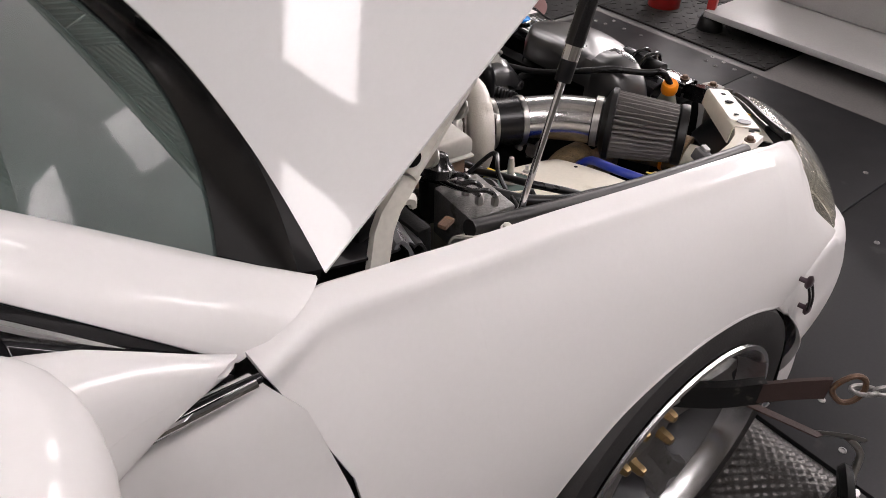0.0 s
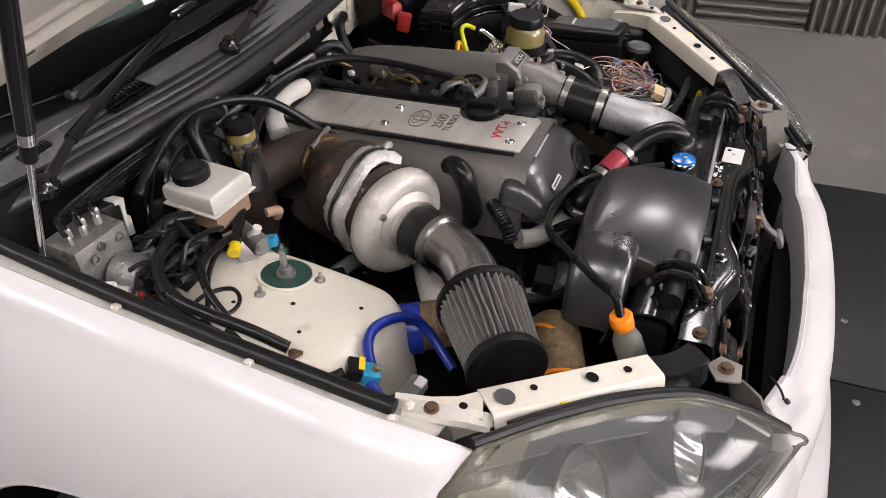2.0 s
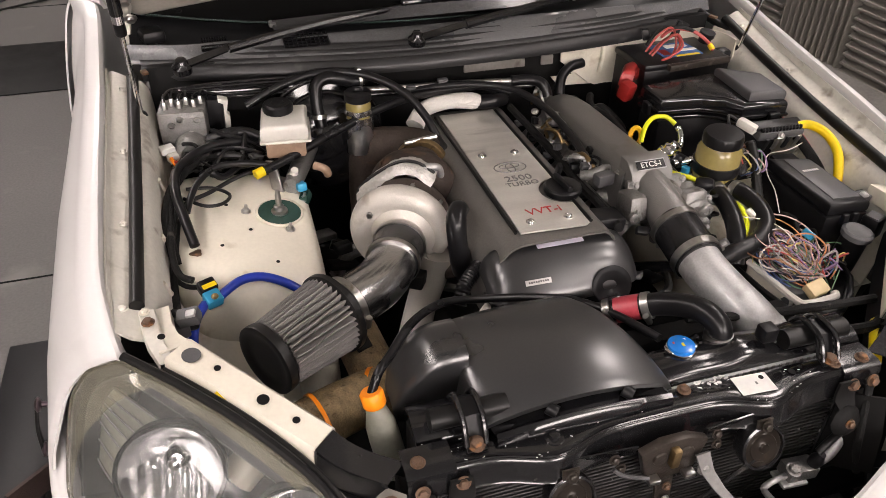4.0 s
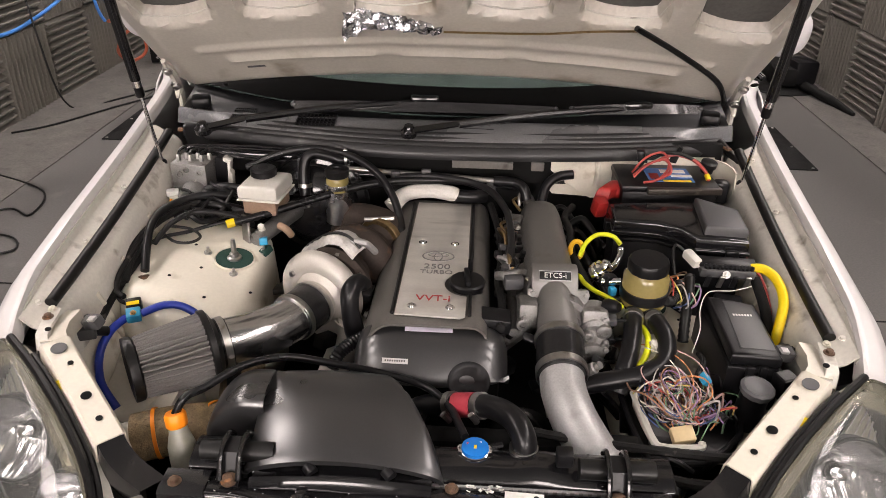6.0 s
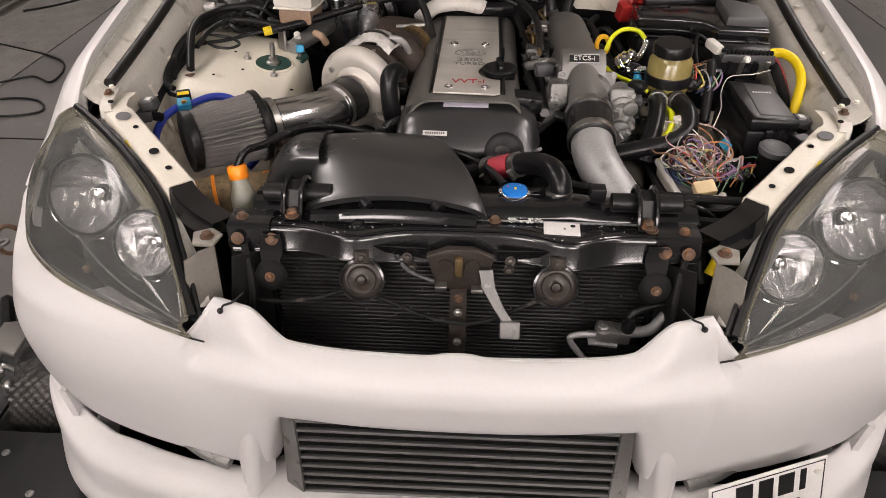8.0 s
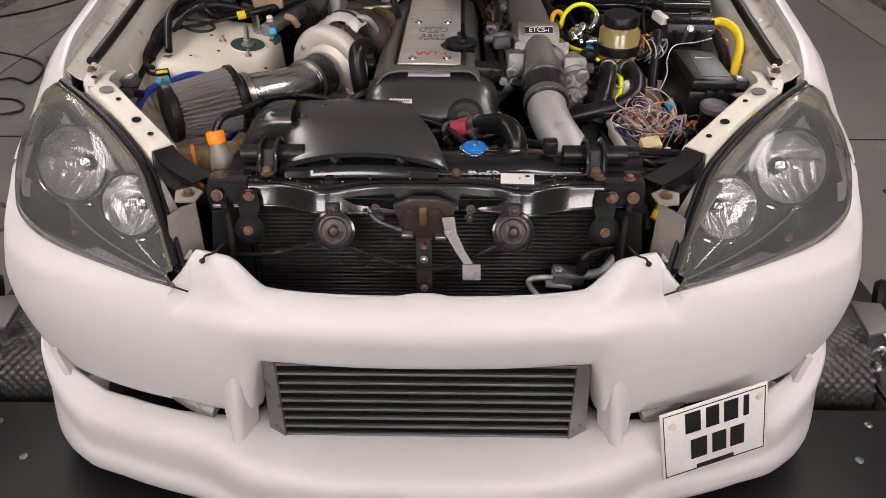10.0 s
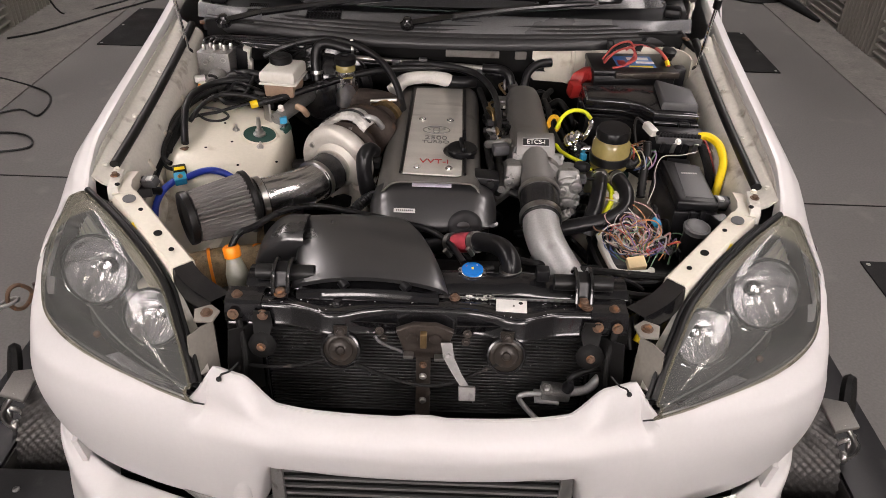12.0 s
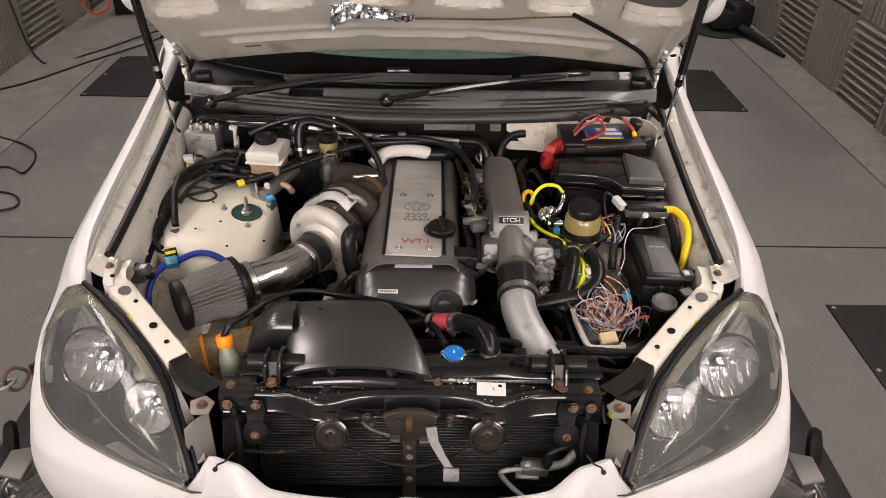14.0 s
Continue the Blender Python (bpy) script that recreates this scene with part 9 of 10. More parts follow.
# ---- bulkhead, right-hand corner ----
def brake_parts():
    t = thing("brake_reservoir", (-0.385, 0.87, 0.68), "milky white brake fluid reservoir with black ribbed cap", "fluid reservoir")
    part("lower_tank", Geo().prism([(-0.434, 0.846, 0.702), (-0.362, 0.838, 0.702), (-0.352, 0.918, 0.702), (-0.424, 0.928, 0.702)], (0, 0, 0.038), 0.007), FLUIDPL, t, "brown stained lower tank")
    part("upper_tank", Geo().prism([(-0.442, 0.840, 0.738), (-0.356, 0.831, 0.738), (-0.344, 0.926, 0.738), (-0.430, 0.937, 0.738)], (0, 0, 0.034), 0.010, 3), WHITEPL, t)
    part("cap", Geo().lathe([(0.025, 0.0), (0.028, 0.003), (0.028, 0.015), (0.024, 0.019), (0.012, 0.019), (0.010, 0.021), (0.003, 0.021)], (-0.400, 0.902, 0.771), n=40, wobble=0.02, lobes=20), BLACK, t, "black ribbed cap")
    part("master_cylinder", Geo().tube([(-0.40, 0.80, 0.665), (-0.37, 0.88, 0.668), (-0.34, 0.97, 0.672)], [0.016, 0.019, 0.024], n=16), CAST, t)
    part("rib", Geo().box((-0.393, 0.884, 0.739), (0.094, 0.104, 0.004), (0, 0, -6), 0.002), WHITEPL, t)
    part("sensor_plug", Geo().lathe([(0.006, 0), (0.011, 0.004), (0.012, 0.014), (0.007, 0.02), (0.007, 0.032)], (-0.393, 0.826, 0.664), (0.1, -0.5, 1), n=16), WHITEPL, t, "white banjo plug")
    part("outlet", Geo().tube([(-0.352, 0.82, 0.692), (-0.335, 0.81, 0.688), (-0.328, 0.82, 0.67)], 0.008, n=10), FLUIDPL, t)
    b = thing("brake_booster", (-0.31, 1.0, 0.6), "black steel brake booster on the bulkhead", "brake booster")
    part("drum", Geo().lathe([(0.118, -0.04), (0.120, 0.0), (0.116, 0.012), (0.100, 0.016), (0.094, 0.032), (0.060, 0.050), (0.030, 0.056)], (-0.305, 0.995, 0.668), (0, -1, 0.08), n=44), GLOSSBLACK, b)
    part("crimped_rim", Geo().tube([Vector((-0.305, 0.995, 0.668)) + 0.121 * Vector((math.cos(a), 0, math.sin(a))) for a in np.linspace(0, 2 * math.pi, 48, endpoint=False)], 0.004, n=8, per=1, closed=True), GLOSSBLACK, b)
    part("check_valve", Geo().lathe([(0.012, 0), (0.012, 0.010), (0.008, 0.012), (0.007, 0.030), (0.009, 0.032), (0.006, 0.036)], (-0.355, 0.958, 0.715), (-0.2, -1, 0.3), n=16), DARKGREY, b, "grey check valve")
    for a in (0.4, 2.5, 4.0):
        bolt(b, (-0.305 + 0.075 * math.cos(a), 0.962, 0.668 + 0.075 * math.sin(a)), (0, -1, 0.1), 0.006)
    c = thing("clutch_reservoir", (-0.243, 0.925, 0.69), "small fluid reservoir wrapped in silver foil", "fluid reservoir")
    part("tank", Geo().lathe([(0.020, 0), (0.024, 0.006), (0.025, 0.06), (0.022, 0.066)], (-0.243, 0.925, 0.700), n=24), AMBER, c)
    part("cap", Geo().lathe([(0.025, 0), (0.027, 0.002), (0.027, 0.016), (0.022, 0.020), (0.010, 0.020), (0.008, 0.016)], (-0.243, 0.925, 0.766), n=30, wobble=0.015, lobes=16), BLACK, c)
    part("foil_band", Geo().lathe([(0.0255, 0), (0.0275, 0.004), (0.026, 0.012)], (-0.243, 0.925, 0.738), n=18, wobble=0.05, lobes=5), FOIL, c, "silver foil band")
    random.seed(11)
    rows = [[Vector((-0.243, 0.925, 0)) + Vector(((0.026 + 0.004 * random.random()) * math.cos(a), (0.026 + 0.004 * random.random()) * math.sin(a), 0.735 - 0.013 * j)) for a in np.linspace(-2.9, 0.2, 14)] for j in range(7)]
    part("foil_skirt", Geo().sheet(rows, 0.001, smooth=False), FOIL, c, "crumpled foil skirt")


brake_parts()


def abs_unit():
    t = thing("brake_modulator", (-0.56, 0.9, 0.7), "alloy brake modulator block with steel pipes", "brake modulator")
    part("block", Geo().box((-0.572, 0.950, 0.748), (0.084, 0.066, 0.070), (0, 0, -6), 0.003), CAST, t)
    for dx, dz in ((-0.02, 0.012), (0.012, -0.008), (0.026, 0.018), (-0.004, 0.022)):
        part("port", Geo().lathe([(0.007, 0), (0.007, 0.003), (0.0045, 0.003), (0.004, 0.0)], (-0.575 + dx, 0.916, 0.748 + dz), (0.1, -1, 0), n=12), STEEL, t)
    part("motor", Geo().lathe([(0.030, 0), (0.031, 0.03), (0.026, 0.04)], (-0.566, 0.918, 0.716), (0.1, -1, -0.1), n=24), CAST, t)
    part("plug", Geo().box((-0.610, 0.900, 0.722), (0.026, 0.022, 0.014), (0, 0, 20), 0.003), LABEL, t, "white plug")
    part("relay", Geo().box((-0.512, 0.968, 0.755), (0.030, 0.026, 0.060), (0, 4, -10), 0.003), BLACK, t)
    part("relay_cover", Geo().prism([(-0.500, 0.952, 0.722), (-0.490, 0.952, 0.720), (-0.488, 0.952, 0.750), (-0.493, 0.952, 0.756), (-0.488, 0.952, 0.782), (-0.506, 0.952, 0.788), (-0.506, 0.952, 0.780), (-0.497, 0.952, 0.776)], (0, 0.020, 0), 0.001), WHITEPL, t, "cream relay edge")
    for k in range(6):
        x, y = -0.602 + 0.013 * k, 0.942 + 0.014 * (k % 2)
        part("union", Geo().lathe([(0.0055, 0), (0.0055, 0.010), (0.0035, 0.014)], (x, y, 0.783), n=6), STEEL, t)
        part("brake_pipe", Geo().tube([(x, y, 0.794), (x + 0.004, y + 0.012, 0.806 - 0.001 * k), (x + 0.03, 0.978, 0.806 - 0.004 * k), (-0.46, 0.992, 0.802 - 0.006 * k), (-0.38, 0.996, 0.798 - 0.006 * k), (-0.30, 1.000, 0.792 - 0.006 * k), (-0.22, 1.008, 0.786 - 0.006 * k)], 0.0032, n=8), GLOSSBLACK, t, "black steel brake pipe")
    part("bracket", Geo().box((-0.565, 0.930, 0.700), (0.09, 0.06, 0.02), (0, 0, 0), 0.003), BLACK, t)


abs_unit()


def run(name, pts, r, material, label, category="hose", group="engine hoses", n=10, ridge=0.0, per=6):
    return single(name, Geo().tube(pts, r, n=n, ridge=ridge, per=per), material, label, category, group)


run("heater_hose", [(-0.455, 0.962, 0.762), (-0.40, 0.968, 0.788), (-0.335, 0.975, 0.806), (-0.27, 0.974, 0.808), (-0.205, 0.958, 0.796), (-0.150, 0.930, 0.770), (-0.116, 0.900, 0.732), (-0.100, 0.872, 0.700), (-0.097, 0.856, 0.682)], 0.0088, HOSE, "long black breather hose curving to the valve cover")
hose_top = run("heater_hose", [(-0.318, 0.930, 0.715), (-0.322, 0.942, 0.755), (-0.318, 0.955, 0.790), (-0.298, 0.962, 0.802), (-0.265, 0.964, 0.796), (-0.245, 0.966, 0.788), (-0.222, 0.970, 0.790)], 0.0125, HOSE, "thick black booster hose with clamps")
clamp(hose_top, (-0.230, 0.969, 0.789), (1, 0.15, 0.05), 0.013, 0.006)
clamp(hose_top, (-0.320, 0.936, 0.735), (0, 0.3, 1), 0.013, 0.008)
run("vacuum_pipe", [(-0.455, 0.808, 0.698), (-0.39, 0.84, 0.706), (-0.30, 0.885, 0.722), (-0.21, 0.925, 0.738), (-0.13, 0.955, 0.744), (-0.05, 0.975, 0.742), (0.04, 0.985, 0.738), (0.10, 0.975, 0.72)], 0.0085, HOSE, "long straight black vacuum hose")
single("yellow_mark", Geo().tube([(-0.462, 0.805, 0.697), (-0.446, 0.812, 0.6995)], 0.0095, n=12), YELLOW, "yellow tape mark on the vacuum hose", "tape")
run("cover_elbow", [(-0.100, 0.868, 0.692), (-0.096, 0.852, 0.684), (-0.092, 0.842, 0.678), (-0.088, 0.836, 0.668)], 0.0115, RUBBER, "black breather elbow on the valve cover")
run("coolant_pipe", [(-0.235, 0.985, 0.760), (-0.12, 0.990, 0.752), (-0.03, 0.992, 0.748), (0.05, 0.990, 0.744), (0.115, 0.985, 0.742)], 0.007, STEEL, "steel coolant pipe along the bulkhead", "pipe")
run("coolant_pipe", [(-0.22, 1.0, 0.742), (-0.08, 1.002, 0.735), (0.06, 1.0, 0.728), (0.16, 0.995, 0.722)], 0.006, GLOSSBLACK, "black pipe along the bulkhead", "pipe")
run("heater_hose", [(0.105, 0.985, 0.742), (0.150, 0.980, 0.742), (0.172, 0.965, 0.735), (0.180, 0.955, 0.712)], 0.012, HOSE, "short black heater hose with steel clamp")
run("heater_hose", [(0.215, 0.965, 0.700), (0.225, 0.985, 0.735), (0.250, 1.0, 0.752), (0.285, 1.01, 0.755)], 0.011, HOSE, "black heater hose by the plenum")
run("plenum_hose", [(-0.12, 0.985, 0.745), (-0.02, 0.975, 0.752), (0.08, 0.940, 0.748), (0.128, 0.86, 0.735), (0.140, 0.76, 0.722), (0.138, 0.69, 0.712), (0.142, 0.655, 0.706)], 0.0075, HOSE, "black hose along the intake plenum")
run("intake_loom", [(0.285, 0.955, 0.70), (0.262, 0.90, 0.70), (0.266, 0.82, 0.705), (0.262, 0.74, 0.70), (0.275, 0.68, 0.69), (0.30, 0.64, 0.66)], 0.008, LOOM, "taped black loom beside the plenum", "wiring")
for k, (x, z) in enumerate(((-0.05, 0.765), (-0.12, 0.758), (0.10, 0.742))):
    single("pipe_clip", Geo().box((x, 0.986, z - 0.012), (0.022, 0.014, 0.024), (0, 0, 0), 0.003), DARKGREY, "grey plastic pipe clip on the bulkhead", "clip", "pipe clips")
single("bulkhead_plate", Geo().box((0.078, 1.018, 0.768), (0.140, 0.006, 0.018), (-4, 0, 0), 0.001), BULKPLATE, "pale rectangular plate on the bulkhead", "plate")
single("bulkhead_plate", Geo().box((0.205, 1.026, 0.765), (0.030, 0.006, 0.022), (-4, 0, 0), 0.003), BULKPLATE, "small pale cover on the bulkhead", "plate")
rows = [[Vector((x, 1.036, z + 0.006 * math.sin(9 * x))) for z in np.linspace(0.69, 0.802, 6)] for x in np.linspace(0.215, 0.605, 14)]
rows[0] = [Vector((q.x - 0.05, q.y - 0.004, 0.795 + (q.z - 0.795) * 0.15)) for q in rows[0]]
single("scuttle_side_panel", Geo().sheet(rows, 0.003, flip=False), CREAM, "cream sheet-metal panel behind the battery", "body panel")

# tower-side wiring and hoses
run("tower_hose", [(-0.578, 0.648, 0.668), (-0.588, 0.690, 0.694), (-0.598, 0.745, 0.716), (-0.594, 0.800, 0.726), (-0.562, 0.850, 0.730), (-0.520, 0.875, 0.732), (-0.475, 0.890, 0.725)], 0.0085, HOSE, "black hose ending on the strut tower")
run("tower_hose", [(-0.585, 0.720, 0.690), (-0.566, 0.765, 0.712), (-0.530, 0.805, 0.722), (-0.480, 0.820, 0.716), (-0.425, 0.825, 0.700)], 0.0058, HOSE, "thin black hose looped over the tower")
run("tower_hose", [(-0.535, 0.905, 0.728), (-0.500, 0.905, 0.738), (-0.465, 0.900, 0.738), (-0.440, 0.885, 0.730)], 0.0105, HOSE, "short thick black hose by the modulator")
run("tower_loom", [(-0.610, 0.62, 0.655), (-0.618, 0.70, 0.690), (-0.605, 0.78, 0.705), (-0.575, 0.84, 0.712), (-0.54, 0.87, 0.72)], 0.009, LOOM, "taped black loom along the inner wing", "wiring", "tower wiring")
run("tower_loom", [(-0.612, 0.50, 0.63), (-0.616, 0.57, 0.645), (-0.612, 0.64, 0.66), (-0.604, 0.72, 0.676)], 0.007, LOOM, "taped black loom along the inner wing", "wiring", "tower wiring")
random.seed(21)
for k in range(15):
    a = Vector((random.uniform(-0.61, -0.52), random.uniform(0.82, 0.92), random.uniform(0.675, 0.715)))
    b = Vector((random.uniform(-0.52, -0.40), random.uniform(0.84, 0.93), random.uniform(0.665, 0.71)))
    mid = a.lerp(b, 0.5) + Vector((random.uniform(-0.04, 0.04), random.uniform(-0.06, 0.05), random.uniform(0.0, 0.05)))
    run("tower_wire", [a, a.lerp(mid, 0.5) + Vector((random.uniform(-0.02, 0.02), random.uniform(-0.02, 0.02), 0.015)), mid, mid.lerp(b, 0.5) + Vector((random.uniform(-0.02, 0.02), random.uniform(-0.02, 0.02), 0.0)), b], random.choice([0.0025, 0.0035, 0.0045, 0.0065]), random.choice([LOOM, HOSE, RUBBER]), "tangled black wire beside the strut tower", "wiring", "tower wiring", 8)
for k, (x, y, z) in enumerate(((-0.505, 0.88, 0.715), (-0.455, 0.865, 0.700), (-0.575, 0.87, 0.715), (-0.384, 0.800, 0.664), (-0.53, 0.895, 0.725), (-0.395, 0.815, 0.655), (-0.598, 0.885, 0.712), (-0.378, 0.790, 0.645))):
    single("wiring_plug", Geo().box((x, y, z), (0.026, 0.018, 0.016), (15 * (k % 3), 12 * (k % 2), 35 * k), 0.003), (BLACK, DARKGREY, BLACK, CYAN, DARKGREY, BLACK, WHITEPL, GREENHOLE)[k], "small plastic plug in the tower wiring", "connector", "wiring plugs")
for k, (x, y, m) in enumerate(((-0.60, 0.865, ORANGE), (-0.592, 0.85, RED))):
    single("wire_tag", Geo().box((x, y, 0.712), (0.006, 0.022, 0.006), (30, 0, 30), 0.001), m, "small bright tag on a wire", "tag", "wire tags")
run("tower_strap", [(-0.59, 0.775, 0.686), (-0.555, 0.750, 0.680), (-0.525, 0.757, 0.676), (-0.512, 0.780, 0.678), (-0.540, 0.802, 0.684), (-0.585, 0.800, 0.690)], 0.0032, RUBBER, "thin black wire loop on the tower", "wiring", "tower wiring", 8)
single("tower_bracket", Geo().prism([(-0.435, 0.815, 0.645), (-0.415, 0.80, 0.645), (-0.425, 0.83, 0.705), (-0.44, 0.838, 0.705)], (0.004, 0.004, 0), 0.001), STEEL, "bent steel bracket by the tower", "bracket")
single("rust_spot", Geo().lathe([(0.010, 0), (0.008, 0.0008), (0.002, 0.001)], (-0.578, 0.640, 0.6590), n=14, wobble=0.2, lobes=3), RUSTBOLT, "orange rust spot on the tower", "stain")


# ---- battery corner ----
def battery():
    t = thing("car_battery", (0.48, 0.97, 0.6), "black car battery with blue label and red terminal cover", "battery")
    part("case", Geo().box((0.480, 0.968, 0.692), (0.205, 0.125, 0.150), (0, 0, 2), 0.006), BLACK, t)
    part("lid", Geo().box((0.480, 0.966, 0.772), (0.212, 0.130, 0.016), (0, 0, 2), 0.005), BLACK, t)
    part("label", Geo().box((0.488, 0.966, 0.7808), (0.098, 0.076, 0.0012), (0, 0, 2), 0), mat("dusty_blue_label", (0.05, 0.15, 0.42), 0.4, var=0.25, dirt=(0.30, 0.34, 0.42), amount=0.35, spots=30), t, "blue and white label")
    for k, (x, y, w, h) in enumerate(((0.500, 0.985, 0.055, 0.018), (0.515, 0.960, 0.045, 0.012), (0.455, 0.955, 0.02, 0.03))):
        part("print_bar", Geo().box((x, y, 0.7818), (w, h, 0.0008), (0, 0, 2), 0), LABEL if k < 2 else RED, t, "plain print bar")
    part("print_bar", Geo().box((0.500, 0.931, 0.7818), (0.060, 0.008, 0.0008), (0, 0, 2), 0), YELLOW, t, "yellow print bar")
    part("hold_down", Geo().box((0.510, 0.899, 0.772), (0.16, 0.014, 0.014), (0, 0, 5), 0.002), POSTIRON, t, "greasy steel hold-down bar")
    cover = part("terminal_cover", Geo().prism([(0.318, 0.905, 0.735), (0.345, 0.895, 0.735), (0.365, 0.92, 0.735), (0.415, 0.925, 0.735), (0.425, 0.955, 0.735), (0.385, 0.962, 0.735), (0.345, 0.945, 0.735)], (0.012, 0.004, 0.038), 0.012, 3), RED, t, "red terminal cover")
    part("cover_leg", Geo().box((0.332, 0.885, 0.735), (0.028, 0.030, 0.040), (14, 0, 20), 0.006), RED, cover)
    for k, (dy, dz) in enumerate(((0.0, 0.0), (0.016, 0.010), (-0.010, 0.004))):
        part("lead", Geo().tube([(0.405, 0.935 + dy, 0.790), (0.430, 0.935 + dy, 0.815 + dz), (0.470, 0.950 + dy, 0.822 + dz), (0.485, 0.945 + dy, 0.800), (0.455, 0.925, 0.785), (0.425, 0.915, 0.782)], 0.0026, n=8), WIRES[8], t, "red battery lead")
    part("lead", Geo().tube([(0.425, 0.985, 0.790), (0.455, 0.990, 0.818), (0.51, 0.990, 0.822), (0.555, 0.980, 0.805), (0.57, 0.965, 0.79)], 0.004, n=8), RUBBER, t, "black battery lead")
    part("lead", Geo().tube([(0.470, 1.0, 0.80), (0.50, 1.0, 0.815), (0.54, 0.985, 0.812), (0.565, 0.960, 0.795), (0.570, 0.94, 0.78)], 0.004, n=8), WIRES[8], t, "red and white lead")
    part("tape", Geo().tube([(0.567, 0.952, 0.790), (0.570, 0.942, 0.782)], 0.006, n=10), YELLOW, t, "yellow tape")
    part("clip", Geo().prism([(0.488, 0.995, 0.800), (0.505, 0.985, 0.800), (0.520, 1.0, 0.828), (0.512, 1.005, 0.832)], (0.004, 0.008, 0), 0.002), BLACK, t, "black clip")
    part("clip", Geo().prism([(0.425, 1.0, 0.795), (0.445, 0.995, 0.795), (0.435, 1.0, 0.820), (0.42, 1.005, 0.820)], (0.004, 0.01, 0), 0.002), BLACK, t, "black clip")
    part("post_cap", Geo().lathe([(0.014, 0), (0.015, 0.012), (0.018, 0.014), (0.018, 0.024), (0.010, 0.026)], (0.575, 0.985, 0.785), (0.1, -0.2, 1), n=18), BLACK, t)
    part("strut_foot_plug", Geo().box((0.600, 0.945, 0.755), (0.03, 0.03, 0.05), (0, 0, 0), 0.006), BLACK, t)


battery()


def fuse_box():
    t = thing("fuse_box", (0.47, 0.78, 0.58), "large black plastic fuse box with ribbed lid", "fuse box")

    def outline(grow, z):
        pts = [(0.345, 0.850), (0.345, 0.772), (0.432, 0.764), (0.470, 0.742), (0.492, 0.706), (0.590, 0.698), (0.597, 0.842), (0.520, 0.872)]
        c = Vector((0.47, 0.79))
        return [(c.x + (x - c.x) * (1 + grow), c.y + (y - c.y) * (1 + grow * 1.4), z) for x, y in pts]

    part("body", Geo().prism(outline(-0.03, 0.58), (0, 0, 0.14), 0.004), BLACK, t)
    part("rim", Geo().prism(outline(0.02, 0.712), (0, 0, 0.010), 0.003), SHINY, t)
    part("rim", Geo().prism(outline(0.03, 0.729), (0, 0, 0.007), 0.002), SHINY, t)
    lid = part("lid", Geo().prism(outline(0.0, 0.722), (0, 0, 0.040), 0.009, 3), SHINY, t)
    part("raised_lid", Geo().prism([(0.508, 0.716, 0.755), (0.588, 0.708, 0.755), (0.594, 0.800, 0.755), (0.520, 0.855, 0.755)], (0, 0, 0.026), 0.008, 3), DARKGREY, lid, "worn grey lid top")
    part("latch", Geo().box((0.560, 0.694, 0.728), (0.024, 0.010, 0.026), (0, 0, -4), 0.003), BLACK, t)
    part("latch", Geo().box((0.338, 0.81, 0.728), (0.010, 0.024, 0.026), (0, 0, 0), 0.003), BLACK, t)


fuse_box()


def relay_box():
    t = thing("relay_box", (0.535, 0.52, 0.58), "small black relay box with worn grey lid", "fuse box")
    part("body", Geo().prism([(0.492, 0.430, 0.58), (0.580, 0.424, 0.58), (0.584, 0.600, 0.58), (0.492, 0.624, 0.58)], (0, 0, 0.085), 0.004), BLACK, t)
    lid = part("lid", Geo().prism([(0.496, 0.434, 0.664), (0.577, 0.428, 0.664), (0.580, 0.592, 0.664), (0.500, 0.616, 0.664)], (0, 0, 0.024), 0.007, 3), BLACK, t)
    part("lid_top", Geo().prism([(0.514, 0.450, 0.6865), (0.571, 0.446, 0.6865), (0.574, 0.585, 0.6865), (0.524, 0.597, 0.6865)], (0, 0, 0.0035), 0.0015), DARKGREY, lid, "worn grey lid top")
    g = Geo()
    for k in range(7):
        g.box((0.530 + 0.005 * k, 0.548, 0.6905), (0.0028, 0.006, 0.0006), (0, 0, 0), 0)
    part("print_bar", g, LABEL, lid, "small print marks")
    for x in (0.527, 0.548):
        part("latch", Geo().box((x, 0.424, 0.660), (0.012, 0.010, 0.022), (0, 0, 0), 0.002), BLACK, t)
    part("terminal", Geo().box((0.540, 0.612, 0.676), (0.05, 0.03, 0.02), (0, 0, -6), 0.004), BLACK, t)


relay_box()


def fuse_bridge():
    t = thing("fuse_holder", (0.535, 0.655, 0.7), "dark grey fuse holder with steel tabs", "fuse holder")
    part("base", Geo().box((0.540, 0.652, 0.722), (0.100, 0.030, 0.018), (8, 0, -3), 0.003), DARKGREY, t)
    part("cap", Geo().box((0.540, 0.658, 0.735), (0.104, 0.026, 0.008), (8, 0, -3), 0.002), BLACK, t)
    for k in range(4):
        part("tab", Geo().box((0.503 + 0.024 * k, 0.634, 0.706), (0.010, 0.004, 0.030), (20, 0, 6 * (k % 2)), 0.001), STEEL if k % 2 else BLACK, t, "steel tab")
    part("tooth_strip", Geo().tube([(0.495, 0.645, 0.733), (0.585, 0.641, 0.733)], 0.004, n=6, per=24, ridge=0.5), BLACK, t)
    part("white_plug", Geo().box((0.478, 0.668, 0.735), (0.018, 0.040, 0.018), (10, 0, 24), 0.004), WHITEPL, t, "white wire plug")
    part("plug_lead", Geo().tube([(0.470, 0.685, 0.738), (0.452, 0.695, 0.748), (0.445, 0.680, 0.735), (0.45, 0.66, 0.70)], 0.003, n=8), RUBBER, t)
    bolt(t, (0.535, 0.634, 0.722), (0, -0.8, 0.5), 0.005)


fuse_bridge()


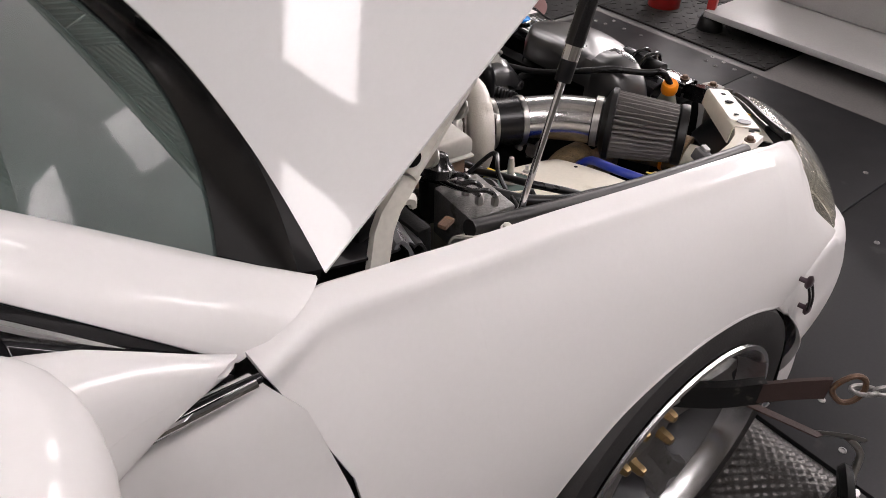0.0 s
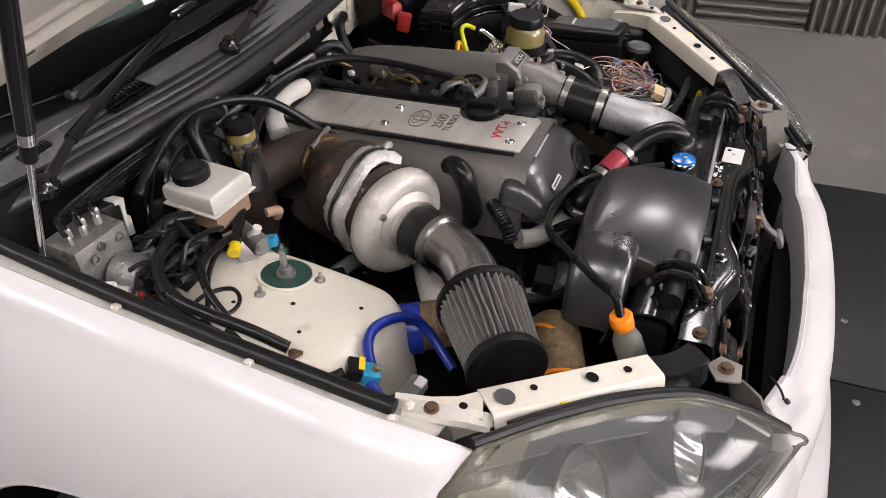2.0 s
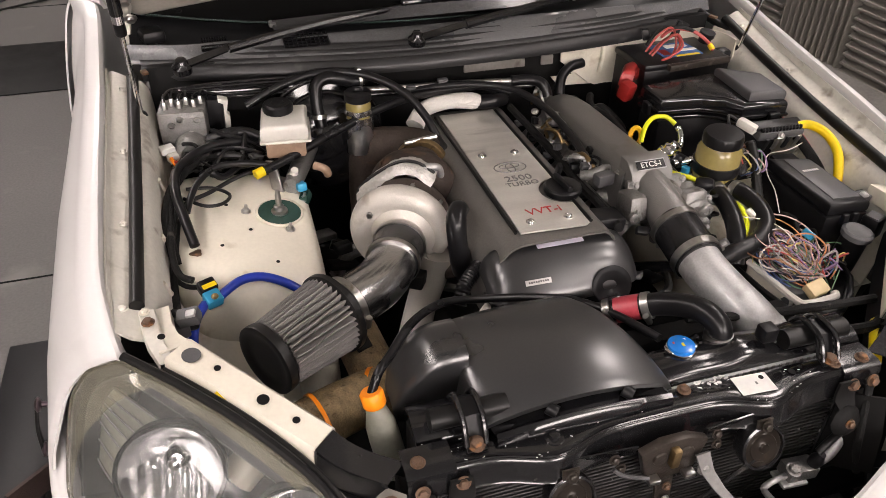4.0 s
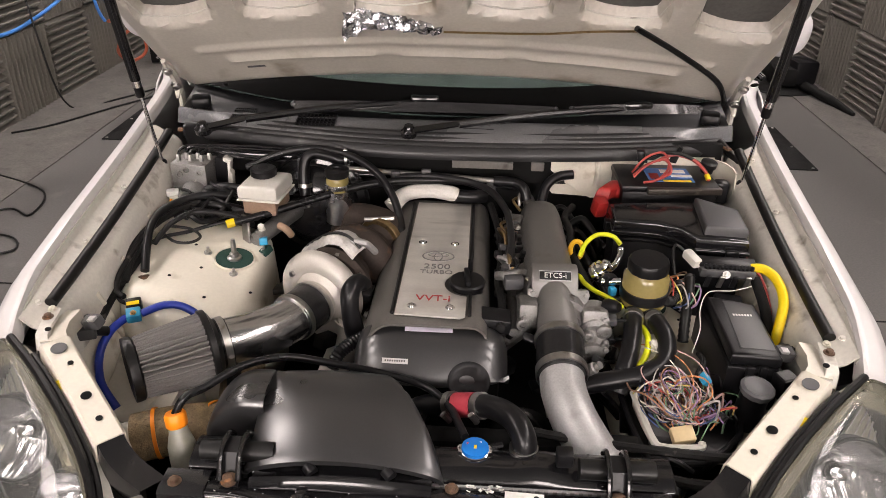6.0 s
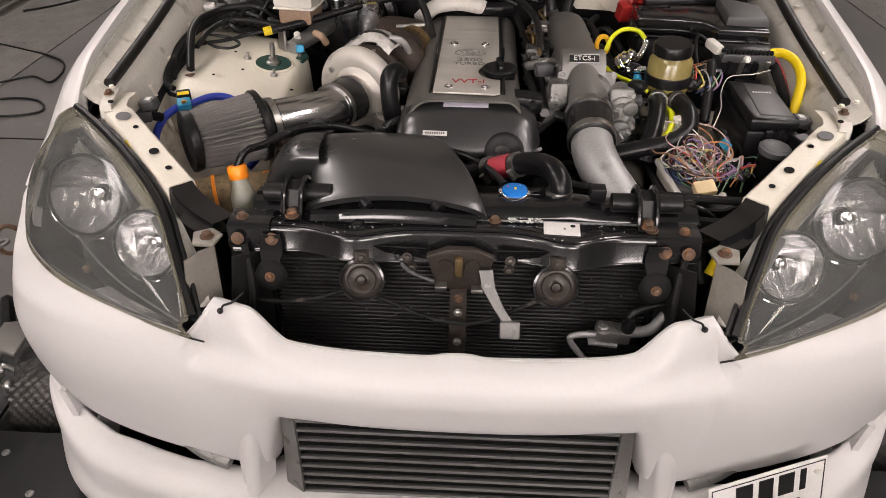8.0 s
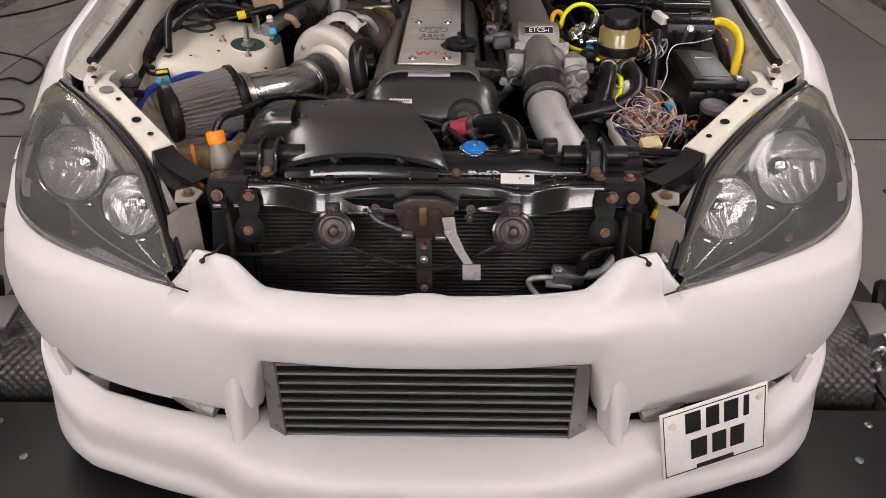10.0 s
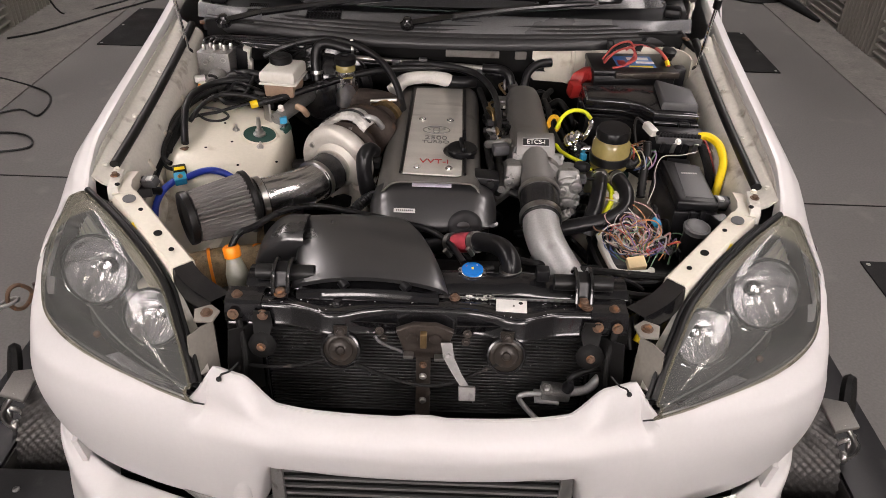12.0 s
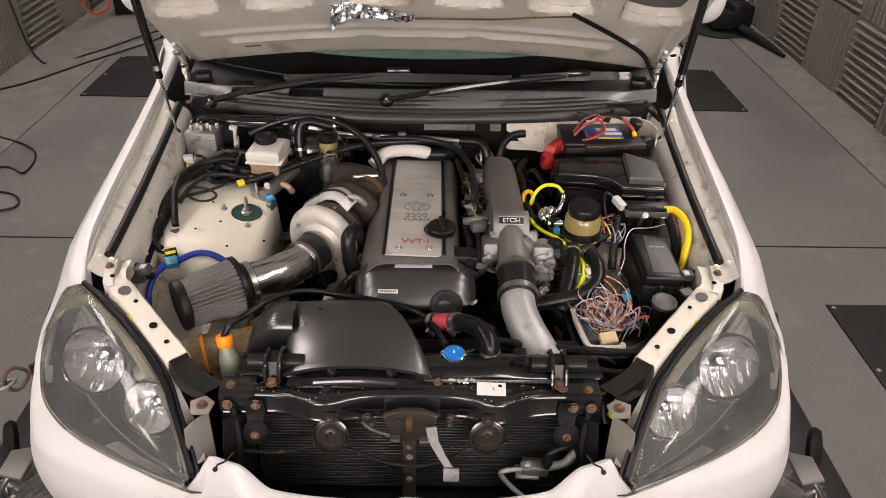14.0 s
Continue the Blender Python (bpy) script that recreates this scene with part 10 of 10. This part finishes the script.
def steering_reservoir():
    t = thing("steering_reservoir", (0.388, 0.625, 0.64), "olive plastic power steering reservoir with black cap", "fluid reservoir")
    c = (0.387, 0.622, 0.650)
    ax = (-0.02, -0.06, 1)
    part("tank", Geo().lathe([(0.028, 0.0), (0.036, 0.006), (0.043, 0.020), (0.0445, 0.026), (0.0445, 0.046), (0.042, 0.050), (0.042, 0.075), (0.034, 0.086), (0.030, 0.092)], c, ax, n=36), AMBER, t)
    part("band", Geo().lathe([(0.0448, 0.030), (0.0455, 0.032), (0.0455, 0.048), (0.0448, 0.050)], c, ax, n=36), BLACK, t, "black mounting band")
    part("cap", Geo().lathe([(0.034, 0.086), (0.037, 0.088), (0.037, 0.104), (0.034, 0.109), (0.012, 0.110), (0.003, 0.110)], c, ax, n=40, wobble=0.015, lobes=14), BLACK, t, "black ribbed cap")
    h = thing("steering_hoses", (0.36, 0.5, 0.6), "pair of thick black power steering hoses with clamps", "hose")
    part("hose", Geo().tube([(0.366, 0.588, 0.660), (0.358, 0.555, 0.662), (0.352, 0.520, 0.660), (0.342, 0.480, 0.648), (0.330, 0.450, 0.630), (0.320, 0.43, 0.600)], 0.0165, n=16), HOSE, h)
    part("hose", Geo().tube([(0.394, 0.580, 0.660), (0.402, 0.545, 0.664), (0.408, 0.505, 0.658), (0.398, 0.465, 0.644), (0.362, 0.440, 0.632), (0.312, 0.432, 0.624), (0.265, 0.430, 0.612)], 0.0165, n=16), HOSE, h)
    clamp(h, (0.361, 0.568, 0.661), (-0.2, -0.97, 0.05), 0.0170)
    clamp(h, (0.398, 0.562, 0.662), (0.2, -0.97, 0.1), 0.0170)
    run("corrugated_loom", [(0.418, 0.588, 0.690), (0.432, 0.600, 0.680), (0.448, 0.618, 0.685), (0.455, 0.64, 0.70)], 0.009, RUBBER, "corrugated black loom tube", "wiring", "corrugated looms", 10, 0.15, 10)
    run("corrugated_loom", [(0.470, 0.640, 0.715), (0.466, 0.610, 0.690), (0.458, 0.580, 0.660), (0.452, 0.55, 0.625)], 0.009, RUBBER, "corrugated black loom tube", "wiring", "corrugated looms", 10, 0.15, 10)


steering_reservoir()

run("power_cable", [(0.582, 0.648, 0.730), (0.602, 0.640, 0.734), (0.618, 0.612, 0.728), (0.622, 0.575, 0.708), (0.612, 0.545, 0.675), (0.602, 0.525, 0.63)], 0.009, YELLOW, "thick yellow power cable", "cable", "yellow cables", 12)
run("power_cable", [(0.386, 0.160, 0.545), (0.405, 0.180, 0.575), (0.430, 0.212, 0.592), (0.458, 0.240, 0.588)], 0.010, YELLOW, "thick yellow power cable", "cable", "yellow cables", 12)
run("wing_loom", [(0.600, 0.66, 0.70), (0.606, 0.60, 0.67), (0.598, 0.54, 0.64), (0.59, 0.48, 0.61)], 0.010, LOOM, "black loom beside the relay box", "wiring")
run("wing_wire", [(0.592, 0.705, 0.72), (0.612, 0.66, 0.70), (0.618, 0.60, 0.66), (0.608, 0.55, 0.60)], 0.003, WIRES[8], "thin red wire beside the relay box", "wiring")
run("bridge_wire", [(0.58, 0.622, 0.706), (0.545, 0.614, 0.700), (0.505, 0.622, 0.690), (0.485, 0.590, 0.672), (0.478, 0.55, 0.655), (0.455, 0.50, 0.64)], 0.0010, WIRES[0], "thin pale wire in front of the relay box", "wiring")
run("lime_hose", [(0.274, 0.712, 0.706), (0.287, 0.726, 0.730), (0.310, 0.738, 0.742), (0.338, 0.738, 0.740), (0.354, 0.726, 0.728)], 0.0046, LIME, "bright lime-yellow hose loop", "hose", "lime hoses")
run("lime_hose", [(0.272, 0.690, 0.69), (0.276, 0.655, 0.684), (0.295, 0.620, 0.684), (0.322, 0.600, 0.680), (0.345, 0.59, 0.668)], 0.0045, LIME, "bright lime-yellow hose below the throttle plug", "hose", "lime hoses")
run("lime_hose", [(0.376, 0.555, 0.650), (0.380, 0.520, 0.652), (0.372, 0.485, 0.640), (0.350, 0.46, 0.62)], 0.006, LIME, "bright lime-yellow hose between the steering hoses", "hose", "lime hoses")
run("lime_hose", [(0.300, 0.440, 0.618), (0.270, 0.438, 0.622), (0.252, 0.44, 0.62)], 0.006, LIME, "bright lime-yellow hose end", "hose", "lime hoses")
single("dipstick_handle", Geo().tube([Vector((0.269, 0.727, 0.712)) + Vector((0.012 * math.cos(a), 0.004 * math.sin(a), 0.017 * math.sin(a))) for a in np.linspace(0, 2 * math.pi, 16, endpoint=False)], 0.005, n=8, per=2, closed=True).tube([(0.269, 0.727, 0.695), (0.268, 0.728, 0.66)], 0.003, n=8), mat("amber_loop", (0.66, 0.36, 0.01), 0.4), "amber plastic dipstick loop", "dipstick")


def fittings():
    t = thing("pressure_fittings", (0.31, 0.68, 0.66), "chrome pressure regulator with fittings beside the plenum", "fitting")
    part("regulator", Geo().lathe([(0.016, 0), (0.020, 0.004), (0.020, 0.012), (0.016, 0.014), (0.018, 0.018), (0.018, 0.024), (0.013, 0.028), (0.013, 0.036), (0.006, 0.040)], (0.302, 0.672, 0.690), (0.5, -0.4, 0.8), n=24), CHROME, t)
    part("fitting", Geo().tube([(0.320, 0.665, 0.700), (0.338, 0.675, 0.712), (0.350, 0.700, 0.722), (0.352, 0.712, 0.726)], 0.006, n=10, per=8, ridge=0.15), CHROME, t)
    part("hub", Geo().box((0.325, 0.650, 0.690), (0.030, 0.020, 0.024), (10, 20, 30), 0.004), BLACK, t)
    part("plug", Geo().box((0.330, 0.632, 0.678), (0.012, 0.014, 0.016), (0, 0, 20), 0.002), CYAN, t, "blue plug")
    part("stem", Geo().tube([(0.310, 0.645, 0.69), (0.345, 0.640, 0.695)], 0.007, n=10), CHROME, t)


fittings()


# ---- opened control box with its tangle of wires ----
def control_box():
    t = thing("control_box", (0.42, 0.38, 0.56), "opened control box, black tray with a white inner frame", "control box")
    pts = [(0.328, 0.435), (0.342, 0.302), (0.362, 0.286), (0.430, 0.284), (0.505, 0.352), (0.520, 0.440), (0.48, 0.490), (0.36, 0.490)]
    part("tray", Geo().prism([(x, y, 0.555) for x, y in pts], (0, 0, 0.022), 0.003), BLACK, t)
    part("rim", Geo().tube([(x, y, 0.588) for x, y in pts], 0.0055, n=8, per=2, closed=True), BLACK, t)
    wall = [[(x, y, z) for z in (0.556, 0.590)] for x, y in pts + pts[:1]]
    part("wall", Geo().sheet(wall, 0.003, smooth=False), BLACK, t)
    part("frame", Geo().tube([(0.345, 0.425, 0.604), (0.350, 0.375, 0.602), (0.358, 0.318, 0.599), (0.372, 0.303, 0.598), (0.425, 0.303, 0.600), (0.432, 0.312, 0.602)], 0.0065, n=8), WHITEPL, t, "white plastic frame")
    part("side_wall", Geo().sheet([[(0.347, 0.425, 0.602), (0.350, 0.425, 0.572)], [(0.352, 0.375, 0.600), (0.356, 0.375, 0.572)], [(0.361, 0.322, 0.597), (0.366, 0.322, 0.572)]], 0.003), CREAM, t)
    part("circuit_box", Geo().box((0.395, 0.385, 0.588), (0.070, 0.12, 0.024), (0, 0, -4), 0.004), DARKGREY, t)
    random.seed(31)
    for k in range(96):
        a = Vector((0.386 + 0.046 * random.random(), 0.338 + 0.010 * random.random(), 0.612 + 0.008 * random.random()))
        c = Vector((random.gauss(0.405, 0.016), random.gauss(0.398, 0.016), random.gauss(0.606, 0.006)))
        rx, ry, turn, at = random.uniform(0.012, 0.040), random.uniform(0.022, 0.052), random.choice([-1, 1]), random.uniform(-0.6, 0.6)
        lift = random.uniform(0.004, 0.026)
        loop = [c + Vector((rx * math.cos(-1.6 + at + turn * q), ry * math.sin(-1.6 + at + turn * q), lift * (1 + 0.5 * math.sin(q + k)) - 0.006 * max(0, q - 4))) for q in (0.5, 1.5, 2.6, 3.7, 4.8, 5.8)]
        part("wire", Geo().tube([a] + loop[:random.choice([4, 5, 6, 6])], random.choice([0.0010, 0.0012, 0.0015]), n=5, per=4), WIRES[(k * 7) % len(WIRES)] if k % 3 else random.choice([WIRES[0], WIRES[7], WIRES[2], INK]), t)
    for k in range(44):
        a = Vector((random.uniform(0.43, 0.50), random.uniform(0.34, 0.44), random.uniform(0.595, 0.62)))
        b = a + Vector((random.uniform(-0.04, 0.03), random.uniform(-0.03, 0.05), random.uniform(-0.02, 0.015)))
        m = a.lerp(b, 0.5) + Vector((random.uniform(-0.02, 0.02), random.uniform(-0.02, 0.02), 0.022))
        part("wire", Geo().tube([a, m, b], random.choice([0.0011, 0.0014, 0.002]), n=5, per=6), random.choice(WIRES + [INK, INK, WIRES[9]]), t)
    for x, y, z, r in ((0.385, 0.470, 0.640, 0.0010), (0.405, 0.478, 0.646, 0.0011), (0.43, 0.470, 0.650, 0.0012)):
        part("wire", Geo().tube([(x, 0.35, 0.615), (x + 0.03, 0.41, 0.642), (x + 0.015, 0.46, 0.655), (x - 0.03, 0.50, 0.65), (x - 0.05, 0.51, 0.64)], r, n=6), random.choice(WIRES[:3]), t)
    part("connector", Geo().box((0.404, 0.324, 0.606), (0.036, 0.026, 0.018), (24, -8, 8), 0.003), mat("cream_connector", (0.66, 0.52, 0.30), 0.45, var=0.08), t, "cream wiring connector")
    part("connector", Geo().box((0.458, 0.425, 0.640), (0.012, 0.020, 0.014), (10, 30, 20), 0.002), CYAN, t, "blue wiring connector")
    part("connector", Geo().box((0.478, 0.372, 0.606), (0.016, 0.012, 0.012), (10, 30, 40), 0.002), DARKGREY, t, "grey wiring connector")
    part("connector", Geo().box((0.395, 0.500, 0.650), (0.030, 0.020, 0.016), (10, 0, 20), 0.003), WHITEPL, t, "white wiring connector")
    part("loom", Geo().tube([(0.430, 0.375, 0.612), (0.465, 0.395, 0.618), (0.500, 0.420, 0.612), (0.52, 0.45, 0.60)], 0.007, n=8), LOOM, t, "black taped loom")
    part("loom", Geo().tube([(0.435, 0.420, 0.625), (0.455, 0.450, 0.635), (0.468, 0.475, 0.640), (0.47, 0.51, 0.63)], 0.005, n=8), LOOM, t, "black taped loom")
    c = thing("filler_tube", (0.525, 0.405, 0.57), "dark cylinder with a grey ribbed cap", "filler")
    part("tube", Geo().lathe([(0.022, 0), (0.023, 0.01), (0.023, 0.072), (0.025, 0.074)], (0.527, 0.400, 0.572), (0.05, -0.1, 1), n=24), BLACK, c)
    part("cap", Geo().lathe([(0.026, 0.0), (0.027, 0.003), (0.027, 0.010), (0.022, 0.013), (0.018, 0.010), (0.004, 0.010)], (0.531, 0.393, 0.644), (0.05, -0.1, 1), n=30, wobble=0.02, lobes=12), LIDGREY, c, "grey plastic cap")
    r = thing("wing_relay", (0.583, 0.41, 0.62), "black relay with a grey printed top", "relay")
    part("body", Geo().box((0.582, 0.412, 0.645), (0.032, 0.030, 0.040), (0, 0, 20), 0.003), BLACK, r)
    part("label", Geo().box((0.582, 0.412, 0.6656), (0.026, 0.022, 0.0010), (0, 0, 20), 0), DARKGREY, r, "grey printed top")
    run("front_loom_tube", [(0.135, 0.300, 0.626), (0.200, 0.290, 0.622), (0.27, 0.285, 0.616), (0.34, 0.275, 0.618), (0.42, 0.270, 0.616), (0.47, 0.268, 0.615)], 0.007, LOOM, "taped loom behind the radiator tank", "wiring", "corrugated looms", 8, 0.1, 10)
    run("front_loom_tube", [(0.33, 0.25, 0.600), (0.38, 0.235, 0.595), (0.43, 0.225, 0.60), (0.45, 0.23, 0.605)], 0.009, LOOM, "black loom by the radiator support", "wiring", "corrugated looms", 8)
    run("front_hose", [(0.375, 0.235, 0.585), (0.372, 0.200, 0.560), (0.380, 0.17, 0.52)], 0.012, HOSE, "black hose beside the radiator support", "hose")


control_box()

# ---- dark pipes and brackets low in the gaps ----
random.seed(41)
for k in range(34):
    a = Vector((random.uniform(-0.42, 0.50), random.uniform(0.34, 0.95), random.uniform(0.44, 0.57)))
    b = a + Vector((random.uniform(-0.16, 0.16), random.uniform(-0.16, 0.16), random.uniform(-0.05, 0.06)))
    m = a.lerp(b, 0.5) + Vector((random.uniform(-0.04, 0.04), random.uniform(-0.04, 0.04), random.uniform(0, 0.04)))
    run("lower_pipe", [a, m, b], random.choice([0.005, 0.008, 0.011, 0.014]), random.choice([HOSE, LOOM, RUBBER, CAST, GLOSSBLACK]), "dark greasy pipe low in the engine bay", "pipe", "lower pipes", 8)
for k in range(16):
    c = (random.uniform(-0.36, 0.36), random.uniform(0.40, 0.95), random.uniform(0.50, 0.575))
    single("lower_bracket", Geo().box(c, (random.uniform(0.02, 0.06), random.uniform(0.02, 0.05), random.uniform(0.01, 0.03)), (random.uniform(-20, 20), random.uniform(-20, 20), random.uniform(0, 90)), 0.003), random.choice([DULL, CAST, BLACK, DULL]), "dark greasy bracket low in the engine bay", "bracket", "lower brackets")
for k, (x, y) in enumerate(((0.315, 0.60), (0.325, 0.66), (0.30, 0.78), (0.315, 0.85), (0.33, 0.91), (0.29, 0.97))):
    run("side_loom", [(x, y, 0.60), (x + 0.01, y - 0.02, 0.64), (x - 0.02, y + 0.03, 0.675), (x - 0.05, y + 0.02, 0.665)], (0.006, 0.008, 0.010, 0.005, 0.009, 0.007)[k], (LOOM, HOSE, HOSE, LOOM, RUBBER, HOSE)[k], "black hose in the shadow beside the plenum", "hose", "side hoses")
for k in range(14):
    x, y = 0.415 + 0.05 * random.random(), 0.60 + 0.05 * random.random()
    run("loose_wire", [(x, y, 0.66), (x + 0.02 * random.random(), y - 0.02, 0.685), (x + 0.03 * random.random(), y + 0.02, 0.70 + 0.01 * random.random()), (x - 0.02, y + 0.03, 0.68)], 0.0016, WIRES[k % 10], "thin coloured wire behind the steering reservoir", "wiring", "loose wires", 6)

# ---- hoses over the strut tower ----
run("tower_loom", [(-0.44, 0.915, 0.722), (-0.490, 0.905, 0.720), (-0.555, 0.895, 0.718), (-0.590, 0.855, 0.712), (-0.604, 0.791, 0.706), (-0.610, 0.722, 0.698), (-0.612, 0.62, 0.680), (-0.604, 0.58, 0.664), (-0.585, 0.565, 0.660)], 0.0055, LOOM, "black cloth-wrapped loom over the strut tower", "wiring", "tower wiring")
run("tower_loom", [(-0.40, 0.83, 0.70), (-0.45, 0.838, 0.692), (-0.50, 0.825, 0.684), (-0.545, 0.795, 0.680), (-0.590, 0.760, 0.682), (-0.612, 0.70, 0.68)], 0.0040, HOSE, "thin black wire across the strut tower", "wiring", "tower wiring")
